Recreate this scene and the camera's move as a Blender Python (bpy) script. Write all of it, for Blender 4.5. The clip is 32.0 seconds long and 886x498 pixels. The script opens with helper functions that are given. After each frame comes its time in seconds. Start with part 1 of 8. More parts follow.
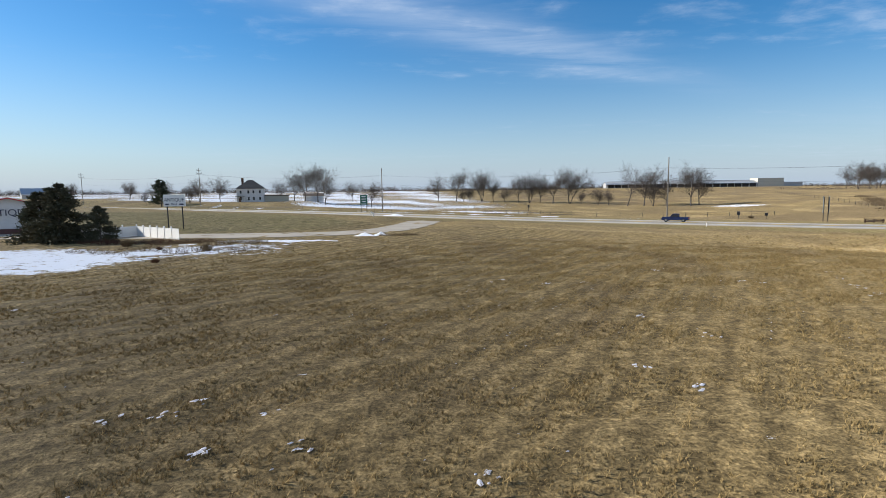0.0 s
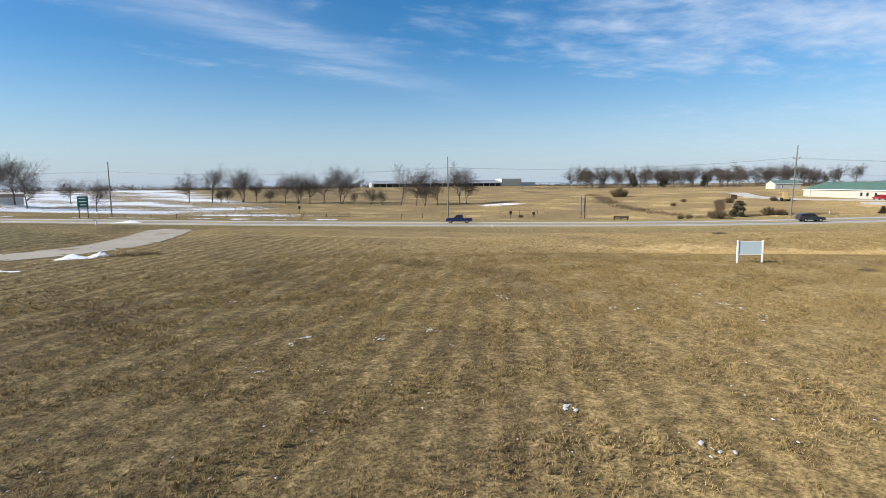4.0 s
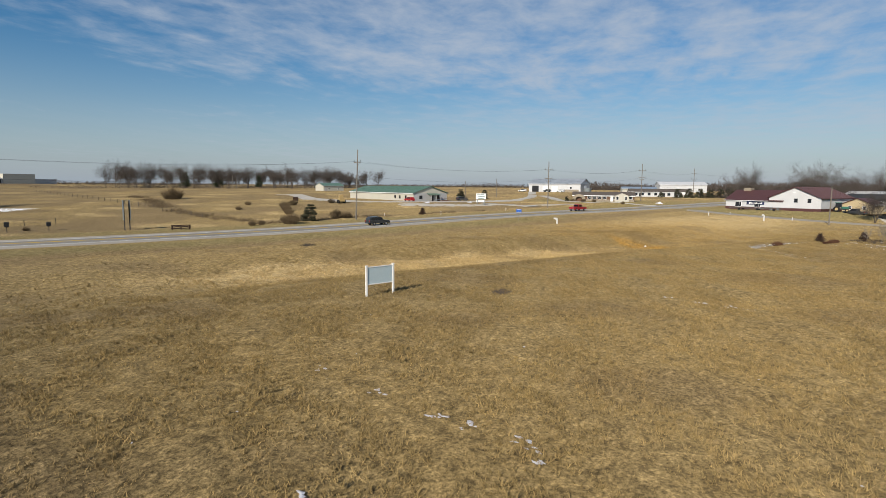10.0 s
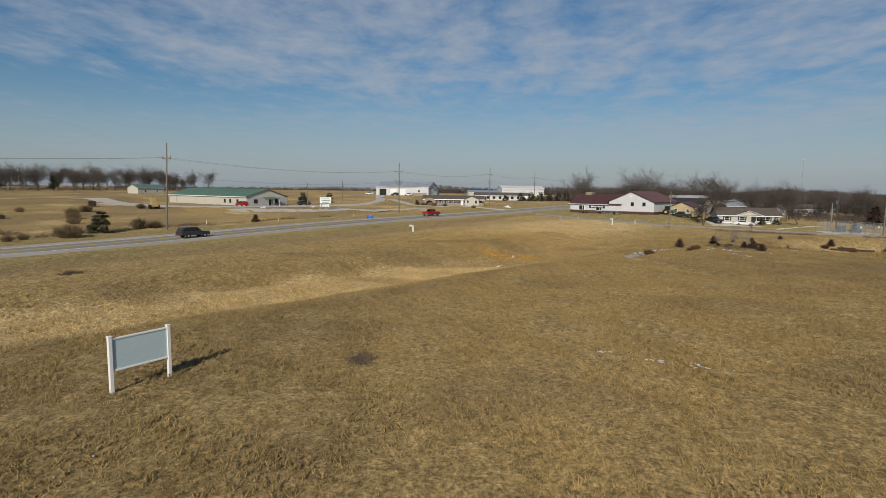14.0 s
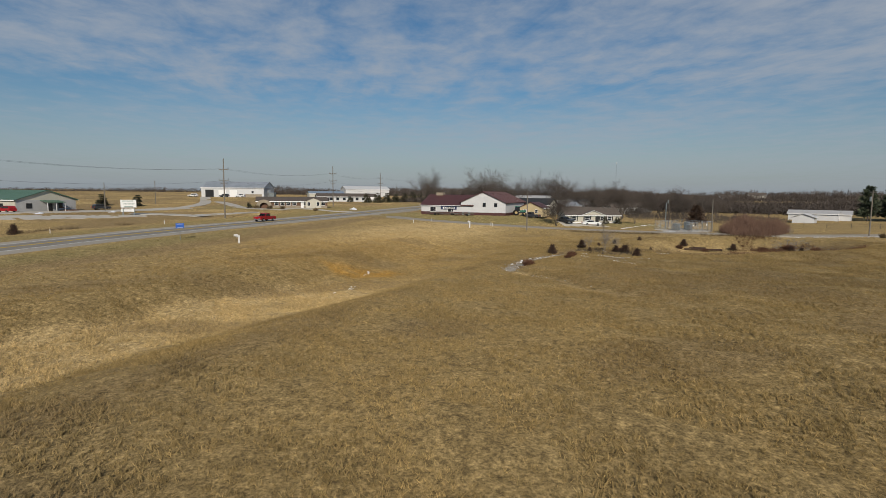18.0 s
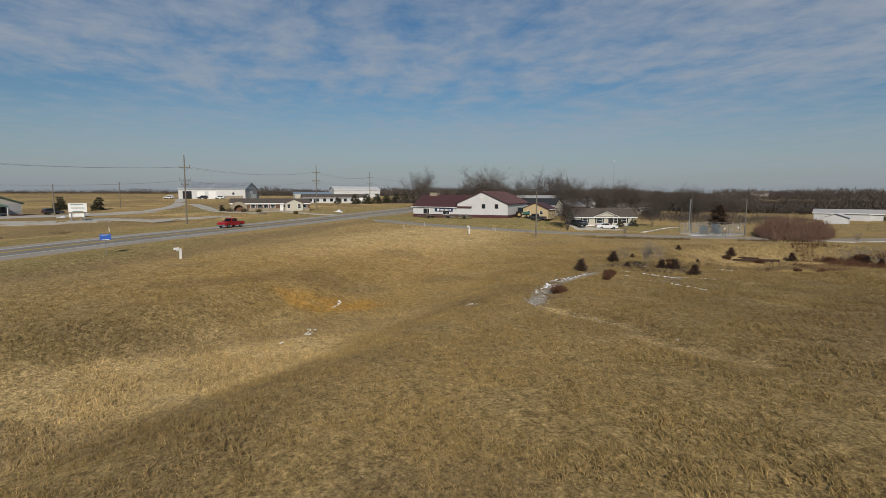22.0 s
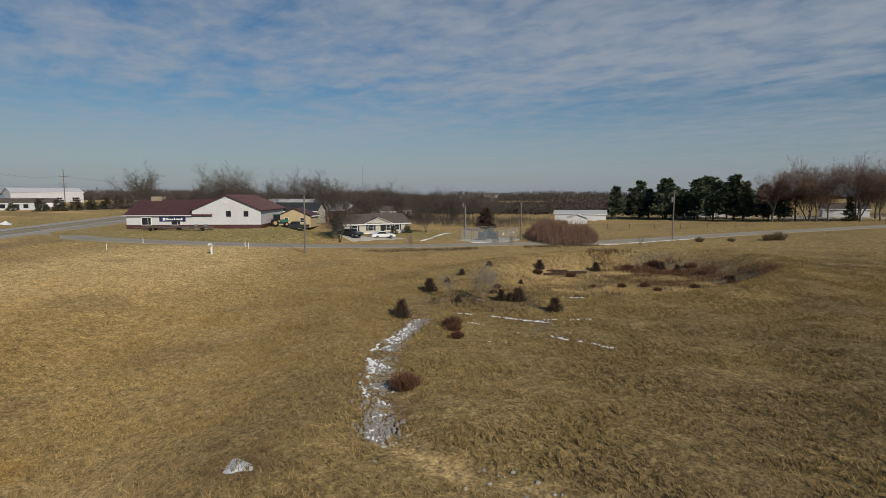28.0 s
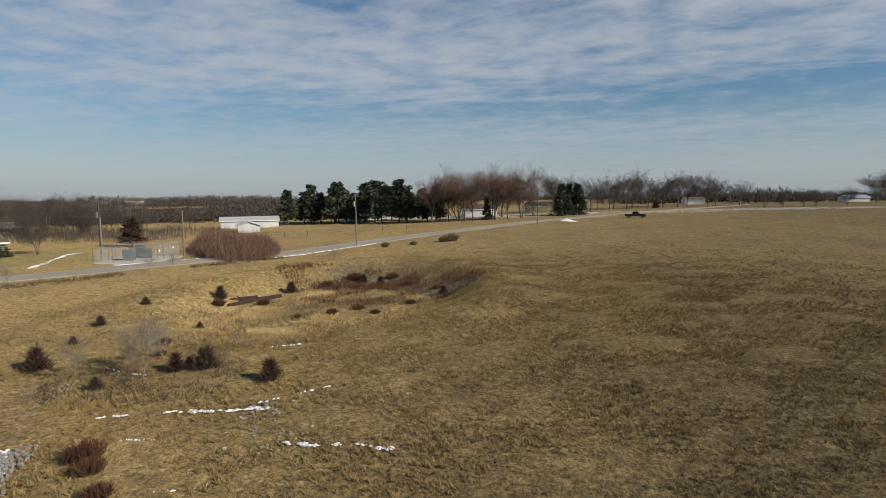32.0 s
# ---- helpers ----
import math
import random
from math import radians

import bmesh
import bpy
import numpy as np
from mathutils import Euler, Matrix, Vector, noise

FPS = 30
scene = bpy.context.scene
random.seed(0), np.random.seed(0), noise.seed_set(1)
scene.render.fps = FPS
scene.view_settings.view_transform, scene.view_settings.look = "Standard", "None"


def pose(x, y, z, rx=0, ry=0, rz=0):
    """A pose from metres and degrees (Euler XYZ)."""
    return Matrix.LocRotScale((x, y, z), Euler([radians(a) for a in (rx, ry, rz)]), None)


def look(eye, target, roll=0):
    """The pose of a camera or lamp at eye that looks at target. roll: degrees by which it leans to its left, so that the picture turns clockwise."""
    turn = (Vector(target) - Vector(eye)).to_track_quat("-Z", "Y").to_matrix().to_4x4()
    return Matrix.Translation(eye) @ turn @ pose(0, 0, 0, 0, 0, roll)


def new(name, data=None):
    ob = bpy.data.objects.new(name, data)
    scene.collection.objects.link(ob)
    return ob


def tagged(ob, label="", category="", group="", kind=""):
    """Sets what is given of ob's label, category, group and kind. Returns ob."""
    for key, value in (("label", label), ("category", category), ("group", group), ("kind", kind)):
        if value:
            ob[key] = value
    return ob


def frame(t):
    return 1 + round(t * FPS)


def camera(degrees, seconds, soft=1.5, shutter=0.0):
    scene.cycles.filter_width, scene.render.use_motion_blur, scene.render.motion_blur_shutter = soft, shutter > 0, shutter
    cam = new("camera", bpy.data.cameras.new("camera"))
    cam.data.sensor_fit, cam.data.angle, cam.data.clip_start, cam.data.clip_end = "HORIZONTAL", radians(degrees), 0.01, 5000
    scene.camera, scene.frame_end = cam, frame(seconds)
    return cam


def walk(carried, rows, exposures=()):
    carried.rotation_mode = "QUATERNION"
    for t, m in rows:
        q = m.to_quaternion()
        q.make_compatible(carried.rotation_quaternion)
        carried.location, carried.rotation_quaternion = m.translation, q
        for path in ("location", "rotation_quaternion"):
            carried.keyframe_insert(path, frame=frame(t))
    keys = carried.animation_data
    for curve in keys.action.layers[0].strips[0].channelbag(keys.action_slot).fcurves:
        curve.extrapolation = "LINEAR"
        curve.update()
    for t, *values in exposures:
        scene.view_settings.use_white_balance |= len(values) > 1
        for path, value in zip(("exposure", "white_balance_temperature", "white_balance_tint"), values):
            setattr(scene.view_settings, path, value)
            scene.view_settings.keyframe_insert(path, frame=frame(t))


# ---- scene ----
cam = camera(78.7, 32.0, soft=0.8)
PATH = [
    (0, (-0.653, -0.062, 7.601), (0.068, 9.852, 6.502), -0.67),
    (0.5, (-0.263, 2.288, 7.640), (0.937, 12.154, 6.533), -0.72),
    (1, (-0.066, 4.479, 7.678), (1.459, 14.299, 6.563), -0.75),
    (1.5, (-0.002, 6.532, 7.715), (1.882, 16.288, 6.592), -0.75),
    (2, (-0.013, 8.469, 7.751), (2.317, 18.128, 6.620), -0.74),
    (2.5, (-0.038, 10.311, 7.787), (2.932, 19.791, 6.647), -0.71),
    (4.5, (0.893, 17.154, 7.918), (6.378, 25.433, 6.747), -0.45),
    (5, (1.592, 18.802, 7.947), (7.871, 26.495, 6.770), -0.37),
    (5.5, (2.470, 20.411, 7.975), (9.423, 27.500, 6.793), -0.28),
    (6, (3.503, 21.969, 8.002), (10.948, 28.539, 6.815), -0.18),
    (6.5, (4.670, 23.459, 8.026), (12.496, 29.569, 6.837), -0.09),
    (7, (5.948, 24.867, 8.049), (14.090, 30.548, 6.858), 0.01),
    (7.5, (7.314, 26.178, 8.070), (15.688, 31.513, 6.879), 0.10),
    (8, (8.746, 27.379, 8.089), (17.378, 32.285, 6.900), 0.19),
    (8.5, (10.226, 28.458, 8.106), (19.128, 32.857, 6.920), 0.27),
    (9, (11.750, 29.419, 8.121), (20.884, 33.314, 6.940), 0.35),
    (9.5, (13.320, 30.269, 8.133), (22.639, 33.702, 6.959), 0.42),
    (10, (14.937, 31.017, 8.143), (24.468, 33.811, 6.977), 0.48),
    (10.5, (16.604, 31.670, 8.151), (26.304, 33.804, 6.994), 0.54),
    (11, (18.320, 32.235, 8.156), (28.124, 33.834, 7.009), 0.59),
    (11.5, (20.087, 32.719, 8.158), (29.925, 34.105, 7.022), 0.63),
    (12, (21.908, 33.132, 8.159), (31.767, 34.367, 7.033), 0.66),
    (12.5, (23.780, 33.478, 8.157), (33.670, 34.444, 7.042), 0.69),
    (13, (25.695, 33.762, 8.154), (35.611, 34.442, 7.050), 0.72),
    (13.5, (27.642, 33.983, 8.149), (37.577, 34.323, 7.057), 0.73),
    (15.5, (35.535, 34.277, 8.124), (45.429, 33.277, 7.069), 0.72),
    (16, (37.480, 34.209, 8.117), (47.314, 32.729, 7.069), 0.70),
    (16.5, (39.395, 34.088, 8.110), (49.137, 32.088, 7.068), 0.68),
    (17, (41.288, 33.912, 8.104), (50.937, 31.497, 7.066), 0.65),
    (17.5, (43.173, 33.678, 8.099), (52.756, 31.014, 7.064), 0.61),
    (18, (45.062, 33.387, 8.095), (54.606, 30.587, 7.062), 0.57),
    (18.5, (46.967, 33.035, 8.093), (56.505, 30.214, 7.061), 0.52),
    (19, (48.899, 32.621, 8.093), (58.430, 29.775, 7.061), 0.48),
    (19.5, (50.872, 32.143, 8.094), (60.389, 29.249, 7.063), 0.43),
    (20, (52.898, 31.600, 8.098), (62.402, 28.666, 7.066), 0.38),
    (20.5, (54.983, 30.993, 8.105), (64.485, 28.053, 7.072), 0.33),
    (21, (57.113, 30.336, 8.114), (66.621, 27.415, 7.081), 0.28),
    (21.5, (59.266, 29.646, 8.127), (68.774, 26.725, 7.093), 0.24),
    (22, (61.421, 28.939, 8.142), (70.931, 26.024, 7.109), 0.20),
    (22.5, (63.559, 28.232, 8.161), (73.070, 25.322, 7.128), 0.16),
    (23, (65.657, 27.543, 8.183), (75.164, 24.619, 7.150), 0.13),
    (23.5, (67.695, 26.889, 8.206), (77.161, 23.833, 7.175), 0.10),
    (24, (69.652, 26.285, 8.232), (79.046, 23.015, 7.203), 0.08),
    (24.5, (71.513, 25.743, 8.259), (80.762, 22.083, 7.233), 0.07),
    (25, (73.277, 25.244, 8.288), (82.317, 21.094, 7.266), 0.07),
    (25.5, (74.950, 24.766, 8.318), (83.755, 20.136, 7.301), 0.07),
    (27.5, (80.845, 22.573, 8.441), (88.453, 16.160, 7.449), 0.06),
    (28, (82.146, 21.836, 8.471), (89.380, 15.002, 7.486), 0.05),
    (28.5, (83.390, 20.980, 8.500), (90.188, 13.711, 7.522), 0.03),
    (29, (84.582, 20.012, 8.528), (90.852, 12.282, 7.557), 0.00),
    (29.5, (85.732, 18.944, 8.554), (91.400, 10.762, 7.590), -0.04),
    (30, (86.845, 17.787, 8.579), (91.913, 9.220, 7.621), -0.10),
    (30.5, (87.929, 16.554, 8.601), (92.409, 7.665, 7.650), -0.18),
    (31, (88.991, 15.257, 8.621), (92.781, 6.052, 7.675), -0.27),
    (31.5, (90.039, 13.907, 8.638), (93.044, 4.416, 7.697), -0.38),
    (32, (91.080, 12.516, 8.652), (93.145, 2.777, 7.715), -0.52),
]
EXPOSURE = [(0.0, 0.82, 6300, 10), (2.5, 0.84, 6350, 10), (5.0, 0.86, 6450, 10), (6.0, 0.72, 6550, 10), (7.0, 0.54, 6600, 10), (9.0, 0.38, 6700, 10), (13.0, -0.04, 6800, 10), (19.0, -0.18, 6850, 10), (25.0, -0.28, 6800, 10), (28.0, -0.28, 6850, 10), (32.0, 0.18, 7050, 10)]
walk(cam, [(t, look(eye, target, roll)) for t, eye, target, roll in PATH], EXPOSURE)

# ---- light: a low winter sun behind thin high cloud, blue sky ----
SUN_ELEV = radians(29.0)
SUN_TO = Vector((-0.965, 0.262, 0.0)).normalized()
sun = new("sun", bpy.data.lights.new("sun", "SUN"))
sun.data.energy, sun.data.angle, sun.data.color = 4.3, radians(0.6), (1.0, 0.93, 0.82)
to_sun = Vector((SUN_TO.x * math.cos(SUN_ELEV), SUN_TO.y * math.cos(SUN_ELEV), math.sin(SUN_ELEV)))
sun.matrix_world = look((0, 0, 60), tuple(Vector((0, 0, 60)) - to_sun))

world = bpy.data.worlds.new("sky")
scene.world = world
world.use_nodes = True
wn, wl = world.node_tree.nodes, world.node_tree.links
wn.clear()


def wnode(kind, **values):
    n = wn.new(kind)
    for key, value in values.items():
        if key in n.inputs:
            n.inputs[key].default_value = value
    return n


def wmath(op, a, b=0.0, clamp=False):
    n = wn.new("ShaderNodeMath")
    n.operation, n.use_clamp = op, clamp
    for i, v in enumerate((a, b)):
        if isinstance(v, (int, float)):
            n.inputs[i].default_value = v
        else:
            wl.new(v, n.inputs[i])
    return n.outputs[0]


sky = wn.new("ShaderNodeTexSky")
sky.sky_type, sky.sun_disc = "NISHITA", False
sky.sun_elevation, sky.sun_rotation = SUN_ELEV, math.atan2(SUN_TO.x, SUN_TO.y)
sky.altitude, sky.air_density, sky.dust_density, sky.ozone_density = 200.0, 1.0, 0.25, 3.0
# Thin cloud: the sky's direction is carried onto a flat layer overhead and broken up by noise.
coord = wn.new("ShaderNodeTexCoord")
sep = wn.new("ShaderNodeSeparateXYZ")
wl.new(coord.outputs["Generated"], sep.inputs[0])
up = wmath("MAXIMUM", wmath("ADD", sep.outputs[2], 0.045), 0.03)
flat = wn.new("ShaderNodeCombineXYZ")
wl.new(wmath("DIVIDE", sep.outputs[0], up), flat.inputs[0])
wl.new(wmath("DIVIDE", sep.outputs[1], up), flat.inputs[1])


def layer(scale, loc, detail, rough, stretch=(1, 1, 1), turn=0.0, distort=0.0):
    mp = wn.new("ShaderNodeMapping")
    mp.inputs["Location"].default_value, mp.inputs["Scale"].default_value = loc, stretch
    mp.inputs["Rotation"].default_value = (0, 0, radians(turn))
    wl.new(flat.outputs[0], mp.inputs[0])
    nz = wnode("ShaderNodeTexNoise", Scale=scale, Detail=detail, Roughness=rough, Distortion=distort)
    wl.new(mp.outputs[0], nz.inputs["Vector"])
    return nz.outputs[0]


broad = layer(0.16, (3.1, 1.7, 0), 4.0, 0.5, (1, 1.7, 1), 30)
ripple = layer(3.0, (0.4, 7.2, 0), 7.0, 0.60, (1, 1.15, 1), 35, 0.2)
wisps = layer(0.55, (5.0, 2.0, 0), 7.0, 0.6, (1, 3.4, 1), 22, 0.7)


def wstep(v, a, b):
    n = wn.new("ShaderNodeMapRange")
    n.interpolation_type = "SMOOTHSTEP"
    n.inputs[1].default_value, n.inputs[2].default_value = a, b
    wl.new(v, n.inputs[0])
    return n.outputs[0]


def whump(v, at, spread):
    """1 at one value, falling off on both sides."""
    k = wmath("DIVIDE", wmath("SUBTRACT", v, at), spread)
    return wmath("DIVIDE", 1.0, wmath("ADD", 1.0, wmath("POWER", wmath("ABSOLUTE", k), 3.0)))


# The cloud sheet lies over the east and south and thins to clear blue in the north.
# A clear lane runs under its edge, and a smooth veil lies below that, down to the horizon.
sheet = wstep(wmath("SUBTRACT", wmath("MULTIPLY", sep.outputs[0], 0.6), wmath("MULTIPLY", sep.outputs[1], 0.7)), -0.5, 0.45)
texture = wmath("ADD", wmath("MULTIPLY", broad, 0.46), wmath("ADD", wmath("MULTIPLY", ripple, 0.44), wmath("MULTIPLY", wisps, 0.24)))
waver = wmath("ADD", sep.outputs[2], wmath("MULTIPLY", wmath("SUBTRACT", wisps, 0.5), 0.10))
lane = whump(waver, 0.155, 0.030)
amount = wmath("ADD", texture, wmath("MULTIPLY", sheet, 0.215))
amount = wmath("SUBTRACT", amount, wmath("MULTIPLY", lane, 0.13))
cover = wstep(amount, 0.57, 0.94)
# one long feather of cirrus in the clear part
turned = wn.new("ShaderNodeMapping")
turned.vector_type = "TEXTURE"
turned.inputs["Location"].default_value, turned.inputs["Rotation"].default_value = (0.75, 3.25, 0), (0, 0, radians(31))
wl.new(flat.outputs[0], turned.inputs[0])
streak = wn.new("ShaderNodeSeparateXYZ")
wl.new(turned.outputs[0], streak.inputs[0])
feather = wmath("MULTIPLY", whump(streak.outputs[0], 0.0, 1.25), whump(streak.outputs[1], 0.0, 0.24))
cover = wmath("ADD", cover, wmath("MULTIPLY", feather, wmath("MULTIPLY", wstep(wisps, 0.25, 0.7), 0.6)), True)
veil = wmath("MULTIPLY", wmath("SUBTRACT", 1.0, wstep(waver, 0.08, 0.15)), wmath("MULTIPLY", sheet, wstep(wisps, 0.2, 0.75)))
cover = wmath("MAXIMUM", cover, wmath("MULTIPLY", veil, 0.62))
cover = wmath("MULTIPLY", cover, 0.90)
low = wmath("SUBTRACT", 1.0, wmath("MULTIPLY", sep.outputs[2], 4.2), True)
low = wmath("POWER", low, 1.5)
haze = wn.new("ShaderNodeMixRGB")
wl.new(wmath("MULTIPLY", low, 0.92), haze.inputs[0])
haze.inputs[2].default_value = (2.5, 3.08, 3.85, 1)
mixer = wn.new("ShaderNodeMixRGB")
wl.new(wmath("MULTIPLY", cover, wmath("SUBTRACT", 1.0, wmath("MULTIPLY", low, 0.75))), mixer.inputs[0])
tone = wnode("ShaderNodeHueSaturation", Saturation=1.35, Value=0.72)
wl.new(sky.outputs[0], tone.inputs["Color"])
wl.new(tone.outputs[0], haze.inputs[1])
wl.new(haze.outputs[0], mixer.inputs[1])
mixer.inputs[2].default_value = (3.65, 4.2, 5.05, 1)
back = wn.new("ShaderNodeBackground")
back.inputs[1].default_value = 0.10
wl.new(mixer.outputs[0], back.inputs[0])
wout = wn.new("ShaderNodeOutputWorld")
wl.new(back.outputs[0], wout.inputs[0])

# ---- materials ----
def material(name, colour, rough=0.8, metal=0.0, vary=0.25, scale=3.0, bump=0.0, bump_scale=None, tint=None, fine=None, per_object=0.0, stretch=None, alpha_noise=None):
    """A plain surface broken up by noise at two scales. tint: a second colour that the broad noise brings in."""
    m = bpy.data.materials.new(name)
    m.use_nodes = True
    ns, ls = m.node_tree.nodes, m.node_tree.links
    b = ns["Principled BSDF"]
    b.inputs["Roughness"].default_value, b.inputs["Metallic"].default_value = rough, metal
    b.inputs["Specular IOR Level"].default_value = 0.3 if rough > 0.6 else 0.5
    tc = ns.new("ShaderNodeTexCoord")
    src = tc.outputs["Object"]
    if stretch:
        mp = ns.new("ShaderNodeMapping")
        mp.inputs["Scale"].default_value = stretch
        ls.new(src, mp.inputs[0])
        src = mp.outputs[0]

    def noise_node(s, d=5.0, r=0.6):
        n = ns.new("ShaderNodeTexNoise")
        n.inputs["Scale"].default_value, n.inputs["Detail"].default_value, n.inputs["Roughness"].default_value = s, d, r
        ls.new(src, n.inputs["Vector"])
        return n.outputs[0]

    a, f = noise_node(scale), noise_node(fine or scale * 9, 3.0)
    other = tint or tuple(c * (1 - vary) for c in colour)
    ramp = ns.new("ShaderNodeMapRange")
    ramp.inputs[1].default_value, ramp.inputs[2].default_value = 0.35, 0.65
    ls.new(a, ramp.inputs[0])
    mix = ns.new("ShaderNodeMixRGB")
    ls.new(ramp.outputs[0], mix.inputs[0])
    mix.inputs[1].default_value, mix.inputs[2].default_value = (*colour, 1), (*other, 1)
    hsv = ns.new("ShaderNodeHueSaturation")
    val = ns.new("ShaderNodeMapRange")
    val.inputs[1].default_value, val.inputs[2].default_value = 0.25, 0.75
    val.inputs[3].default_value, val.inputs[4].default_value = 1 - vary, 1 + vary
    ls.new(f, val.inputs[0])
    value = val.outputs[0]
    if per_object:
        info = ns.new("ShaderNodeObjectInfo")
        pr = ns.new("ShaderNodeMapRange")
        pr.inputs[3].default_value, pr.inputs[4].default_value = 1 - per_object, 1 + per_object
        ls.new(info.outputs["Random"], pr.inputs[0])
        mu = ns.new("ShaderNodeMath")
        mu.operation = "MULTIPLY"
        ls.new(value, mu.inputs[0])
        ls.new(pr.outputs[0], mu.inputs[1])
        value = mu.outputs[0]
    ls.new(value, hsv.inputs["Value"])
    ls.new(mix.outputs[0], hsv.inputs["Color"])
    ls.new(hsv.outputs[0], b.inputs["Base Color"])
    if bump:
        bp = ns.new("ShaderNodeBump")
        bp.inputs["Strength"].default_value, bp.inputs["Distance"].default_value = 1.0, bump
        ls.new(noise_node(bump_scale or scale * 5), bp.inputs["Height"])
        ls.new(bp.outputs[0], b.inputs["Normal"])
    return m


M_WHITE = material("white_siding", (0.58, 0.585, 0.59), 0.55, vary=0.05, scale=0.4, tint=(0.53, 0.535, 0.54))
M_CREAM = material("cream_siding", (0.50, 0.475, 0.40), 0.6, vary=0.06, scale=0.4)
M_TAN = material("tan_siding", (0.50, 0.40, 0.24), 0.65, vary=0.08, scale=0.5)
M_GREYSIDE = material("grey_siding", (0.42, 0.42, 0.42), 0.65, vary=0.1, scale=0.5)
M_MAROON = material("maroon_metal", (0.092, 0.036, 0.034), 0.5, 0.1, vary=0.12, scale=0.3)
M_GREENROOF = material("green_metal", (0.085, 0.165, 0.115), 0.45, 0.1, vary=0.12, scale=0.25, tint=(0.105, 0.185, 0.14))
M_SILVER = material("galvanised_metal", (0.52, 0.55, 0.58), 0.4, 0.55, vary=0.15, scale=0.2, tint=(0.38, 0.42, 0.44))
M_SHINGLE = material("grey_brown_shingles", (0.115, 0.095, 0.08), 0.9, vary=0.2, scale=1.2)
M_DARKSHINGLE = material("dark_shingles", (0.035, 0.038, 0.042), 0.85, vary=0.2, scale=1.0)
M_BRICK = material("brown_brick", (0.16, 0.09, 0.06), 0.9, vary=0.2, scale=2.0)
M_STONEWALL = material("tan_stone", (0.33, 0.28, 0.21), 0.9, vary=0.25, scale=1.5)
M_TRIM = material("white_trim", (0.78, 0.78, 0.77), 0.5, vary=0.04, scale=1.0)
M_PANELBLUE = material("pale_blue_panel", (0.50, 0.60, 0.62), 0.55, vary=0.04, scale=0.8, tint=(0.46, 0.57, 0.60))
M_POST = material("white_post", (0.80, 0.79, 0.76), 0.55, vary=0.06, scale=2.0)
M_POLE = material("weathered_pole", (0.20, 0.178, 0.15), 0.9, vary=0.25, scale=2.0, stretch=(6, 6, 0.6), bump=0.01)
M_DARKPOLE = material("dark_pole", (0.10, 0.085, 0.07), 0.9, vary=0.25, scale=2.0, stretch=(6, 6, 0.6))
M_STEEL = material("grey_steel", (0.23, 0.26, 0.27), 0.5, 0.6, vary=0.1, scale=2.0)
M_BLACK = material("black_paint", (0.015, 0.015, 0.017), 0.45, vary=0.1, scale=2.0)
M_RUBBER = material("tyre_rubber", (0.015, 0.015, 0.015), 0.9, vary=0.15, scale=5.0)
M_CHROME = material("bright_metal", (0.55, 0.56, 0.58), 0.25, 0.9, vary=0.05, scale=2.0)
M_WIRE = material("wire", (0.05, 0.05, 0.055), 0.6, vary=0.05)
M_BLUESIGN = material("blue_sign", (0.03, 0.12, 0.48), 0.4, vary=0.06, scale=2.0)
M_GREENSIGN = material("green_sign", (0.012, 0.12, 0.085), 0.4, vary=0.06, scale=2.0)
M_INK = material("dark_lettering", (0.02, 0.025, 0.06), 0.6, vary=0.05)
M_NAVY = material("navy_sign", (0.02, 0.03, 0.09), 0.4, vary=0.06)
M_RED = material("red_paint", (0.36, 0.012, 0.016), 0.28, 0.1, vary=0.05, scale=1.0)
M_BLUECAR = material("dark_blue_paint", (0.012, 0.022, 0.075), 0.25, 0.1, vary=0.05, scale=1.0)
M_GREYCAR = material("dark_grey_paint", (0.045, 0.05, 0.055), 0.28, 0.2, vary=0.05, scale=1.0)
M_WHITECAR = material("white_paint", (0.70, 0.71, 0.72), 0.28, 0.0, vary=0.03, scale=1.0)
M_BROWNTRUCK = material("dark_brown_paint", (0.05, 0.032, 0.026), 0.35, 0.1, vary=0.08, scale=1.0)
M_YELLOW = material("yellow_paint", (0.42, 0.30, 0.13), 0.5, vary=0.15, scale=1.5)
M_LOG = material("dark_log", (0.06, 0.035, 0.025), 0.95, vary=0.3, scale=3.0)
M_STONE = material("limestone", (0.33, 0.31, 0.28), 0.95, vary=0.2, scale=4.0, per_object=0.35)
M_THINSNOW = material("thin_grey_snow", (0.56, 0.56, 0.60), 0.8, vary=0.18, scale=3.0, tint=(0.44, 0.42, 0.42))
M_SNOW = material("old_snow", (0.82, 0.84, 0.87), 0.7, vary=0.06, scale=1.0, bump=0.05, bump_scale=2.5)
M_BARK = material("grey_bark", (0.115, 0.098, 0.085), 0.95, vary=0.3, scale=3.0, per_object=0.2)
M_TWIG = material("bare_twigs", (0.092, 0.076, 0.065), 0.95, vary=0.2, scale=0.7, per_object=0.2)
M_REDTWIG = material("reddish_twigs", (0.165, 0.100, 0.072), 0.95, vary=0.2, scale=0.7, per_object=0.15)
M_CEDAR = material("winter_cedar", (0.082, 0.046, 0.034), 0.95, vary=0.3, scale=1.5, tint=(0.055, 0.042, 0.03), per_object=0.2)
M_GREENCEDAR = material("green_cedar", (0.055, 0.060, 0.036), 0.95, vary=0.35, scale=1.0, tint=(0.068, 0.060, 0.036), per_object=0.2)
M_PINE = material("pine_needles", (0.058, 0.076, 0.048), 0.95, vary=0.35, scale=0.7, tint=(0.07, 0.08, 0.048), per_object=0.2)
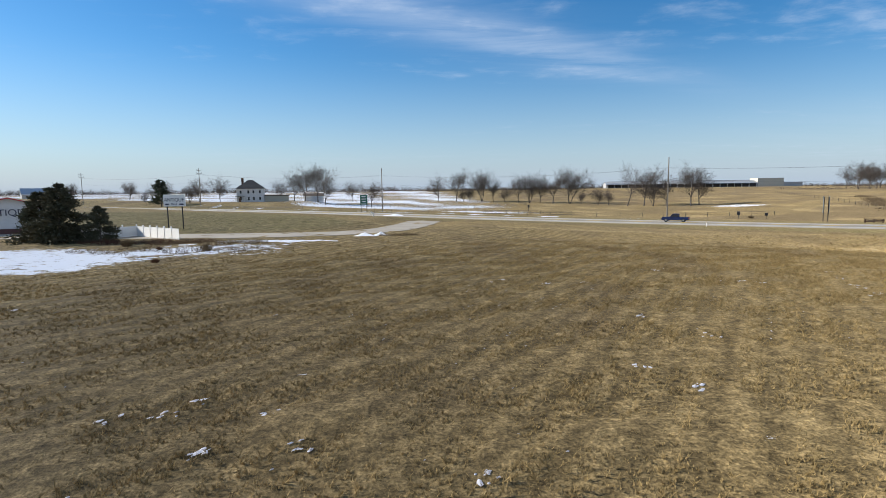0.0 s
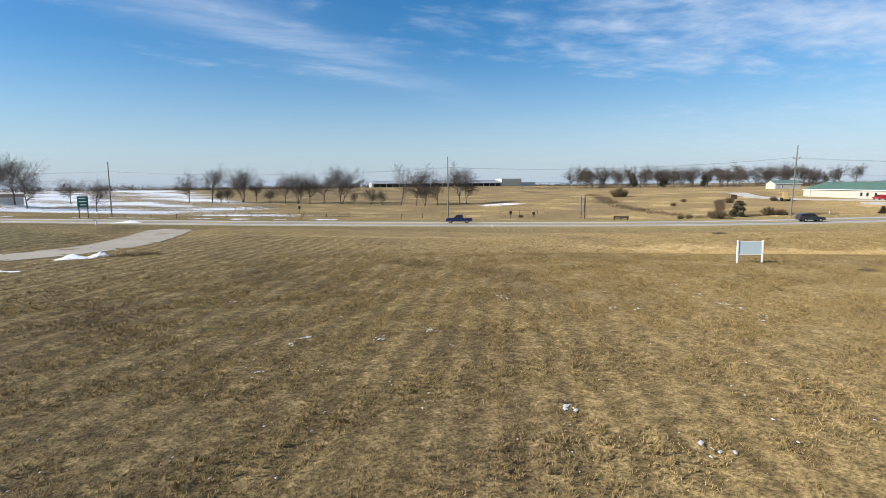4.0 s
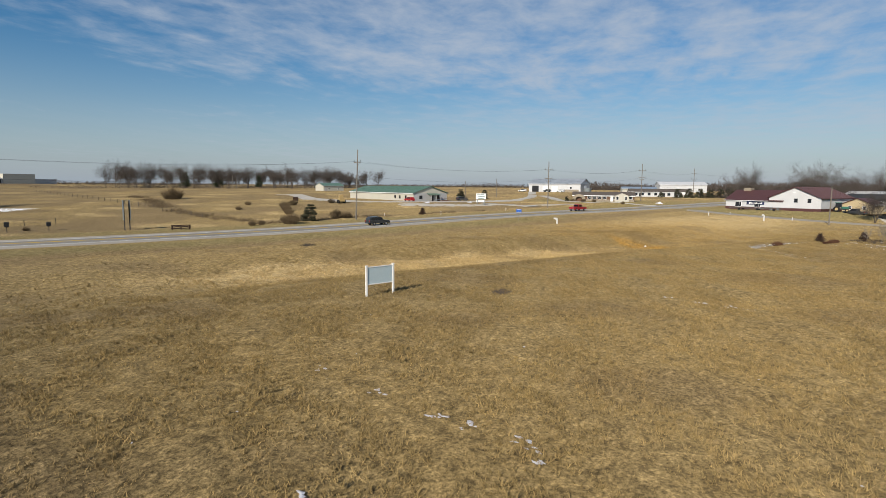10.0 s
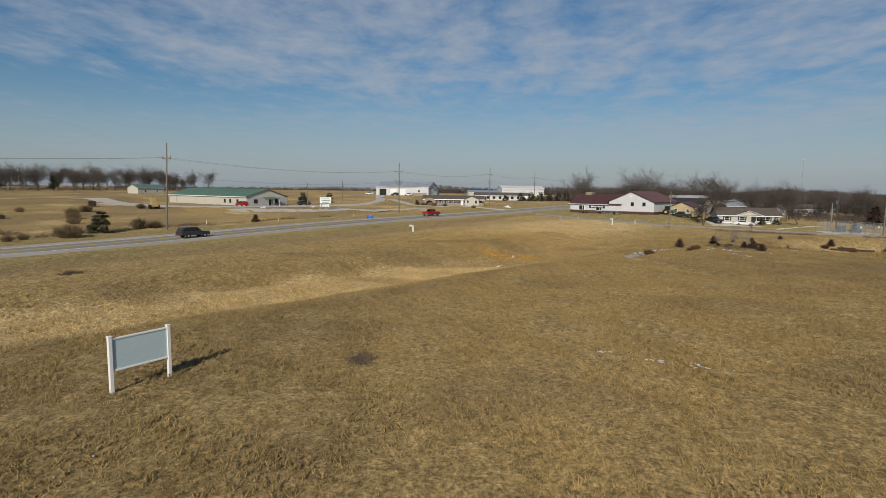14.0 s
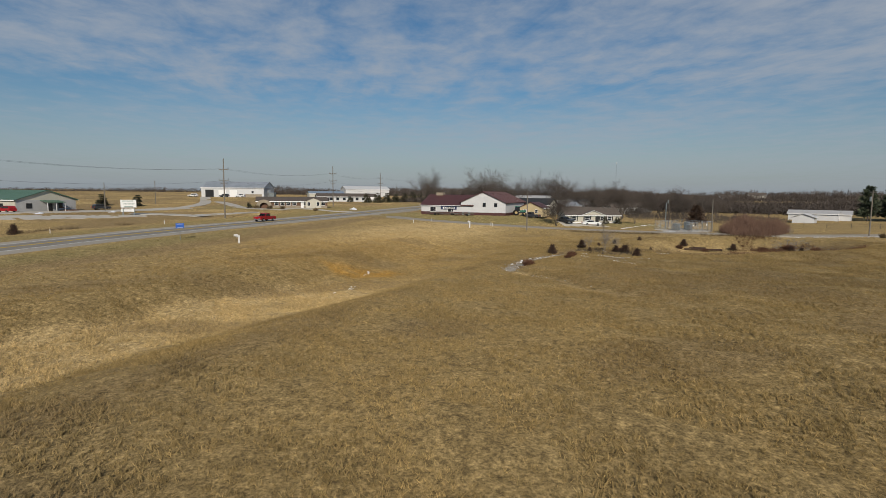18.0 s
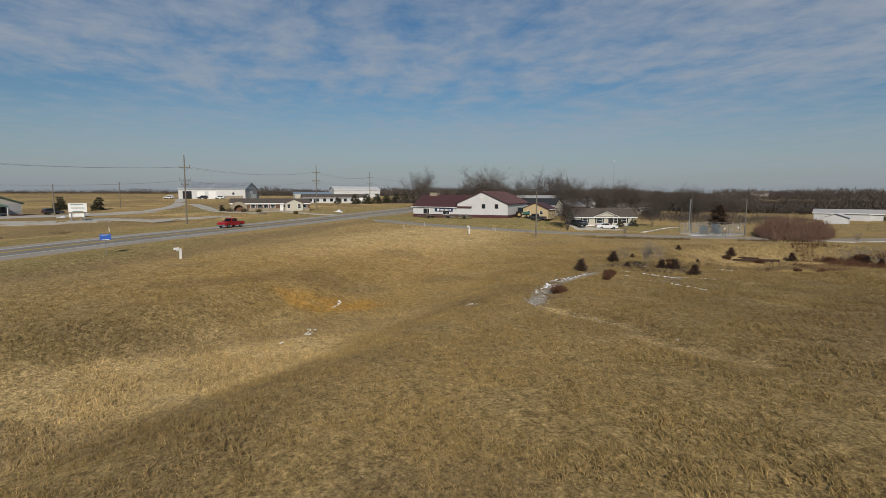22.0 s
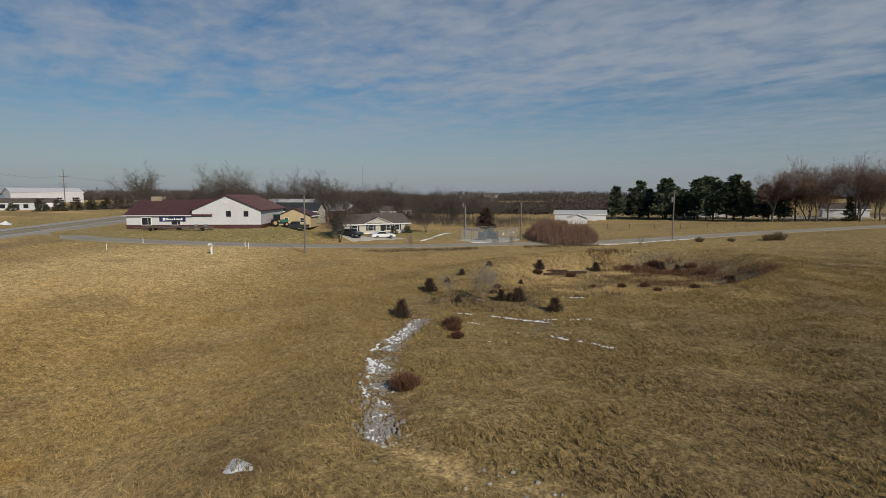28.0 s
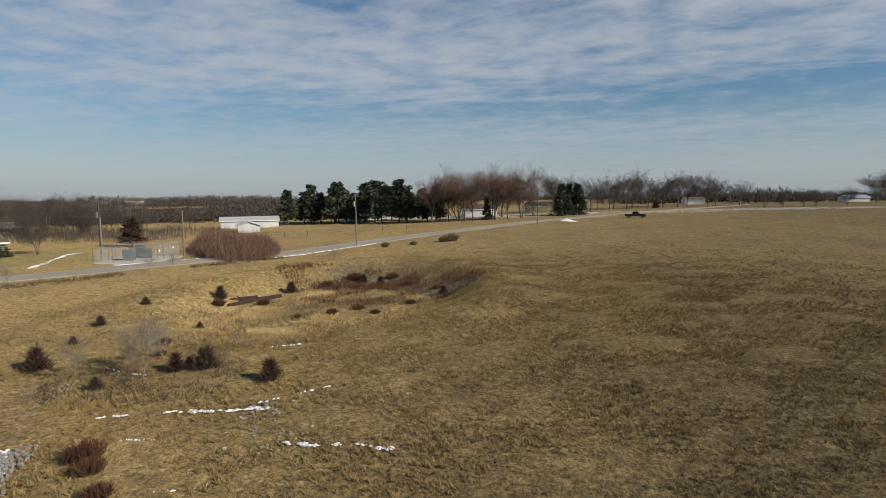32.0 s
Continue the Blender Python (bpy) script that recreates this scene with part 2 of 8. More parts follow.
M_BRUSH = material("dry_brush", (0.16, 0.115, 0.065), 0.95, vary=0.3, scale=1.5, per_object=0.2)
M_RUSTBRUSH = material("rusty_brush", (0.13, 0.062, 0.036), 0.95, vary=0.3, scale=1.5, per_object=0.2)
M_PALEBARK = material("pale_bark", (0.25, 0.22, 0.185), 0.9, vary=0.2, scale=3.0)
M_CONCRETE = material("concrete", (0.40, 0.39, 0.37), 0.9, vary=0.1, scale=1.0)
M_BLUEROOF = material("faded_blue_metal", (0.25, 0.32, 0.40), 0.5, 0.2, vary=0.1, scale=0.4)
M_FARWOOD = material("far_winter_woods", (0.105, 0.085, 0.072), 1.0, vary=0.3, scale=0.05, fine=0.3)


M_SHEDROOF = material("dull_metal_roof", (0.34, 0.36, 0.37), 0.6, 0.1, vary=0.2, scale=0.08, tint=(0.26, 0.28, 0.29))


def glass_material():
    m = bpy.data.materials.new("window_glass")
    m.use_nodes = True
    b = m.node_tree.nodes["Principled BSDF"]
    b.inputs["Base Color"].default_value = (0.02, 0.024, 0.03, 1)
    b.inputs["Roughness"].default_value = 0.06
    b.inputs["Specular IOR Level"].default_value = 0.6
    return m


M_GLASS = glass_material()


def asphalt_material(name, base, wear):
    m = bpy.data.materials.new(name)
    m.use_nodes = True
    ns, ls = m.node_tree.nodes, m.node_tree.links
    b = ns["Principled BSDF"]
    b.inputs["Roughness"].default_value = 0.85
    b.inputs["Specular IOR Level"].default_value = 0.3
    tc = ns.new("ShaderNodeTexCoord")
    outs = []
    for s, d, st in ((0.15, 5, (1, 1, 1)), (14.0, 3, (1, 1, 1)), (0.9, 4, (0.05, 1, 1))):
        mp = ns.new("ShaderNodeMapping")
        mp.inputs["Scale"].default_value = st
        ls.new(tc.outputs["Object"], mp.inputs[0])
        n = ns.new("ShaderNodeTexNoise")
        n.inputs["Scale"].default_value, n.inputs["Detail"].default_value = s, d
        ls.new(mp.outputs[0], n.inputs["Vector"])
        outs.append(n.outputs[0])
    mix = ns.new("ShaderNodeMixRGB")
    ls.new(outs[2], mix.inputs[0])
    mix.inputs[1].default_value, mix.inputs[2].default_value = (*base, 1), (*wear, 1)
    hsv = ns.new("ShaderNodeHueSaturation")
    ad = ns.new("ShaderNodeMath")
    ad.operation = "ADD"
    ls.new(outs[0], ad.inputs[0])
    ls.new(outs[1], ad.inputs[1])
    mr = ns.new("ShaderNodeMapRange")
    mr.inputs[1].default_value, mr.inputs[2].default_value, mr.inputs[3].default_value, mr.inputs[4].default_value = 0.6, 1.4, 0.8, 1.2
    ls.new(ad.outputs[0], mr.inputs[0])
    ls.new(mr.outputs[0], hsv.inputs["Value"])
    ls.new(mix.outputs[0], hsv.inputs["Color"])
    ls.new(hsv.outputs[0], b.inputs["Base Color"])
    return m


M_ROAD = asphalt_material("worn_asphalt", (0.21, 0.19, 0.165), (0.265, 0.242, 0.21))
M_SHOULDER = asphalt_material("shoulder_asphalt", (0.32, 0.285, 0.235), (0.38, 0.345, 0.285))
M_LANE = asphalt_material("minor_asphalt", (0.29, 0.255, 0.205), (0.36, 0.32, 0.26))
M_GRAVEL = material("pale_gravel", (0.50, 0.465, 0.405), 0.95, vary=0.15, scale=0.3, fine=8.0)
M_PAINTW = material("white_road_paint", (0.62, 0.62, 0.6), 0.7, vary=0.2, scale=1.0)
M_PAINTY = material("yellow_road_paint", (0.50, 0.36, 0.06), 0.7, vary=0.2, scale=1.0)


def ground_material(name, blades=False):
    """Winter grassland: dry brown sward, paler straw, dull green lawn, bare soil, old snow, by the masks of the mesh."""
    m = bpy.data.materials.new(name)
    m.use_nodes = True
    ns, ls = m.node_tree.nodes, m.node_tree.links
    b = ns["Principled BSDF"]
    b.inputs["Roughness"].default_value = 0.95
    b.inputs["Specular IOR Level"].default_value = 0.1
    b.inputs["Diffuse Roughness"].default_value = 0.65
    tc = ns.new("ShaderNodeTexCoord")

    def nz(scale, detail=4.0, rough=0.6, stretch=(1, 1, 1), turn=0.0):
        rot = ns.new("ShaderNodeMapping")
        rot.inputs["Rotation"].default_value = (0, 0, radians(turn))
        ls.new(tc.outputs["Object"], rot.inputs[0])
        mp = ns.new("ShaderNodeMapping")
        mp.inputs["Scale"].default_value = stretch
        ls.new(rot.outputs[0], mp.inputs[0])
        n = ns.new("ShaderNodeTexNoise")
        n.inputs["Scale"].default_value, n.inputs["Detail"].default_value, n.inputs["Roughness"].default_value = scale, detail, rough
        ls.new(mp.outputs[0], n.inputs["Vector"])
        return n.outputs[0]

    def rng(v, a, c, lo=0.0, hi=1.0):
        n = ns.new("ShaderNodeMapRange")
        for i, x in enumerate((a, c, lo, hi)):
            n.inputs[i + 1].default_value = x
        ls.new(v, n.inputs[0])
        return n.outputs[0]

    def mix(f, a, c):
        n = ns.new("ShaderNodeMixRGB")
        for i, v in enumerate((f, a, c)):
            if isinstance(v, tuple):
                n.inputs[i].default_value = (*v, 1)
            elif isinstance(v, float):
                n.inputs[i].default_value = v
            else:
                ls.new(v, n.inputs[i])
        return n.outputs[0]

    def math2(op, a, c, clamp=False):
        n = ns.new("ShaderNodeMath")
        n.operation, n.use_clamp = op, clamp
        for i, v in enumerate((a, c)):
            if isinstance(v, float):
                n.inputs[i].default_value = v
            else:
                ls.new(v, n.inputs[i])
        return n.outputs[0]

    def mask(name):
        n = ns.new("ShaderNodeAttribute")
        n.attribute_name = name
        return n.outputs["Fac"]

    big, mid, clump, fine = nz(0.035, 4), nz(0.3, 5), nz(1.7, 4, 0.65), nz(9.0, 3, 0.7)
    sward = mix(rng(big, 0.35, 0.65), GRASS_A, GRASS_B)
    sward = mix(rng(mid, 0.45, 0.7, 0.0, 0.55), sward, GRASS_C)
    sward = mix(math2("MULTIPLY", mask("straw"), rng(mid, 0.2, 0.6, 0.55, 1.0)), sward, STRAW)
    sward = mix(mask("gold"), sward, GOLD)
    # dark: browner growth, plus shade painted on two broad patches
    sward = mix(math2("MULTIPLY", mask("dark"), rng(clump, 0.3, 0.6, 0.5, 1.0)), sward, DARK_SHADED_GRASS)
    sward = mix(math2("MULTIPLY", mask("lawn"), 0.9), sward, mix(rng(mid, 0.35, 0.65), LAWN, LAWN_DRY))
    sward = mix(mask("soil"), sward, SOIL)
    hsv = ns.new("ShaderNodeHueSaturation")
    ls.new(sward, hsv.inputs["Color"])
    if blades:
        geo = ns.new("ShaderNodeNewGeometry")
        ls.new(math2("MULTIPLY", rng(geo.outputs["Random Per Island"], 0.0, 1.0, 0.70, 1.38), rng(mask("tone"), 0.0, 1.0, 0.60, 1.40)), hsv.inputs["Value"])
        ls.new(hsv.outputs[0], b.inputs["Base Color"])
        return m
    tex = math2("MULTIPLY", rng(clump, 0.3, 0.7, 0.6, 1.36), rng(fine, 0.3, 0.7, 0.42, 1.55))
    tex = math2("MULTIPLY", tex, rng(nz(4.2, 3, 0.7), 0.3, 0.7, 0.55, 1.42))
    # the mown rows run square to the highway
    rot = ns.new("ShaderNodeMapping")
    rot.inputs["Rotation"].default_value = (0, 0, radians(35))
    ls.new(tc.outputs["Object"], rot.inputs[0])
    wave = ns.new("ShaderNodeTexWave")
    for key, v in (("Scale", 0.196), ("Distortion", 2.6), ("Detail", 3.0), ("Detail Scale", 1.2), ("Detail Roughness", 0.7)):
        wave.inputs[key].default_value = v
    ls.new(rot.outputs[0], wave.inputs["Vector"])
    row = rng(math2("ADD", wave.outputs["Fac"], math2("MULTIPLY", math2("SUBTRACT", clump, 0.5), 1.6)), 0.0, 1.0, 0.66, 1.10)
    rowmix = ns.new("ShaderNodeMix")
    ls.new(mask("rows"), rowmix.inputs[0])
    rowmix.inputs[2].default_value = 1.0
    ls.new(row, rowmix.inputs[3])
    tex = math2("MULTIPLY", tex, rowmix.outputs[0])
    # darkens the ground under the tufts: thatch, and shade between blades put into colour
    tex = math2("MULTIPLY", tex, rng(mask("thatch"), 0.0, 1.0, 1.0, 0.80))
    ls.new(tex, hsv.inputs["Value"])
    hsv.inputs["Saturation"].default_value = 0.97
    ragged = math2("ADD", nz(0.8, 6, 0.7, (1, 1, 1), 20), nz(2.4, 4, 0.7, (0.22, 1, 1), -20))
    snow_edge = math2("SUBTRACT", math2("ADD", mask("snow"), math2("MULTIPLY", ragged, 1.5)), 2.0)
    col = mix(rng(snow_edge, 0.0, 0.09), hsv.outputs[0], SNOW)
    ls.new(col, b.inputs["Base Color"])
    bp = ns.new("ShaderNodeBump")
    bp.inputs["Strength"].default_value, bp.inputs["Distance"].default_value = 0.9, 0.12
    ls.new(math2("ADD", clump, math2("MULTIPLY", fine, 0.5)), bp.inputs["Height"])
    ls.new(bp.outputs[0], b.inputs["Normal"])
    return m


GRASS_A, GRASS_B, GRASS_C = (0.282, 0.199, 0.082), (0.246, 0.179, 0.081), (0.328, 0.239, 0.106)
STRAW, GOLD, DARK_SHADED_GRASS = (0.49, 0.36, 0.170), (0.38, 0.225, 0.060), (0.185, 0.132, 0.068)
LAWN, LAWN_DRY, SOIL, SNOW = (0.185, 0.155, 0.060), (0.235, 0.186, 0.082), (0.14, 0.095, 0.065), (0.80, 0.82, 0.86)
M_GROUND = ground_material("winter_grassland")
M_BLADES = ground_material("dry_grass_blades", True)

# ---- the lie of the land ----
BASE_HEIGHT = 4.7
HILLS = [  # x, y, spread, rise
    (-150, 100, 96, -2.28), (-60, 80, 48, -0.48), (-80, 280, 96, -1.37), (60, 200, 72, -4.29), (95, 105, 44, -1.99), (100, 380, 120, -2.62),
    (250, 260, 104, 0.07), (40, 60, 56, -1.03), (10, 10, 64, -1.82), (70, 20, 48, -0.27), (130, 45, 40, -1.03), (190, 85, 48, -2.52),
    (320, 90, 88, -1.16), (205, -25, 40, 0.08), (430, -20, 104, 1.17), (160, -65, 48, -2.51), (240, -130, 80, -3.96), (60, -70, 64, -0.37),
    (40, -170, 88, -0.55), (120, -10, 36, -1.39), (380, -220, 112, -2.61), (150, -230, 80, -1.47), (-80, -80, 88, -2.48), (110, -45, 32, -0.19),
]
PADS = [  # level ground under buildings: x, y, radius, height
    (195, -22, 30, 1.7), (180, -50, 16, 0.05), (228, 118, 40, 2.05), (354, 55, 36, 4.8), (236, 31, 22, 2.5), (335, 1, 32, 3.0),
    (175, -126, 22, 0.1), (-72, 262, 30, 2.8), (325, 590, 125, 6.6),
]
ROAD_AT, ROAD_U, ROAD_N = np.array((139.0, 52.0)), np.array((0.819, -0.574)), np.array((0.574, 0.819))
ROAD_S = (-900, -260, -200, -160, -120, -80, -50, -25, 0, 30, 60, 100, 140, 200, 900)
ROAD_Z = (2.5, 0.8, 0.5, -0.1, -0.4, -0.5, -0.42, 0.15, 0.85, 1.1, 1.3, 1.8, 2.4, 3.0, 5.0)
LANE = [(206, 8, 1.5), (186, 3, 1.2), (168, -13, 0.6), (156, -27, 0.2), (150, -42, -0.2), (146, -57, -0.45), (135, -70, -0.4), (125, -98, 0.2), (110, -121, 1.2), (95, -140, 2.2), (72, -168, 3.0), (45, -215, 3.3), (-20, -330, 3.6)]
DRIVE = [(-110, 100, 1.0), (-62, 90, 0.95), (-36, 86, 0.8), (-16, 87, 0.65), (-5, 95, 0.4), (0, 112, 0.0), (4, 132, -0.3), (8, 152, -0.4)]
SWALE = [(20, 84, 0.45), (50, 68, 0.6), (70, 54, 1.0), (88, 39, 1.75), (98, 29, 2.05), (104, 23.5, 1.9), (114, 15, 1.5), (130, 5, 0.9), (141, -4, 0.3)]  # x, y, depth
CREEK = [(116, -8, 0), (109.5, -1.5, 0), (105.4, 4.3, 0), (101.2, 7.6, 0), (98.5, 9, 0), (96.7, 11.0, 0), (94, 11.2, 0), (88.8, 9.1, 0), (84.5, 9.9, 0), (80, 8, 0)]

DRAIN = [(186, 208, 0), (166, 180, 0), (145, 156, 0), (127, 129, 0), (120, 108, 0)]
GRASS_LINE = [(-14, 22, 0), (4, 34, 0), (18, 42, 0), (34, 38, 0), (56, 33, 0), (76, 26, 0), (92, 14, 0), (100, -6, 0), (92, -22, 0)]


def smooth01(v):
    v = np.clip(v, 0, 1)
    return v * v * (3 - 2 * v)


def along(line, x, y):
    """Distance from a line of points, and the height of the line there."""
    best, height = np.full(np.shape(x), 1e9), np.zeros(np.shape(x))
    for (ax, ay, az), (bx, by, bz) in zip(line, line[1:]):
        dx, dy = bx - ax, by - ay
        k = np.clip(((x - ax) * dx + (y - ay) * dy) / (dx * dx + dy * dy), 0, 1)
        d = np.hypot(x - ax - k * dx, y - ay - k * dy)
        height = np.where(d < best, az + k * (bz - az), height)
        best = np.minimum(best, d)
    return best, height


def road_place(x, y):
    s = (x - ROAD_AT[0]) * ROAD_U[0] + (y - ROAD_AT[1]) * ROAD_U[1]
    d = (x - ROAD_AT[0]) * ROAD_N[0] + (y - ROAD_AT[1]) * ROAD_N[1]
    return s, d


def road_height(s):
    return sum(np.interp(s + k, ROAD_S, ROAD_Z) for k in (-16, -8, 0, 8, 16)) / 5


def terrain(x, y):
    x, y = np.asarray(x, float), np.asarray(y, float)
    z = np.full(np.shape(x), BASE_HEIGHT)
    for cx, cy, r, h in HILLS:
        z = z + h * np.exp(-((x - cx) ** 2 + (y - cy) ** 2) / (2 * r * r))
    far = np.hypot(x - 60, y - 20)
    z = z + smooth01((far - 500) / 900) * (1.8 + 1.2 * np.sin(x / 310.0 + 1) * np.cos(y / 270.0))
    # the shallow valley with its pale grass, and the dry pond behind a low bank
    d, deep = along(SWALE, x, y)
    far_side = (x - 98) * 0.67 + (y - 29) * 0.74 > 0
    z = z - deep * np.where(far_side, smooth01((9.5 - d) / 6.5), smooth01((12.5 - d) / 9.5))
    e = np.hypot((x - 111) / 14.0, (y + 33) / 19.0)
    bank = smooth01((-17 - y) / 10)
    z = z + 0.75 * bank * np.exp(-((e - 1.08) / 0.2) ** 2) - (0.55 + 0.7 * bank) * smooth01((1.0 - e) / 0.42)
    d, _ = along(CREEK, x, y)
    z = z - 0.35 * np.exp(-(d / 1.3) ** 2)
    for cx, cy, r, h in PADS:
        w = smooth01((1.35 - np.hypot(x - cx, y - cy) / r) / 0.5)
        z = z * (1 - w) + h * w
    d, h = along(LANE, x, y)
    w = smooth01((11 - d) / 7)
    z = z * (1 - w) + h * w
    d, h = along(DRIVE, x, y)
    w = smooth01((12 - d) / 7)
    z = z * (1 - w) + h * w
    s, d = road_place(x, y)
    w = smooth01((d + 13) / 12) * smooth01((30 - d) / 13)
    z = z * (1 - w) + road_height(s) * w
    z = z - 0.45 * np.exp(-((d + 11) / 3.5) ** 2) * smooth01((s + 130) / 40) * smooth01((40 - s) / 40)
    return z


def ground_z(x, y):
    return float(terrain(np.array([x]), np.array([y]))[0])


def bumps(x, y, scale, seed):
    """Soft irregular waves between about -1 and 1."""
    r = np.random.RandomState(seed)
    out = 0
    for _ in range(7):
        a, p, f = r.uniform(0, 6.28), r.uniform(0, 6.28), r.uniform(0.6, 1.7) / scale
        out = out + np.sin((x * math.cos(a) + y * math.sin(a)) * f * 6.28 + p)
    return out / 3.2


def axis(lo, hi, step, reach):
    core = list(np.arange(lo, hi + 0.01, step))
    left, right, gap = [], [], step
    while hi + sum(right) < reach:
        gap *= 1.13
        right.append(gap)
    gap = step
    while lo - sum(left) > -reach:
        gap *= 1.13
        left.append(gap)
    return np.array(list(lo - np.cumsum(left))[::-1] + core + list(hi + np.cumsum(right)))


def blob(x, y, cx, cy, rx, ry, turn=0.0, soft=0.35):
    c, s = math.cos(radians(turn)), math.sin(radians(turn))
    u, v = (x - cx) * c + (y - cy) * s, -(x - cx) * s + (y - cy) * c
    return smooth01((1.0 - np.hypot(u / rx, v / ry)) / soft)


def ground_masks(x, y):
    s, d = road_place(x, y)
    wob = bumps(x, y, 14, 3)
    sw, _ = along(SWALE, x, y)
    straw = smooth01((6.2 + 1.3 * wob - sw) / 2.2) * smooth01((x - 46) / 14) * smooth01((d + 60) / 10) * (0.15 + 0.85 * smooth01((106 - x) / 10))
    straw = np.maximum(straw, 0.7 * smooth01((0.6 - along(CREEK[5:], x, y)[0]) / 0.5))
    straw = np.maximum(straw, 0.9 * blob(x, y, 112, -31, 13, 17, 0, 0.5))
    straw = np.maximum(straw, 0.6 * blob(x, y, 150, 5, 40, 16, -45, 0.6))
    straw = np.maximum(straw, 0.5 * smooth01((bumps(x, y, 22, 9) - 0.3) / 0.5) * smooth01((d - 22) / 6))
    straw = np.maximum(straw, 0.45 * smooth01((2.2 - np.abs(d + 28 + wob)) / 1.5) * smooth01((60 - x) / 30))
    gold = blob(x, y, 107.6, 24.8, 3.2, 6.2, -12, 0.5) * smooth01(1.1 + bumps(x, y, 3.0, 44))
    gold = np.maximum(gold, 0.22 * blob(x, y, 125, 22, 34, 22, -40, 0.8))
    dark = smooth01((5.5 + wob - np.abs(d + 7)) / 3) * 0.85 * smooth01((170 - s) / 40)
    dark = np.maximum(dark, 0.8 * blob(x, y, 53.6, 37.8, 1.3, 1.0, 10, 0.8))
    dark = np.maximum(dark, 0.4 * smooth01((3.0 + wob - along(DRAIN, x, y)[0]) / 2.5))
    dark = np.maximum(dark, 0.8 * smooth01((bumps(x, y, 34, 15) + 0.35) / 0.6) * smooth01((d - 24) / 8) * smooth01((x - 60) / 30))
    dark = np.maximum(dark, smooth01((3.2 + wob - np.abs(sw - 12)) / 3) * 0.45 * smooth01((x - 55) / 10) * smooth01((92 - x) / 12) * (y < 52 - 0.3 * (x - 60)))
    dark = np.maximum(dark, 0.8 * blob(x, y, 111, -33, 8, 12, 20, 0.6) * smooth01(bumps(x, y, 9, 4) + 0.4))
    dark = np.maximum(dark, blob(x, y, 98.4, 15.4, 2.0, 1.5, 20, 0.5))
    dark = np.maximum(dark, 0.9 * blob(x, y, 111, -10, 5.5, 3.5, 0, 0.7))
    dark = np.maximum(dark, 0.5 * smooth01((bumps(x, y, 16, 6) - 0.45) / 0.4) * (d < -8))
    # these two patches paint in the shaded sides of blades seen towards the sun
    dark = np.maximum(dark, 0.45 * blob(x, y, -14, 21, 32, 26, 35, 0.75))
    dark = np.maximum(dark, 0.6 * blob(x, y, 84, -3, 24, 21, 0, 0.8) * smooth01(0.75 + bumps(x, y, 13, 66)))
    lawn = np.maximum(blob(x, y, 190, -18, 34, 26, 48, 0.3), blob(x, y, 176, -52, 17, 20, 0, 0.4))
    lawn = np.maximum(lawn, blob(x, y, -60, 130, 60, 38, -35, 0.2))
    lawn = np.maximum(lawn, 0.8 * smooth01((5 - np.abs(d + 4)) / 3) * smooth01((30 - s) / 30))
    lawn = np.maximum(lawn, 0.75 * smooth01((6 - np.abs(d - 20)) / 3))
    lawn = np.maximum(lawn, blob(x, y, 240, 35, 30, 30, 0, 0.4) * 0.8)
    soil = 0.0 + 0.45 * blob(x, y, 53.6, 37.8, 0.9, 0.7, 10, 0.8)
    soil = np.maximum(soil, smooth01((0.9 - along(CREEK[:6], x, y)[0]) / 0.6) * 0.6)
    soil = np.maximum(soil, 0.45 * blob(x, y, 110, -45, 9, 4.5, 25, 0.6))
    soil = np.maximum(soil, 0.5 * smooth01((bumps(x, y, 40, 12) - 0.5) / 0.4) * smooth01((y - 230) / 60))
    snow = blob(x, y, -40, 58, 17, 13, -35, 0.5) * 0.76
    snow = np.maximum(snow, blob(x, y, -19, 76, 11, 2.2, 0, 0.5) * 0.72)
    snow = np.maximum(snow, blob(x, y, -29, 65, 9, 5.5, 35, 0.6) * 0.74)
    snow = np.maximum(snow, blob(x, y, -24, 66, 18, 13, 20, 0.8) * 0.5)
    north = smooth01((d - 38) / 12) * smooth01((70 - x) / 50) * smooth01((d - 22) / 10)
    snow = np.maximum(snow, north * (0.38 + 0.42 * smooth01(bumps(x, y, 60, 21) + 0.5)))
    snow = np.maximum(snow, 0.8 * smooth01((2.6 + wob - np.abs(d - 22)) / 2) * smooth01((75 - x) / 30) * smooth01(bumps(x, y, 18, 8) + 0.55))
    snow = np.maximum(snow, 0.62 * blob(x, y, 121, 188, 14, 11, -25, 0.6))
    snow = np.maximum(snow, 0.42 * blob(x, y, 98, -190, 120, 30, 10, 0.6))
    snow = np.maximum(snow, 0.47 * blob(x, y, 0, -222, 85, 20, 12, 0.6))
    rows = smooth01((40 - x) / 26) * smooth01((-d - 24) / 8)
    # follows tuft density, for thatch and the painted shade between blades
    gd, _ = along(GRASS_LINE, x, y)
    thatch = np.exp(-(np.maximum(gd - 13, 0) / 18) ** 2) * smooth01((-d - 3) / 2) * (1 - lawn)
    return {"rows": rows, "thatch": thatch, "straw": straw, "gold": gold, "dark": dark, "lawn": lawn, "soil": soil, "snow": snow}


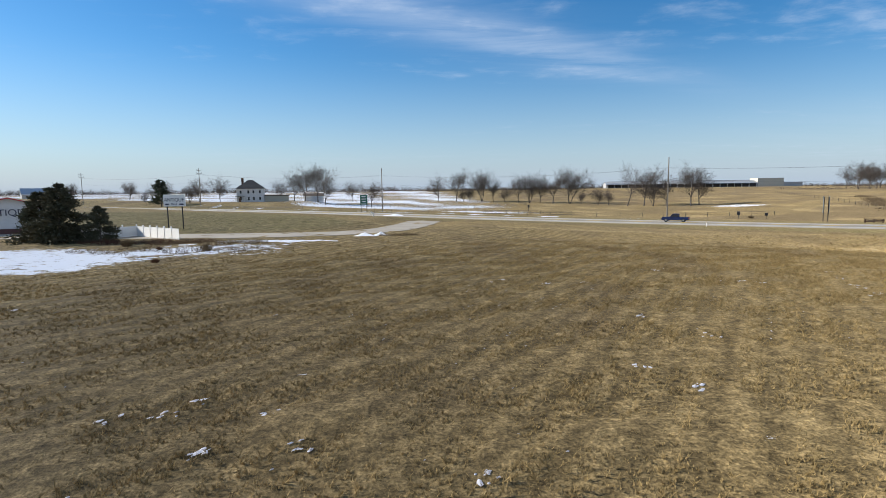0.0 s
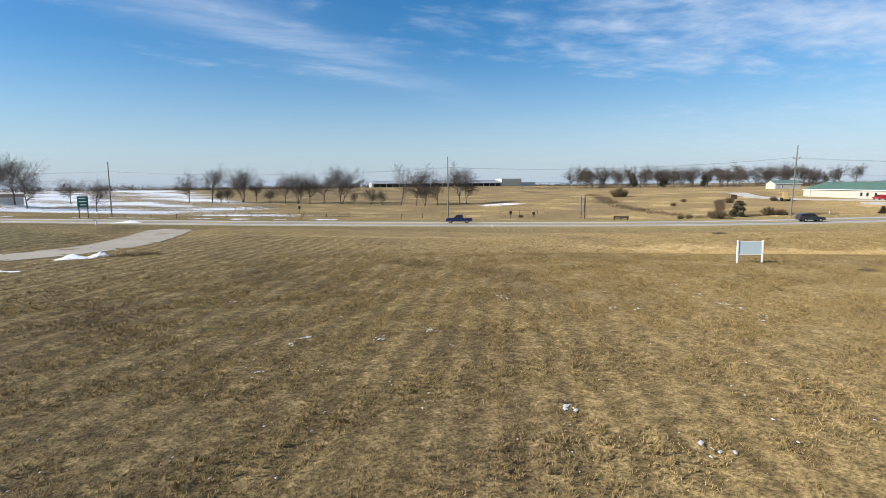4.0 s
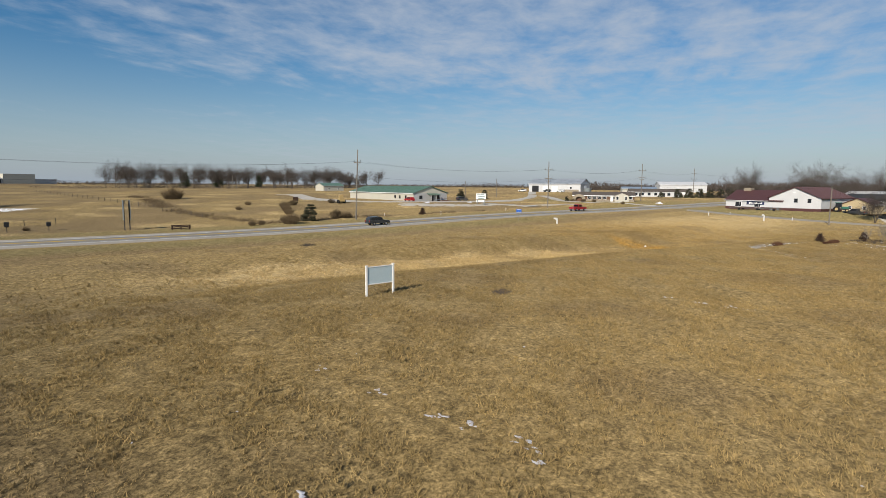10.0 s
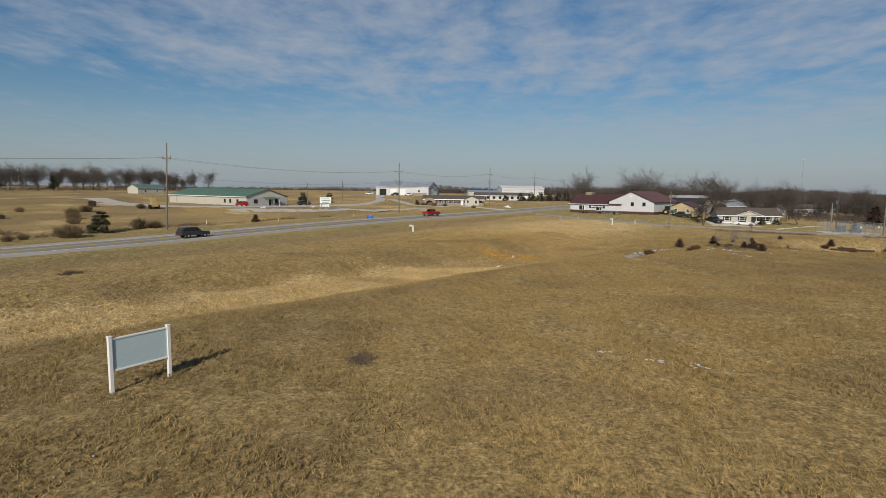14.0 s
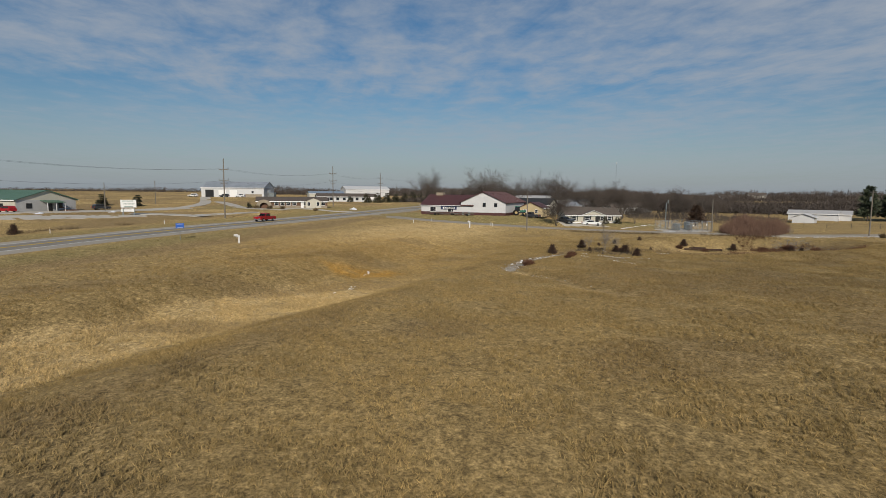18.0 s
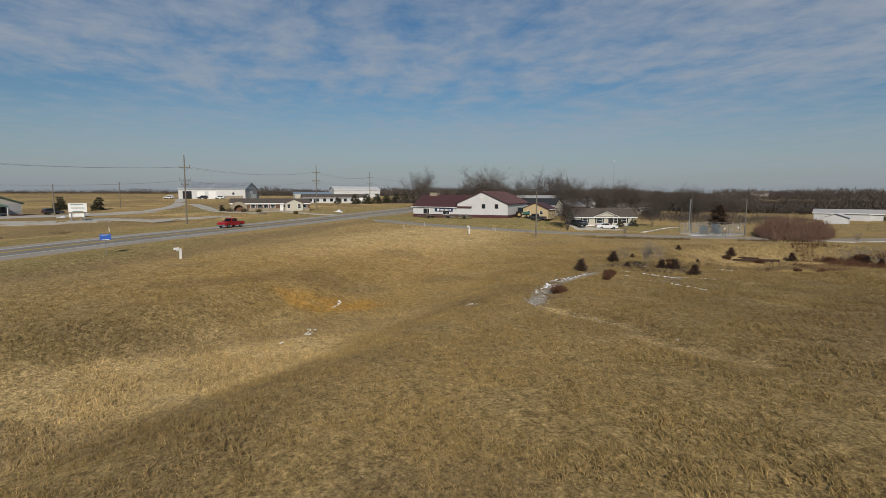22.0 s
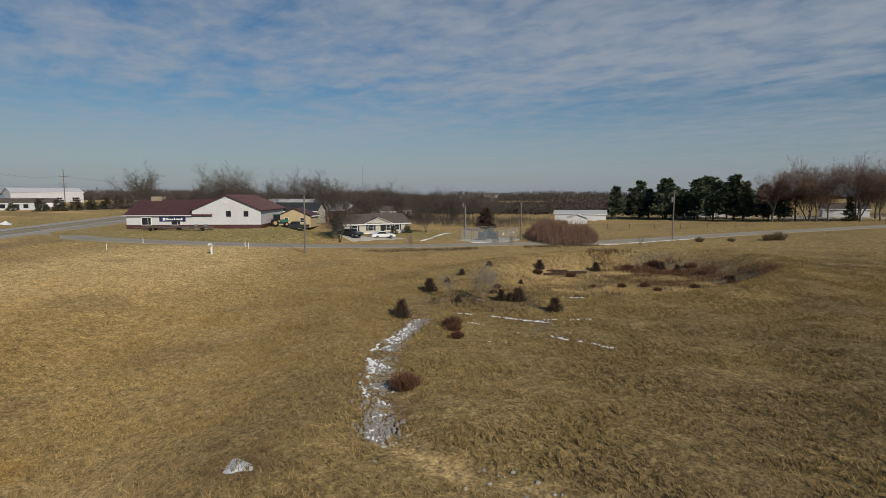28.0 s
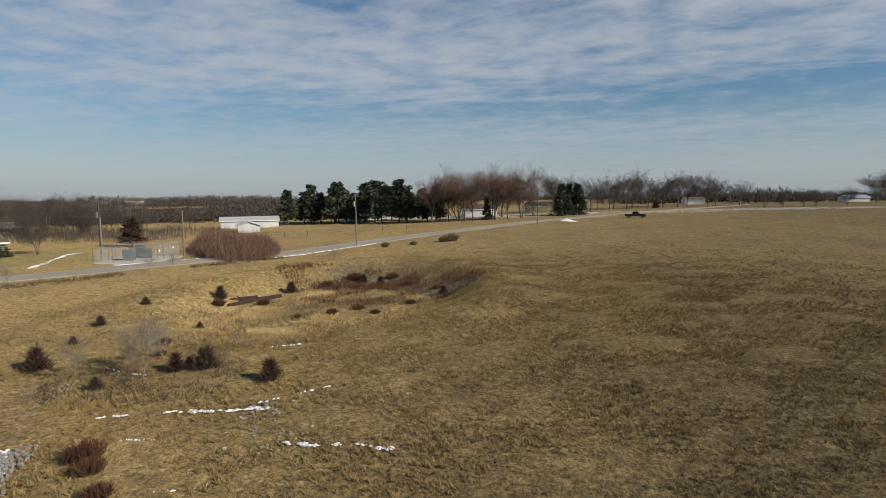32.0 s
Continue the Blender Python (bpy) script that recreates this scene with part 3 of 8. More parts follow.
def build_ground():
    xs, ys = axis(-75, 235, 1.0, 3400), axis(-150, 170, 1.0, 3400)
    gx, gy = np.meshgrid(xs, ys)
    gz = terrain(gx, gy)
    near = smooth01((260 - np.hypot(gx - 70, gy - 10)) / 80)
    s, d = road_place(gx, gy)
    off = smooth01((np.abs(d - 7.5) - 9) / 3) * smooth01((along(LANE, gx, gy)[0] - 4) / 2)
    gz = gz + near * off * (0.05 * bumps(gx, gy, 2.7, 42) + 0.05 * bumps(gx, gy, 4.3, 40) + 0.05 * bumps(gx, gy, 9.0, 41))
    nx, ny = len(xs), len(ys)
    co = np.stack([gx, gy, gz], -1).reshape(-1, 3)
    i = np.arange(nx * ny).reshape(ny, nx)
    quads = np.stack([i[:-1, :-1], i[:-1, 1:], i[1:, 1:], i[1:, :-1]], -1).reshape(-1, 4)
    me = bpy.data.meshes.new("ground")
    me.vertices.add(len(co))
    me.vertices.foreach_set("co", co.ravel())
    me.loops.add(quads.size)
    me.loops.foreach_set("vertex_index", quads.ravel())
    me.polygons.add(len(quads))
    me.polygons.foreach_set("loop_start", np.arange(0, quads.size, 4))
    me.polygons.foreach_set("use_smooth", np.ones(len(quads), bool))
    me.update(calc_edges=True)
    for key, values in ground_masks(gx, gy).items():
        at = me.attributes.new(key, "FLOAT", "POINT")
        at.data.foreach_set("value", np.ascontiguousarray(values.ravel(), np.float32))
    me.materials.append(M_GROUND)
    return tagged(new("ground", me), "dry winter grassland with old snow patches and a shallow valley", "ground", kind="structure")


ground = build_ground()


def plain_mesh(name, verts, faces, mat, smooth=False):
    me = bpy.data.meshes.new(name)
    me.from_pydata([tuple(v) for v in verts], [], faces)
    me.materials.append(mat)
    if smooth:
        me.polygons.foreach_set("use_smooth", np.ones(len(me.polygons), bool))
    me.update()
    return me


def ribbon(name, pts, half, lift, mat, thick=0.12):
    """A paved strip along points (x, y, z): crowned top and sides that go down into the ground."""
    verts, faces = [], []
    for i, p in enumerate(pts):
        a, b = Vector(pts[max(i - 1, 0)]), Vector(pts[min(i + 1, len(pts) - 1)])
        t = (b - a).to_2d().normalized()
        n = Vector((-t.y, t.x))
        for k, dz in ((-1, -thick), (-1, 0), (0, 0.03), (1, 0), (1, -thick)):
            verts.append((p[0] + n.x * half * k, p[1] + n.y * half * k, p[2] + lift + dz))
        if i:
            o = 5 * (i - 1)
            faces += [(o + j, o + j + 1, o + j + 6, o + j + 5) for j in range(4)]
    return new(name, plain_mesh(name, verts, faces, mat))


def refine(line, step):
    """Points along a line, rounded at its corners."""
    pts = [Vector(p) for p in line]
    for _ in range(3):
        nxt = [pts[0]]
        for a, b in zip(pts, pts[1:]):
            nxt += [a.lerp(b, 0.25), a.lerp(b, 0.75)]
        pts = nxt + [pts[-1]]
    out = []
    for a, b in zip(pts, pts[1:]):
        n = max(1, int((b - a).length / step))
        out += [a.lerp(b, k / n) for k in range(n)]
    return out + [pts[-1]]


def road_point(s, d, lift=0.0):
    p = ROAD_AT + ROAD_U * s + ROAD_N * d
    return (p[0], p[1], float(road_height(s)) + lift)


ROAD_STEPS = [s for s in range(-860, 861, 6)]
tagged(ribbon("road", [road_point(s, 7.6) for s in ROAD_STEPS], 7.0, 0.03, M_SHOULDER), "grey two-lane highway with wide paved shoulders", "road", kind="structure")
tagged(ribbon("road", [road_point(s, 7.6) for s in ROAD_STEPS], 3.9, 0.045, M_ROAD), "worn grey asphalt lanes of the highway", "road", kind="structure")
for d, mat, label in ((3.95, M_PAINTW, "white edge line"), (11.25, M_PAINTW, "white edge line"), (7.45, M_PAINTY, "yellow centre line"), (7.75, M_PAINTY, "yellow centre line")):
    tagged(ribbon("road_marking", [road_point(s, d) for s in ROAD_STEPS], 0.06, 0.055 + (0.025 if 5 < d < 10 else 0.0), mat, 0.01), label + " painted on the highway", "road marking", kind="structure")
tagged(ribbon("minor_road", [(p.x, p.y, p.z) for p in refine(LANE, 4)], 3.0, 0.06, M_LANE), "narrow pale asphalt side road", "road", kind="structure")
tagged(ribbon("drive", [(p.x, p.y, p.z) for p in refine(DRIVE, 4)], 4.2, 0.05, M_LANE), "pale asphalt access road to the shop", "road", kind="structure")


def lot(name, cx, cy, rx, ry, turn, mat, label, lift=0.06, n=28):
    """A flat yard of gravel with an uneven edge."""
    verts, faces = [(cx, cy, ground_z(cx, cy) + lift)], []
    c, s = math.cos(radians(turn)), math.sin(radians(turn))
    for ring in range(1, 7):
        for k in range(n):
            a = 2 * math.pi * k / n
            e = 1.0 / max(abs(math.cos(a)), abs(math.sin(a))) ** 0.75
            r = ring / 6 * e * (1 + (0.06 * math.sin(5 * a + cx) if ring == 6 else 0))
            u, v = rx * r * math.cos(a), ry * r * math.sin(a)
            x, y = cx + u * c - v * s, cy + u * s + v * c
            verts.append((x, y, ground_z(x, y) + (lift if ring < 6 else -0.08)))
    for k in range(n):
        faces.append((0, 1 + k, 1 + (k + 1) % n))
        for ring in range(5):
            o = 1 + ring * n
            faces.append((o + k, o + n + k, o + n + (k + 1) % n, o + (k + 1) % n))
    return tagged(new(name, plain_mesh(name, verts, faces, mat)), label, "yard", kind="structure")


lot("apron", 222, -2, 16, 5, -35, M_LANE, "paved apron where the side road meets the highway")
lot("gravel_yard", 197, 83, 19, 4.5, 118, M_GRAVEL, "wide pale gravel yard before the green-roofed building")
lot("gravel_yard", 205, 50, 12, 3.5, 118, M_GRAVEL, "pale gravel entrance beside the highway")
lot("gravel_yard", 165.5, -38.5, 3.2, 8.5, 12, M_GRAVEL, "gravel parking strip before the cream house")
for pts, half in (([(238, 66), (262, 62), (300, 66), (342, 72)], 2.2), ([(236, 170), (212, 140), (196, 119), (203, 101), (220, 82), (238, 66)], 6.0), ([(196, 52), (205, 60), (212, 72)], 3.5), ([(215, 33), (228, 44), (250, 50), (290, 60)], 2.0), ([(222, 12), (226, 24), (228, 34)], 3.0)):
    line = [(p.x, p.y, ground_z(p.x, p.y)) for p in refine([(x, y, 0) for x, y in pts], 3)]
    tagged(ribbon("gravel_drive", line, half, 0.07, M_GRAVEL), "pale gravel drive", "drive", kind="structure")


# ---- shared builders ----
def part(name, bm, mat, parent, label=""):
    """Links a bmesh as one mesh object under a thing or a part."""
    me = bpy.data.meshes.new(name)
    bm.to_mesh(me)
    bm.free()
    for m in mat if isinstance(mat, (list, tuple)) else (mat,):
        me.materials.append(m)
    ob = new(name, me)
    ob.parent = parent
    if label:
        ob["label"] = label
    return ob


def root(name, m, label, category, group="", kind=""):
    ob = new(name)
    ob.empty_display_size = 0.3
    ob.matrix_world = m
    return tagged(ob, label, category, group, kind)


def box(bm, x0, x1, y0, y1, z0, z1, m=None, bevel=0.0):
    r = bmesh.ops.create_cube(bm, size=1.0)
    vs = r["verts"]
    for v in vs:
        v.co = Vector((x0 + (v.co.x + 0.5) * (x1 - x0), y0 + (v.co.y + 0.5) * (y1 - y0), z0 + (v.co.z + 0.5) * (z1 - z0)))
    if bevel:
        es = list({e for v in vs for e in v.link_edges})
        vs = list({v for f in bmesh.ops.bevel(bm, geom=es, offset=bevel, segments=1, affect="EDGES")["faces"] for v in f.verts})
    if m is not None:
        bmesh.ops.transform(bm, matrix=m, verts=vs)
    return vs


def one_box(*a, **k):
    bm = bmesh.new()
    box(bm, *a, **k)
    return bm


def tube(bm, p, q, r0, r1=None, n=8):
    """A tapered round bar from p to q."""
    p, q = Vector(p), Vector(q)
    r1 = r0 if r1 is None else r1
    t = (q - p).normalized()
    side = t.orthogonal().normalized()
    up2 = t.cross(side)
    rings = []
    for c, r in ((p, r0), (q, r1)):
        rings.append([bm.verts.new(c + (side * math.cos(6.28319 * k / n) + up2 * math.sin(6.28319 * k / n)) * r) for k in range(n)])
    for k in range(n):
        bm.faces.new((rings[0][k], rings[0][(k + 1) % n], rings[1][(k + 1) % n], rings[1][k]))
    bm.faces.new(rings[0][::-1])
    bm.faces.new(rings[1])


def prism(bm, outline, y0, y1):
    """An upright outline of (x, z) points pushed from y0 to y1."""
    a = [bm.verts.new((x, y0, z)) for x, z in outline]
    b = [bm.verts.new((x, y1, z)) for x, z in outline]
    n = len(outline)
    bm.faces.new(a)
    bm.faces.new(b[::-1])
    for k in range(n):
        bm.faces.new((a[k], b[k], b[(k + 1) % n], a[(k + 1) % n]))
    bmesh.ops.recalc_face_normals(bm, faces=bm.faces[:])


def facing(x, y, dx, dy, z=None):
    """A pose on the ground whose local x axis points along (dx, dy)."""
    return pose(x, y, ground_z(x, y) if z is None else z, 0, 0, math.degrees(math.atan2(dy, dx)))


def window(parent, x, y, z, w, h, side=-1, mats=None, name="window"):
    """A framed window on a wall whose outside lies towards side * y: frame, pane, sill."""
    m_frame = mats or M_TRIM
    fr = bmesh.new()
    t = 0.09
    for x0, x1, z0, z1 in ((x - w / 2 - t, x - w / 2, z - t, z + h + t), (x + w / 2, x + w / 2 + t, z - t, z + h + t), (x - w / 2, x + w / 2, z + h, z + h + t), (x - w / 2, x + w / 2, z - t, z), (x - w / 2, x + w / 2, z + h * 0.5 - 0.02, z + h * 0.5 + 0.02)):
        box(fr, x0, x1, min(y, y + side * 0.07), max(y, y + side * 0.07), z0, z1)
    f = part(name, fr, m_frame, parent)
    part("pane", one_box(x - w / 2, x + w / 2, min(y, y + side * 0.03), max(y, y + side * 0.03), z, z + h), M_GLASS, f, "dark window glass")
    return f


def end_window(parent, x, y, z, w, h, side=1, mats=None, name="window"):
    """The same on a wall whose outside lies towards side * x."""
    fr = bmesh.new()
    t = 0.09
    for y0, y1, z0, z1 in ((y - w / 2 - t, y - w / 2, z - t, z + h + t), (y + w / 2, y + w / 2 + t, z - t, z + h + t), (y - w / 2, y + w / 2, z + h, z + h + t), (y - w / 2, y + w / 2, z - t, z), (y - w / 2, y + w / 2, z + h * 0.5 - 0.02, z + h * 0.5 + 0.02)):
        box(fr, min(x, x + side * 0.07), max(x, x + side * 0.07), y0, y1, z0, z1)
    f = part(name, fr, mats or M_TRIM, parent)
    part("pane", one_box(min(x, x + side * 0.03), max(x, x + side * 0.03), y - w / 2, y + w / 2, z, z + h), M_GLASS, f, "dark window glass")
    return f


def seams(x0, x1, gap, top, foot, swap=False):
    """A ribbed metal skin between the ridge and the eave, as one folded sheet."""
    bm = bmesh.new()
    prof, x = [], x0
    while x < x1 - gap * 0.5:
        prof += [(x, 0.004), (x + gap - 0.14, 0.004), (x + gap - 0.11, 0.06), (x + gap - 0.03, 0.06)]
        x += gap
    prof.append((x1, 0.004))
    rows = []
    for side, z in (top, foot):
        rows.append([bm.verts.new((side, px, z + h) if swap else (px, side, z + h)) for px, h in prof])
    for k in range(len(prof) - 1):
        bm.faces.new((rows[0][k], rows[0][k + 1], rows[1][k + 1], rows[1][k]))
    return bm


def gable_shell(ob, length, width, eave, ridge, m_wall, m_roof, over=0.35, m_base=None, base_h=0.0, ribs=0.0, slab=0.14, x0=None):
    """Walls, gables, roof slopes and eave trim of a gabled building. Local x runs along the ridge, the front is towards -y."""
    a = -length / 2 if x0 is None else x0
    b = a + length
    h = width / 2
    for nm, y in (("front_wall", -h), ("back_wall", h - 0.2)):
        part(nm, one_box(a, b, y, y + 0.2, -0.3, eave), m_wall, ob)
    for x in (a, b - 0.2):
        bm = bmesh.new()
        vs = [(-h + 0.2, -0.3), (h - 0.2, -0.3), (h - 0.2, eave), (0, ridge), (-h + 0.2, eave)]
        f0 = [bm.verts.new((x, y, z)) for y, z in vs]
        f1 = [bm.verts.new((x + 0.2, y, z)) for y, z in vs]
        bm.faces.new(f0)
        bm.faces.new(f1[::-1])
        for k in range(5):
            bm.faces.new((f0[k], f1[k], f1[(k + 1) % 5], f0[(k + 1) % 5]))
        bmesh.ops.recalc_face_normals(bm, faces=bm.faces[:])
        part("gable_wall", bm, m_wall, ob)
    slope = (ridge - eave) / h
    for sgn in (-1, 1):
        bm = bmesh.new()
        ye, ze = sgn * (h + over), eave - over * slope
        vs = [(a - over, 0, ridge), (b + over, 0, ridge), (b + over, ye, ze), (a - over, ye, ze)]
        lo = [bm.verts.new(v) for v in vs]
        hi = [bm.verts.new((x, y, z + slab)) for x, y, z in vs]
        bm.faces.new(lo)
        bm.faces.new(hi[::-1])
        for k in range(4):
            bm.faces.new((lo[k], hi[k], hi[(k + 1) % 4], lo[(k + 1) % 4]))
        bmesh.ops.recalc_face_normals(bm, faces=bm.faces[:])
        part("roof", bm, m_roof, ob)
        if ribs:
            part("roof_seams", seams(a - over, b + over, ribs, (0.0, ridge + slab), (ye, ze + slab)), m_roof, ob)
        part("fascia", one_box(a - over, b + over, ye - 0.03 if sgn < 0 else ye - 0.0, ye + 0.0 if sgn < 0 else ye + 0.03, ze - 0.1, ze + slab), M_TRIM, ob)
    if m_base:
        bm = bmesh.new()
        box(bm, a - 0.03, b + 0.03, -h - 0.04, -h - 0.005, -0.3, base_h)
        box(bm, a - 0.03, b + 0.03, h + 0.005, h + 0.04, -0.3, base_h)
        box(bm, a - 0.04, a - 0.005, -h, h, -0.3, base_h)
        box(bm, b + 0.005, b + 0.04, -h, h, -0.3, base_h)
        part("base_band", bm, m_base, ob)


def door(parent, x, y, w=0.95, h=2.05, side=-1, mat=None, name="door"):
    d = part(name, one_box(x - w / 2, x + w / 2, min(y, y + side * 0.06), max(y, y + side * 0.06), 0.05, h), mat or M_TRIM, parent)
    hb = bmesh.new()
    box(hb, x + w * 0.36, x + w * 0.42, min(y + side * 0.06, y + side * 0.12), max(y + side * 0.06, y + side * 0.12), 0.98, 1.06)
    part("door_handle", hb, M_STEEL, d)
    return d


# ---- the sign board in the field ----
def sign_board():
    x0, y0, x1, y1 = 49.5, 46.75, 51.4, 45.5
    ln = math.hypot(x1 - x0, y1 - y0)
    z = min(ground_z(x0, y0), ground_z(x1, y1))
    ob = root("sign_board", facing((x0 + x1) / 2, (y0 + y1) / 2, x1 - x0, y1 - y0, z), "blank pale blue sign board on two white posts in dry grass", "sign")
    for sx in (-1, 1):
        p = part("post", one_box(sx * ln / 2 - 0.07, sx * ln / 2 + 0.07, -0.07, 0.07, -0.35, 2.14, bevel=0.012), M_POST, ob)
        part("post_cap", one_box(sx * ln / 2 - 0.085, sx * ln / 2 + 0.085, -0.085, 0.085, 2.135, 2.19, bevel=0.012), M_POST, p)
    part("panel", one_box(-ln / 2 + 0.07, ln / 2 - 0.07, -0.02, 0.02, 0.86, 2.02), M_PANELBLUE, ob, "plain pale blue panel")
    for z0, z1 in ((2.02, 2.09), (0.79, 0.86)):
        part("rail", one_box(-ln / 2 + 0.07, ln / 2 - 0.07, -0.045, 0.045, z0, z1, bevel=0.008), M_POST, ob)
    return ob


sign_board()


# ---- the maroon-roofed shop: a low wing and a higher gabled hall in one front ----
def shop():
    lx, ly, rx, ry = 204.8, -6.5, 188.3, -27.1
    ln = math.hypot(rx - lx, ry - ly)
    ob = root("shop", pose(lx, ly, 1.7, 0, 0, math.degrees(math.atan2(ry - ly, rx - lx))), "white metal shop with maroon roof and brick-red base band", "shop")
    w = ln * 0.485
    dep = 14.0
    # wing
    part("front_wall", one_box(0, w, 0, 0.2, -0.3, 2.75), M_WHITE, ob)
    part("end_wall", one_box(0, 0.2, 0.2, dep, -0.3, 2.75), M_WHITE, ob)
    part("back_wall", one_box(0, ln, dep, dep + 0.2, -0.3, 2.75), M_WHITE, ob)
    bm = bmesh.new()
    prism_pts = [(-0.45, 2.62), (dep / 2, 5.7), (dep + 0.45, 2.62), (dep + 0.45, 2.78), (dep / 2, 5.88), (-0.45, 2.78)]
    a = [bm.verts.new((-0.4, y, z)) for y, z in prism_pts]
    b = [bm.verts.new((w + 4.0, y, z)) for y, z in prism_pts]
    bm.faces.new(a)
    bm.faces.new(b[::-1])
    for k in range(6):
        bm.faces.new((a[k], b[k], b[(k + 1) % 6], a[(k + 1) % 6]))
    bmesh.ops.recalc_face_normals(bm, faces=bm.faces[:])
    part("wing_roof", bm, M_MAROON, ob, "maroon ribbed metal roof")
    part("roof_seams", seams(-0.4, w + 3.0, 0.9, (dep / 2, 5.89), (-0.45, 2.79)), M_MAROON, ob)
    part("wing_gutter", one_box(-0.4, w, -0.53, -0.45, 2.6, 2.74), M_TRIM, ob)
    # hall with its gable to the front
    g = ln - w
    bm = bmesh.new()
    pts = [(w, -0.3), (ln, -0.3), (ln, 3.75), (w + g / 2, 6.75), (w, 3.75)]
    prism(bm, pts, -0.02, 0.18)
    part("gable_wall", bm, M_WHITE, ob)
    part("side_wall", one_box(ln - 0.2, ln, 0.2, dep + 8, -0.3, 3.75), M_WHITE, ob)
    part("side_wall", one_box(w, w + 0.2, 0.2, dep + 8, 2.5, 3.75), M_WHITE, ob)
    part("back_wall", one_box(w, ln, dep + 8, dep + 8.2, -0.3, 3.75), M_WHITE, ob)
    for sx, xa in ((-1, w - 0.45), (1, ln + 0.45)):
        bm = bmesh.new()
        xm = w + g / 2
        ze = 3.75 - 0.45 * 3.0 / (g / 2)
        vs = [(xm, -0.5, 6.75), (xm, dep + 8.5, 6.75), (xa, dep + 8.5, ze), (xa, -0.5, ze)]
        lo, hi = [bm.verts.new(v) for v in vs], [bm.verts.new((x, y, z + 0.16)) for x, y, z in vs]
        bm.faces.new(lo)
        bm.faces.new(hi[::-1])
        for k in range(4):
            bm.faces.new((lo[k], hi[k], hi[(k + 1) % 4], lo[(k + 1) % 4]))
        bmesh.ops.recalc_face_normals(bm, faces=bm.faces[:])
        part("hall_roof", bm, M_MAROON, ob, "maroon ribbed metal roof")
        part("roof_seams", seams(-0.5, dep + 8.5, 0.9, (xm, 6.92), (xa, ze + 0.17), True), M_MAROON, ob)
    bm = bmesh.new()
    box(bm, -0.04, ln + 0.04, -0.06, -0.022, -0.3, 0.82)
    box(bm, ln + 0.003, ln + 0.04, 0.0, dep + 8, -0.3, 0.82)
    box(bm, -0.04, -0.003, 0.0, dep, -0.3, 0.82)
    part("base_band", bm, M_MAROON, ob, "maroon base band")
    for x in (3.9, 9.6):
        f = part("shop_window", one_box(x - 1.0, x + 1.0, -0.09, -0.003, 0.75, 2.35), M_TRIM, ob)
        part("pane", one_box(x - 0.85, x + 0.25, -0.12, -0.09, 0.85, 2.25), M_GLASS, f, "dark shop window")
        part("pane", one_box(x + 0.33, x + 0.85, -0.12, -0.09, 0.85, 2.25), M_GLASS, f, "dark shop window")
    bd = part("shop_sign", one_box(w - 6.4, w - 1.3, -0.1, -0.003, 1.5, 2.5), M_NAVY, ob, "navy board with a white emblem and letters")
    bm = bmesh.new()
    box(bm, w - 5.7, w - 5.2, -0.13, -0.1, 1.7, 2.25)
    for k in range(9):
        box(bm, w - 5.0 + k * 0.36, w - 4.75 + k * 0.36, -0.13, -0.1, 1.78, 2.2 if k % 4 == 0 else 2.08)
    part("sign_lettering", bm, M_TRIM, bd)
    for x in (w + g * 0.53, w + g * 0.785):
        window(ob, x - 0.0, -0.02, 2.55, 0.75, 0.95, -1, M_BLACK)
    part("gable_lamp", one_box(w + g * 0.47, w + g * 0.51, -0.2, -0.02, 5.2, 5.35), M_TRIM, ob)
    part("chimney_vent", one_box(2.2, 4.4, dep * 0.45, dep * 0.6, 5.2, 6.5, bevel=0.02), M_STONEWALL, ob)
    for x in (w + g * 0.2, w + g * 0.06):
        part("utility_box", one_box(x - 0.3, x + 0.3, -0.5, -0.07, -0.2, 0.9, bevel=0.02), M_STEEL, ob)
    return ob


shop()


# ---- the long building with the green roof ----
def green_building():
    cx, cy = 211.6, 100.7
    ux, uy = 0.61, 0.79
    ob = root("green_roofed_building", pose(cx + ux * 27 + 0.79 * 8, cy + uy * 27 - 0.61 * 8, 2.05, 0, 0, math.degrees(math.atan2(-uy, -ux))), "long white building with green metal roof and grey gable", "building")
    gable_shell(ob, 54, 16, 3.1, 5.6, M_CREAM, M_GREENROOF, 0.45, ribs=1.0)
    return ob


GB = green_building()


# ---- the white barn, house with arched wall, white ranch house and others as large forms ----
def simple_gabled(name, x, y, dx, dy, length, width, eave, ridge, m_wall, m_roof, label, category, z=None, ribs=0.0, base=None):
    ob = root(name, facing(x, y, dx, dy, z), label, category)
    gable_shell(ob, length, width, eave, ridge, m_wall, m_roof, 0.4, ribs=ribs, m_base=base, base_h=0.5)
    return ob


BARN = simple_gabled("barn", 356.5, 57.0, -0.36, -0.93, 34, 14, 5.0, 8.0, M_WHITE, M_SILVER, "large white metal barn with a pale metal roof", "barn", 4.8, ribs=1.2)
RANCH = simple_gabled("ranch_house", 182.6, -50.4, -0.2, -0.98, 15.6, 7.5, 2.3, 4.2, M_CREAM, M_SHINGLE, "cream one-storey house with a brown shingle roof", "house", 0.05)
ARCH = simple_gabled("arched_house", 239.5, 30.8, 0.02, -1.0, 23, 9, 2.3, 3.6, M_BRICK, M_SHINGLE, "low brown brick house with a pale arched wing", "house", 2.5)
MOTEL = simple_gabled("long_house", 339, 1.5, 0.05, -1.0, 31, 9, 2.6, 4.2, M_WHITE, M_SHINGLE, "long white one-storey house with a grey roof", "house", 3.0)
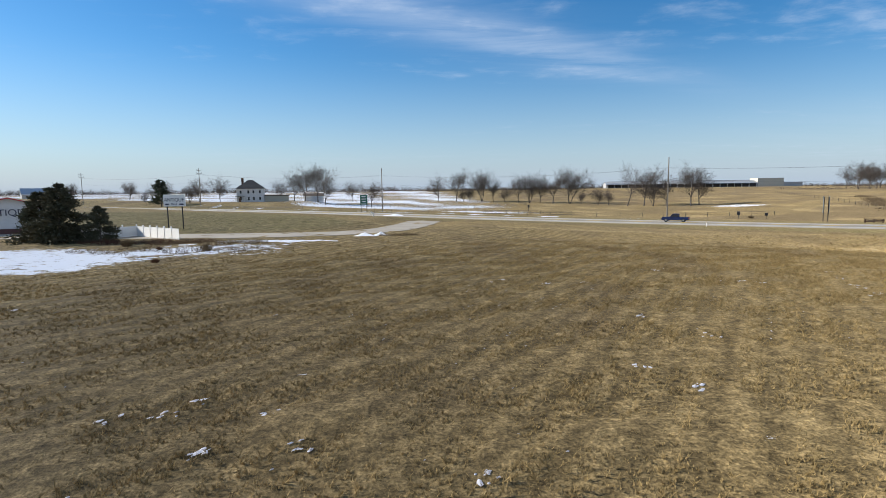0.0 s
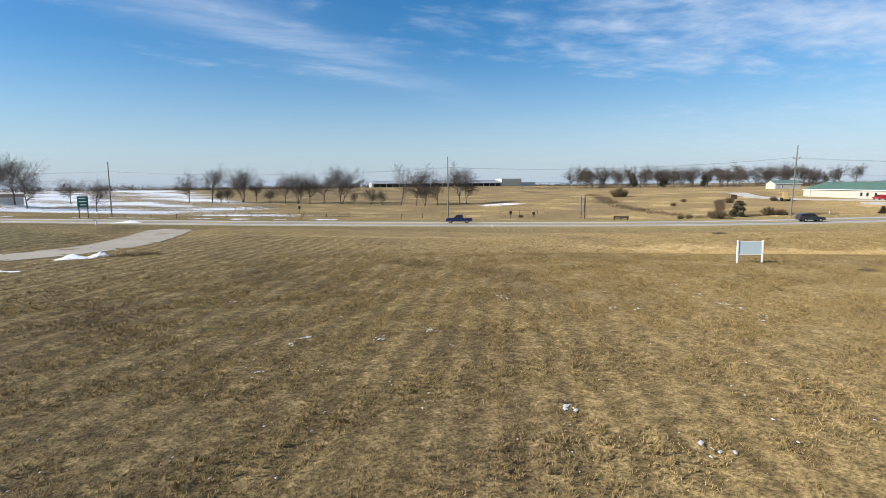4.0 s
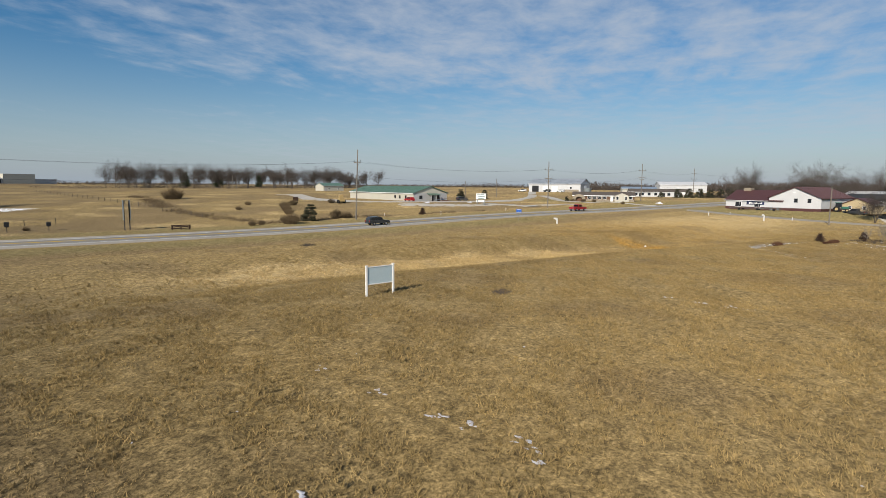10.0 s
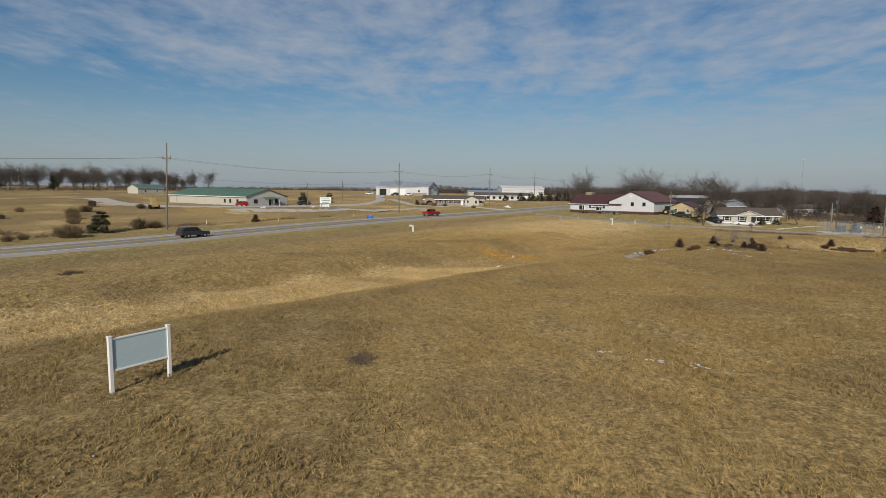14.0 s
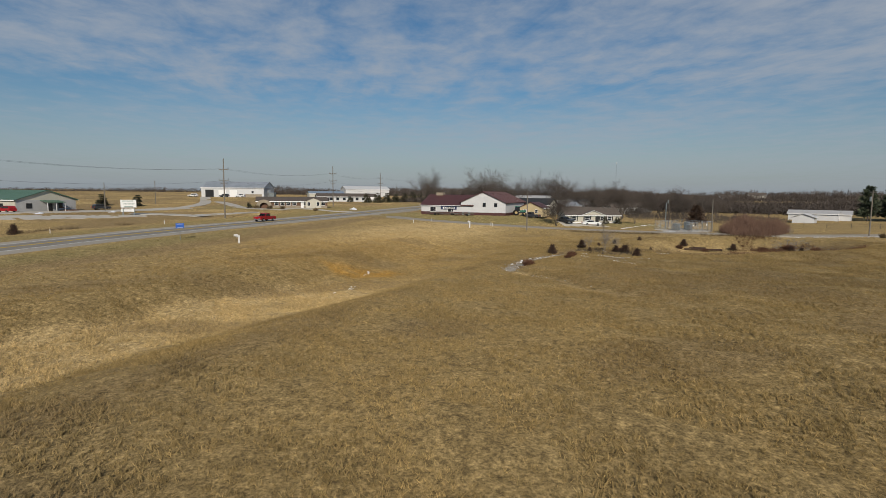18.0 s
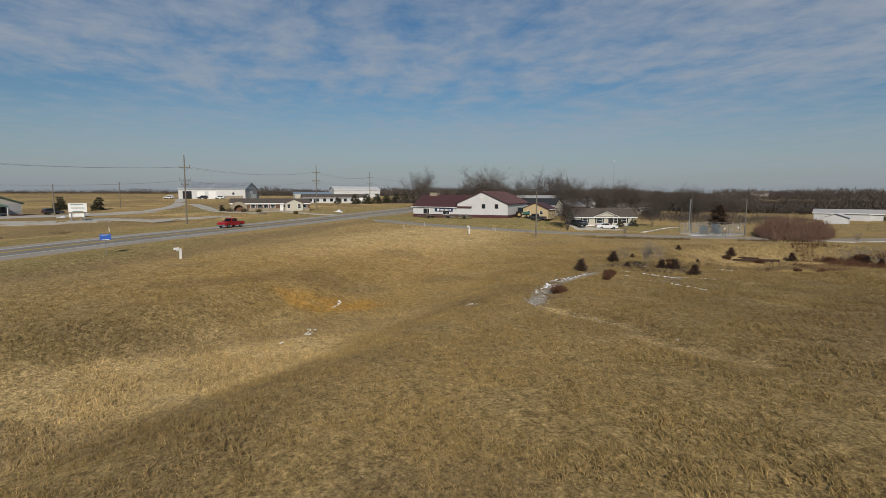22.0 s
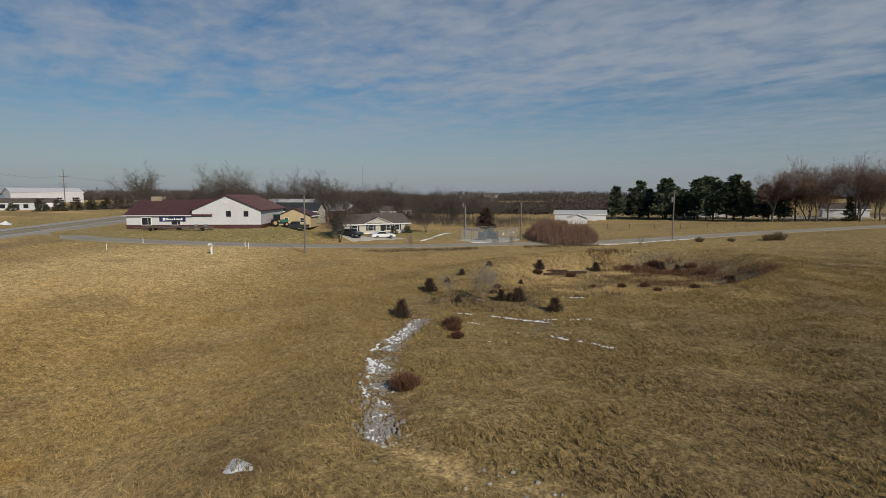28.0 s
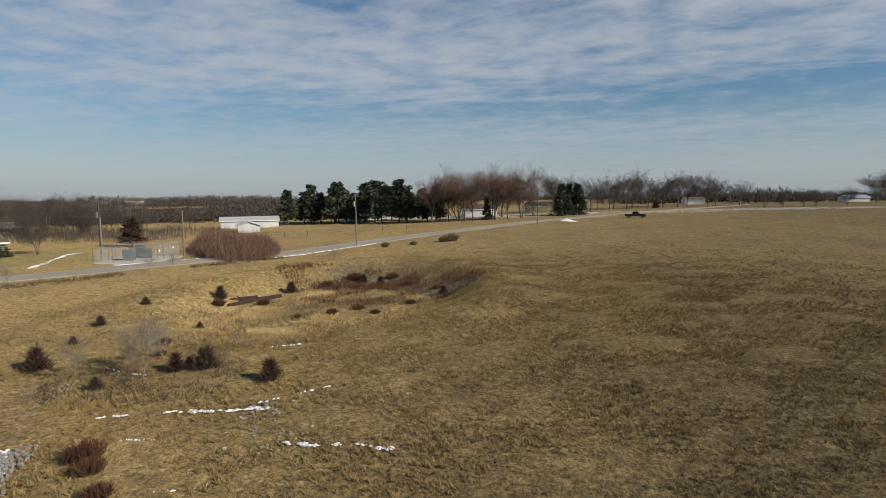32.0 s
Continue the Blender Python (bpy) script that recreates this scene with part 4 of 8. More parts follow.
YELLOW = simple_gabled("yellow_shed", 197.5, -40.6, -0.70, 0.72, 6.5, 7.5, 2.4, 4.0, M_TAN, M_MAROON, "tan wooden shed with a dark red roof", "shed")
WHITE32 = simple_gabled("white_shed", 186, -139, 0.83, 0.55, 14, 6, 2.3, 3.3, M_WHITE, M_GREYSIDE, "white metal shed with a grey roof in a yard", "shed", 0.1)
FARM = simple_gabled("farmhouse", -72, 262, 0.97, 0.2, 12, 11, 6.0, 6.1, M_WHITE, M_DARKSHINGLE, "two-storey pale farmhouse with a dark hipped roof", "house", 2.8)
SHEDS = simple_gabled("cattle_shed", 309, 593, 0.98, -0.2, 160, 20, 4.4, 7.0, M_GREYSIDE, M_SHEDROOF, "long open cattle sheds with metal roofs", "shed", 6.6)


# ---- utility poles beside the highway ----
def utility_pole(x, y, h, lean=0.0, turn=0.0, arms=((0.955, 2.4), (0.885, 2.8)), mat=None, label="tall weathered wooden utility pole with cross-arms"):
    ob = root("utility_pole", pose(x, y, ground_z(x, y), 0, lean, turn), label, "utility pole", "poles along the highway")
    bm = bmesh.new()
    tube(bm, (0, 0, -0.6), (0, 0, h), 0.19, 0.11, 10)
    part("pole", bm, mat or M_POLE, ob)
    for f, w in arms:
        a = part("cross_arm", one_box(-0.07, 0.07, -w / 2, w / 2, h * f - 0.07, h * f + 0.07, bevel=0.01), mat or M_POLE, ob)
        for k in (-1, 1):
            bm = bmesh.new()
            tube(bm, (0, k * w * 0.47, h * f + 0.06), (0, k * w * 0.47, h * f + 0.5), 0.07, 0.05, 6)
            part("insulator", bm, M_STEEL, a)
        bm = bmesh.new()
        tube(bm, (0.09, 0, h * f - 0.75), (0.09, w * 0.3, h * f - 0.06), 0.025, n=4)
        tube(bm, (0.09, 0, h * f - 0.75), (0.09, -w * 0.3, h * f - 0.06), 0.025, n=4)
        part("arm_brace", bm, M_STEEL, a)
    return ob


LINE_TURN = math.degrees(math.atan2(ROAD_U[1], ROAD_U[0]))
POLES = [(-166, 294, 16), (-87, 239, 16), (-7.6, 183.5, 14.5), (65.8, 132, 15.5), (131, 86.4, 16.2), (188, 47.5, 14.6), (250, 16, 15), (322, -14, 15), (400, -60, 15)]
for k, (x, y, h) in enumerate(POLES):
    arms = ((0.94, 2.4), (0.86, 2.6)) if k < 2 else () if k < 4 else ((0.82, 2.9),) if k == 4 else ((0.82, 2.9), (0.64, 3.0), (0.58, 2.0))
    utility_pole(x, y, h, 2.2 if k == 4 else 0, LINE_TURN, arms, None, "tall weathered wooden utility pole with cross-arms" if arms else "tall plain weathered wooden utility pole")


# ---- trees, bushes and woods ----
def mesh_of(name, verts, tris, mat, smooth=False):
    verts, tris = np.asarray(verts, np.float32), np.asarray(tris, np.int32)
    me = bpy.data.meshes.new(name)
    me.vertices.add(len(verts))
    me.vertices.foreach_set("co", verts.ravel())
    me.loops.add(tris.size)
    me.loops.foreach_set("vertex_index", tris.ravel())
    me.polygons.add(len(tris))
    me.polygons.foreach_set("loop_start", np.arange(0, tris.size, tris.shape[1]))
    if smooth:
        me.polygons.foreach_set("use_smooth", np.ones(len(tris), bool))
    me.update(calc_edges=True)
    me.materials.append(mat)
    return me


class Wood:
    """Collects round limbs and thin twigs as triangles."""

    def __init__(self):
        self.v, self.t = [], []

    def limb(self, p, q, r0, r1, n=5):
        t = (q - p).normalized()
        a = t.orthogonal().normalized()
        b = t.cross(a)
        o = len(self.v)
        for c, r in ((p, r0), (q, r1)):
            for k in range(n):
                w = 6.28319 * k / n
                self.v.append(c + (a * math.cos(w) + b * math.sin(w)) * r)
        for k in range(n):
            j = (k + 1) % n
            self.t += [(o + k, o + j, o + n + j), (o + k, o + n + j, o + n + k)]

    def blade(self, p, q, w, rnd):
        side = (q - p).cross(Vector((rnd.uniform(-1, 1), rnd.uniform(-1, 1), rnd.uniform(-1, 1)))).normalized() * w
        o = len(self.v)
        self.v += [p - side, p + side, q]
        self.t.append((o, o + 1, o + 2))

    def mesh(self, name, mat):
        return mesh_of(name, [tuple(v) for v in self.v], self.t, mat)


def off_axis(d, angle, rnd):
    side = d.orthogonal().normalized()
    side.rotate(Matrix.Rotation(rnd.uniform(0, 6.283), 3, d))
    return (d * math.cos(angle) + side * math.sin(angle)).normalized()


def bare_tree(seed, height, stems=1, wide=0.5, fine=1.0, radius=0.02, leanx=0.0, twig_w=0.016, low=0.25):
    """Trunk and limbs in one mesh, the crown of bare twigs in another."""
    rnd = random.Random(seed)
    wood, twigs = Wood(), Wood()

    def grow(p, d, length, r, level):
        steps = (5, 4, 3, 3)[level]
        for i in range(steps):
            d = (d + Vector((rnd.uniform(-1, 1), rnd.uniform(-1, 1), rnd.uniform(-0.4, 1.0))) * (0.10 + 0.05 * level)).normalized()
            q = p + d * (length / steps)
            r1 = max(r * (0.80 if level else 0.86), 0.008)
            if level < 3:
                wood.limb(p, q, r, r1, 7 if level == 0 else 5 if level == 1 else 3)
            else:
                twigs.blade(p, q, max(r, twig_w * 1.3), rnd)
            p, r = q, r1
            if level == 0 and (i + 1) / steps <= low:
                continue
            if level < 3:
                for _ in range(rnd.choice((2, 2, 3))):
                    grow(p, off_axis(d, rnd.uniform(0.38, 0.85) * (0.7 + wide * 0.6), rnd), length * rnd.uniform(0.5, 0.74), r * rnd.uniform(0.45, 0.62), level + 1)
            else:
                for _ in range(int(2 * fine + 0.5)):
                    e = off_axis(d, rnd.uniform(0.3, 0.9), rnd)
                    twigs.blade(p, p + e * length * rnd.uniform(0.5, 0.9), twig_w, rnd)

    for k in range(stems):
        a = 6.283 * k / max(stems, 1) + rnd.uniform(-0.4, 0.4)
        out = 0.0 if stems == 1 else rnd.uniform(0.12, 0.38)
        d = Vector((math.cos(a) * out + leanx, math.sin(a) * out, 1)).normalized()
        base = Vector((math.cos(a) * 0.25, math.sin(a) * 0.25, -0.3)) if stems > 1 else Vector((0, 0, -0.3))
        grow(base, d, height * rnd.uniform(0.52, 0.62), height * radius * (1 if stems == 1 else 0.7), 0)
    top = max(v.z for v in wood.v + twigs.v)
    k = height / top
    for w in (wood, twigs):
        for v in w.v:
            v *= k
    return wood.mesh("trunk", M_BARK), twigs.mesh("crown", M_TWIG)


def needle_tree(seed, height, radius, mat, count=1500, leaf=0.5, droop=0.15, bare=0.08, ragged=0.35, power=0.8):
    """An evergreen: a trunk, and a crown of many small sprays round it with gaps and an uneven outline."""
    rnd = random.Random(seed)
    wood, green = Wood(), Wood()
    wood.limb(Vector((0, 0, -0.2)), Vector((0, 0, height * 0.95)), height * 0.022 + 0.02, 0.012, 6)
    arms = []
    levels = max(6, int(height * 2.2)) if height > 3 else 12
    for i in range(levels):
        f = bare + (1 - bare) * i / levels
        for _ in range(rnd.randint(4, 6)):
            a, reach = rnd.uniform(0, 6.283), radius * (1 - f) ** power * rnd.uniform(1 - ragged, 1.08)
            arms.append((f, a, max(reach, radius * 0.06)))
    for f, a, reach in arms:
        wood.limb(Vector((0, 0, height * f)), Vector((math.cos(a) * reach * 0.9, math.sin(a) * reach * 0.9, height * f - reach * droop + reach * 0.25)), 0.012 * height ** 0.5, 0.006, 3)
    per = max(3, count // len(arms))
    for f, a, reach in arms:
        for _ in range(per):
            u = rnd.uniform(0.15, 1.0) ** 0.7
            c, s = math.cos(a), math.sin(a)
            p = Vector((c * reach * u, s * reach * u, height * f - reach * u * droop + reach * u * 0.28))
            p += Vector((rnd.gauss(0, 1), rnd.gauss(0, 1), rnd.gauss(0, 1) * 0.7)) * reach * 0.13
            e = Vector((c + rnd.uniform(-0.8, 0.8), s + rnd.uniform(-0.8, 0.8), rnd.uniform(-0.35, 0.8))).normalized()
            green.blade(p, p + e * leaf * rnd.uniform(0.6, 1.3), leaf * rnd.uniform(0.16, 0.34), rnd)
    return wood.mesh("trunk", M_BARK), green.mesh("crown", mat)


def young_cedar(seed, height, radius, mat, count, leaf):
    """A low dense cone of upswept sprays with a ragged top, clothed to the ground."""
    rnd = random.Random(seed)
    wood, green = Wood(), Wood()
    wood.limb(Vector((0, 0, -0.2)), Vector((0, 0, height * 0.8)), 0.035, 0.01, 6)
    lobes = [(rnd.uniform(0, 6.283), rnd.uniform(0.75, 1.2)) for _ in range(7)]
    for _ in range(count):
        f, a = rnd.uniform(0, 1) ** 1.3, rnd.uniform(0, 6.283)
        lobe = max(k * math.cos((a - b) * 1.2) for b, k in lobes if math.cos(a - b) > 0.3) if any(math.cos(a - b) > 0.3 for b, k in lobes) else 0.6
        r = radius * (1 - f) ** 0.75 * (0.55 + 0.5 * max(lobe, 0.1)) * rnd.uniform(0.15, 1.0)
        p = Vector((math.cos(a) * r, math.sin(a) * r, height * 0.86 * f + 0.02))
        e = Vector((math.cos(a) * 0.7 + rnd.uniform(-0.4, 0.4), math.sin(a) * 0.7 + rnd.uniform(-0.4, 0.4), rnd.uniform(0.3, 1.2))).normalized()
        green.blade(p, p + e * leaf * rnd.uniform(0.6, 1.7), leaf * rnd.uniform(0.035, 0.09), rnd)
    return wood.mesh("trunk", M_BARK), green.mesh("crown", mat)


def brush_mesh(seed, height, radius, mat, count=260, w=0.012):
    rnd = random.Random(seed)
    b = Wood()
    for _ in range(count):
        a, r = rnd.uniform(0, 6.283), radius * rnd.uniform(0, 1) ** 0.6
        p = Vector((math.cos(a) * r * 0.6, math.sin(a) * r * 0.6, -0.1))
        q = Vector((math.cos(a) * r * 1.15, math.sin(a) * r * 1.15, height * rnd.uniform(0.45, 1.0) * (1 - 0.35 * (r / radius) ** 2)))
        m = p.lerp(q, 0.55) + Vector((rnd.uniform(-1, 1), rnd.uniform(-1, 1), 0.3)) * 0.08 * height
        b.limb(p, m, w * 1.2, w * 0.8, 3)
        for _ in range(3):
            b.blade(m, m.lerp(q, rnd.uniform(0.5, 1.0)) + Vector((rnd.uniform(-1, 1), rnd.uniform(-1, 1), rnd.uniform(-0.2, 0.7))) * 0.16 * height, w * 1.3, rnd)
    return b.mesh("twig_mass", mat)


def plant(name, meshes, x, y, scale=1.0, turn=0.0, label="", category="tree", group="", sink=0.0, z=None, squash=1.0):
    ob = new(name)
    ob.empty_display_size = 0.2
    zz = (ground_z(x, y) if z is None else z) - sink
    ob.matrix_world = pose(x, y, zz, 0, 0, turn) @ Matrix.Diagonal((scale * squash, scale * squash, scale, 1))
    for me in meshes:
        p = new(me.name.split(".")[0], me)
        p.parent = ob
    return tagged(ob, label, category, group)


OAKS = [bare_tree(11, 18, wide=0.7, fine=1.3, twig_w=0.019), bare_tree(12, 18, wide=0.45, fine=1.3, twig_w=0.019), bare_tree(13, 18, wide=0.9, fine=1.3, twig_w=0.019), bare_tree(14, 18, stems=3, wide=0.4, fine=1.2, twig_w=0.019)]
WILLOWS = [bare_tree(21, 16, stems=4, wide=0.55, fine=0.8, radius=0.015, twig_w=0.013), bare_tree(22, 16, stems=3, wide=0.7, fine=0.8, radius=0.016, twig_w=0.013)]
LEANER = bare_tree(31, 20, wide=0.7, leanx=-0.3, radius=0.016)
REDS = [(a, b.copy()) for a, b in (OAKS[1], OAKS[0], OAKS[3])]
for _, crown in REDS:
    crown.materials[0] = M_REDTWIG
LONE_CEDAR = needle_tree(41, 8.2, 4.7, M_GREENCEDAR, 8000, 0.5, 0.42, 0.03, 0.35, 0.62)
PINES = [needle_tree(50 + k, 12, 4.0 + 0.5 * k, M_PINE, 2800, 0.9, 0.1, 0.12, 0.6, 0.5) for k in range(3)]
SPRUCE = [needle_tree(60 + k, 11, 3.0, M_PINE, 3200, 0.7, 0.3, 0.03, 0.2, 0.8) for k in range(2)]
CEDARS = [young_cedar(70 + k, 1.5, 0.60 + 0.08 * k, M_CEDAR, 1000, 0.34) for k in range(3)]
GREENS = [needle_tree(80 + k, 3.6, 1.8, M_GREENCEDAR, 5200, 0.30, 0.34, 0.0, 0.3, 0.6) for k in range(2)]
BRUSH = [brush_mesh(90 + k, 1.6, 1.1, M_BRUSH, 240) for k in range(2)]
RUST = [brush_mesh(95 + k, 0.9, 0.7, M_RUSTBRUSH, 300, 0.01) for k in range(2)]
RND = random.Random(7)


def trees(kinds, places, size, label, group, name="bare_tree", jitter=0.15, category="tree"):
    for k, (x, y) in enumerate(places):
        plant(name, kinds[k % len(kinds)], x, y, size * RND.uniform(1 - jitter, 1 + jitter), RND.uniform(0, 360), label, category, group)


# creek side trees beyond the highway
trees([OAKS[0], OAKS[1], OAKS[3]], [(19, 304), (29, 300), (43, 299), (49, 296), (59, 278), (64, 274), (69, 272), (74, 266), (80, 258)], 1.06, "bare winter tree with grey trunk beside a creek", "trees along the creek")
trees([WILLOWS[0], WILLOWS[1]], [(33, 301), (36, 298), (54, 288), (84, 252)], 0.55, "low bare many-stemmed tree beside a creek", "trees along the creek")
plant("bare_tree", LEANER, 94.5, 224, 1.05, 200, "tall leaning bare tree above a creek", "tree", "trees along the creek")
trees([WILLOWS[0], WILLOWS[1], OAKS[3]], [(88, 241), (91, 236), (101, 214)], 0.62, "bare many-stemmed tree beside a creek", "trees along the creek")
trees([OAKS[1], OAKS[0]], [(99, 218), (104, 209), (111, 203), (116, 206)], 1.0, "bare winter tree with grey trunk beside a creek", "trees along the creek")
# round the farmhouse and on the northern fields
trees([OAKS[2], OAKS[0]], [(-98, 268), (-84, 255), (-62, 280)], 0.75, "bare tree beside the farmhouse", "trees at the farmhouse")
trees([OAKS[0], OAKS[1], OAKS[2]], [(-52, 262), (-46, 256), (-41, 262), (-36, 252)], 1.0, "bare tree beside the farmhouse yard", "trees at the farmhouse")
trees([OAKS[2]], [(-28, 300), (-14, 230)], 0.75, "broken bare tree in a field", "field trees", jitter=0.05)
trees([OAKS[3]], [(-112, 262), (-160, 330), (-210, 360)], 0.6, "bare tree on a snowy field", "field trees")
# wood behind the green-roofed building
line = [(330 + 12.5 * k + RND.uniform(-5, 5), 385 - 4.4 * k + RND.uniform(-12, 12)) for k in range(22)]
trees([OAKS[0], OAKS[2], OAKS[1], OAKS[3]], line, 1.2, "bare tree in a grove on the rise", "grove on the rise")
trees([OAKS[1], OAKS[2], OAKS[0]], [(300 + 10 * k + RND.uniform(-9, 9), 318 - 5 * k + RND.uniform(-12, 12)) for k in range(13)], 1.0, "bare tree in a grove on the rise", "grove on the rise")
trees([OAKS[0], OAKS[3], OAKS[2], OAKS[1]], [(322 + 9.5 * k + RND.uniform(-5, 5), 352 - 4.2 * k + RND.uniform(-22, 22)) for k in range(24)], 1.05, "bare tree in a grove on the rise", "grove on the rise", jitter=0.25)
trees(PINES, [(398, 300), (350, 330), (372, 318)], 0.95, "dark green pine among bare trees", "grove on the rise", "pine_tree")
trees(GREENS, [(254, 82), (262, 95)], 1.3, "dark evergreen bush at the edge of a field", "field evergreens", "cedar_tree")
# town trees behind the shop
for k in range(44):
    x, y = RND.uniform(218, 330), RND.uniform(-150, -36)
    plant("bare_tree", OAKS[k % 4], x, y, RND.uniform(0.5, 0.85), RND.uniform(0, 360), "bare street tree among houses", "tree", "town trees")
for x, y, s in ((262, -22, 0.75), (300, -35, 1.1), (262, -50, 1.1), (240, -55, 0.9), (225, -66, 0.95), (216, -72, 0.8), (209, -80, 0.8), (214, -58, 0.85), (204, -66, 0.75), (201, -74, 0.7), (232, -60, 1.0)):
    plant("bare_tree", OAKS[int(x) % 4], x, y, s, RND.uniform(0, 360), "bare street tree among houses", "tree", "town trees")
trees(GREENS, [(300 + 7 * k, -4 - 6 * k) for k in range(8)], 1.5, "dark cedar in a hedge row", "cedar hedge", "cedar_tree")
# by the cream house and the side road
plant("bare_tree", WILLOWS[0], 162.5, -29.5, 0.56, 40, "many-stemmed bare tree on the lawn of the cream house", "tree")
plant("bare_tree", WILLOWS[1], 175, -60.5, 0.52, 10, "bare round tree beside the cream house", "tree")
RAGGED = (PINES[1][0], PINES[1][1].copy())
RAGGED[1].materials[0] = M_CEDAR
plant("pine_tree", RAGGED, 176, -82, 0.5, 70, "ragged brown pine by the roadside", "tree", squash=1.3)
trees([OAKS[0], WILLOWS[0], OAKS[2]], [(205, -100), (216, -112), (196, -108), (228, -130), (240, -140), (214, -150), (250, -120), (190, -170), (225, -180), (255, -175)], 0.55, "bare tree in a brushy hollow", "trees in the hollow")
trees(PINES, [(181 - 4.4 * k + RND.uniform(-1.5, 1.5), -160 + 0.4 * k + RND.uniform(-4, 4)) for k in range(13)], 0.95, "tall dark green pine in a row", "row of pines", "pine_tree", 0.25)
trees(PINES, [(179 - 4.2 * k + RND.uniform(-2, 2), -170 + RND.uniform(-5, 5)) for k in range(11)], 1.0, "tall dark green pine in a row", "row of pines", "pine_tree")
trees(REDS, [(128 - 3.1 * k + RND.uniform(-1, 1), -150 - 1.2 * k + RND.uniform(-5, 5)) for k in range(9)], 0.95, "bare reddish tree beside the side road", "reddish trees")
for x, y in ((89.5, -178), (84.5, -181), (87, -184)):
    plant("spruce_tree", SPRUCE[int(y) % 2], x, y, 1.0, x * 20, "dense dark green spruce", "tree", "spruces", squash=1.35)
trees(SPRUCE, [(113, -158)], 0.55, "small blue-green spruce among bare trees", "spruces", "spruce_tree")
trees([OAKS[2], OAKS[0], OAKS[1]], [(110, -176), (100, -190), (92, -205), (78, -212), (70, -222), (62, -232), (52, -240), (44, -250), (36, -258), (30, -268), (22, -262), (14, -280), (0, -290), (84, -225), (66, -246), (58, -246), (74, -236), (40, -270), (90, -215)], 1.0, "tall bare tree on the hill", "trees on the hill")
trees([WILLOWS[1], WILLOWS[0]], [(10, -226), (2, -230), (-8, -236), (-14, -240), (-30, -250)], 0.6, "low spreading bare tree in a fence row", "fence row trees")
trees([OAKS[1], OAKS[3]], [(-60 - 12 * k, -300 + RND.uniform(-14, 14)) for k in range(8)], 0.9, "bare tree in a wood across the field", "far wood")
trees(CEDARS, [(48, -245)], 3.0, "small dark cedar on the hill", "hill cedars", "cedar_tree")
# the big cedar by the antique shop, and the wind-bent pine
for x, y, s in ((-47.6, 77.5, 1.0), (-50.6, 78.6, 0.86), (-42.6, 78.0, 0.62)):
    plant("cedar_tree", LONE_CEDAR, x, y, s, x * 33, "large dark green cedar behind a snow bank", "tree", "cedars at the antique shop")
plant("pine_tree", PINES[2], -108, 250, 1.0, 20, "sparse wind-bent pine beyond the highway", "tree")
trees([OAKS[0], OAKS[3]], [(-120, 262), (-98, 256)], 0.5, "small bare tree beside a pine", "field trees")
# evergreen and brush at the highway
plant("cedar_tree", GREENS[0], 124.5, 94.7, 1.15, 10, "round dark cedar beside the highway", "tree")
for x, y, s in ((116.5, 94.8, 1.9), (118.5, 97, 1.2), (113, 99.5, 0.8), (133, 92.5, 1.7), (135.5, 91, 1.2), (110.5, 100, 0.8), (175, 179.7, 3.4), (178, 181, 2.2), (140, 110, 1.2), (150, 117, 1.4), (160, 124, 1.6), (171, 128, 1.5), (146, 130, 0.9), (186, 122, 1.2), (164, 140, 1.0), (88, 132, 0.6)):
    plant("bush", (BRUSH[int(x) % 2],), x, y, s, x * 40, "leafless brown bush in dry grass", "bush", "roadside bushes")
plant("cedar_tree", CEDARS[1], 151.1, 76.7, 1.25, 0, "small dark cedar beside the highway", "tree")
# young cedars and brush round the dry pond
for k, (x, y, s) in enumerate(((110.9, -1.4, 1.25), (117.1, -9.6, 1.15), (108.3, -11.0, 1.1), (109.6, -10.4, 0.9), (104.1, -9.8, 1.0), (111.5, -7.5, 0.55), (109.2, -10.9, 0.6), (121.9, -18.5, 0.7), (119.5, -14, 0.5), (121.9, -32.1, 1.2), (118.4, -39.2, 1.15), (112.6, -45.1, 1.0), (110.4, -44.6, 0.9), (101.7, -37.5, 0.8), (123, -24, 0.6), (116, -21, 0.5))):
    plant("cedar_tree", CEDARS[k % 3], x, y, s * 0.7, k * 77, "small reddish-brown winter cedar in dry grass", "tree", "young cedars", squash=1.2)
for k, (x, y, s) in enumerate(((106.1, -1.6, 0.9), (105.2, -0.9, 0.7), (103.7, 0.3, 0.6), (99.8, 7.4, 1.0), (109.7, -29.8, 0.7), (108, -31.5, 0.8), (106, -30, 0.6), (104, -34, 0.7), (112, -28, 0.5), (114, -46, 1.3), (116, -43, 1.0), (118, -33, 0.9), (107, -43.5, 0.8), (112.5, -12.8, 0.5), (114, -15, 0.6), (103, -40.5, 0.7), (101, -36, 0.6), (109.5, -46.5, 1.1), (121, -30.5, 0.9))):
    plant("bush", (RUST[k % 2],), x, y, s, k * 53, "low rust-brown brush in dry grass", "bush", "pond brush")
SAPLING = bare_tree(45, 3.2, stems=1, wide=0.3, fine=0.2, radius=0.011, twig_w=0.003)
for me in SAPLING:
    me.materials[0] = M_PALEBARK
for k, (x, y, s) in enumerate(((110.5, -9.2, 0.18), (112.3, -10.3, 0.13), (113.8, -8.7, 0.12), (111.6, -12.0, 0.12), (147.5, -33, 0.14), (142.2, -47, 0.13), (141, -49.5, 0.12), (119, -52, 0.1))):
    plant("sapling", SAPLING, x, y, s * 6, k * 60, "thin pale leafless sapling", "tree", "saplings")
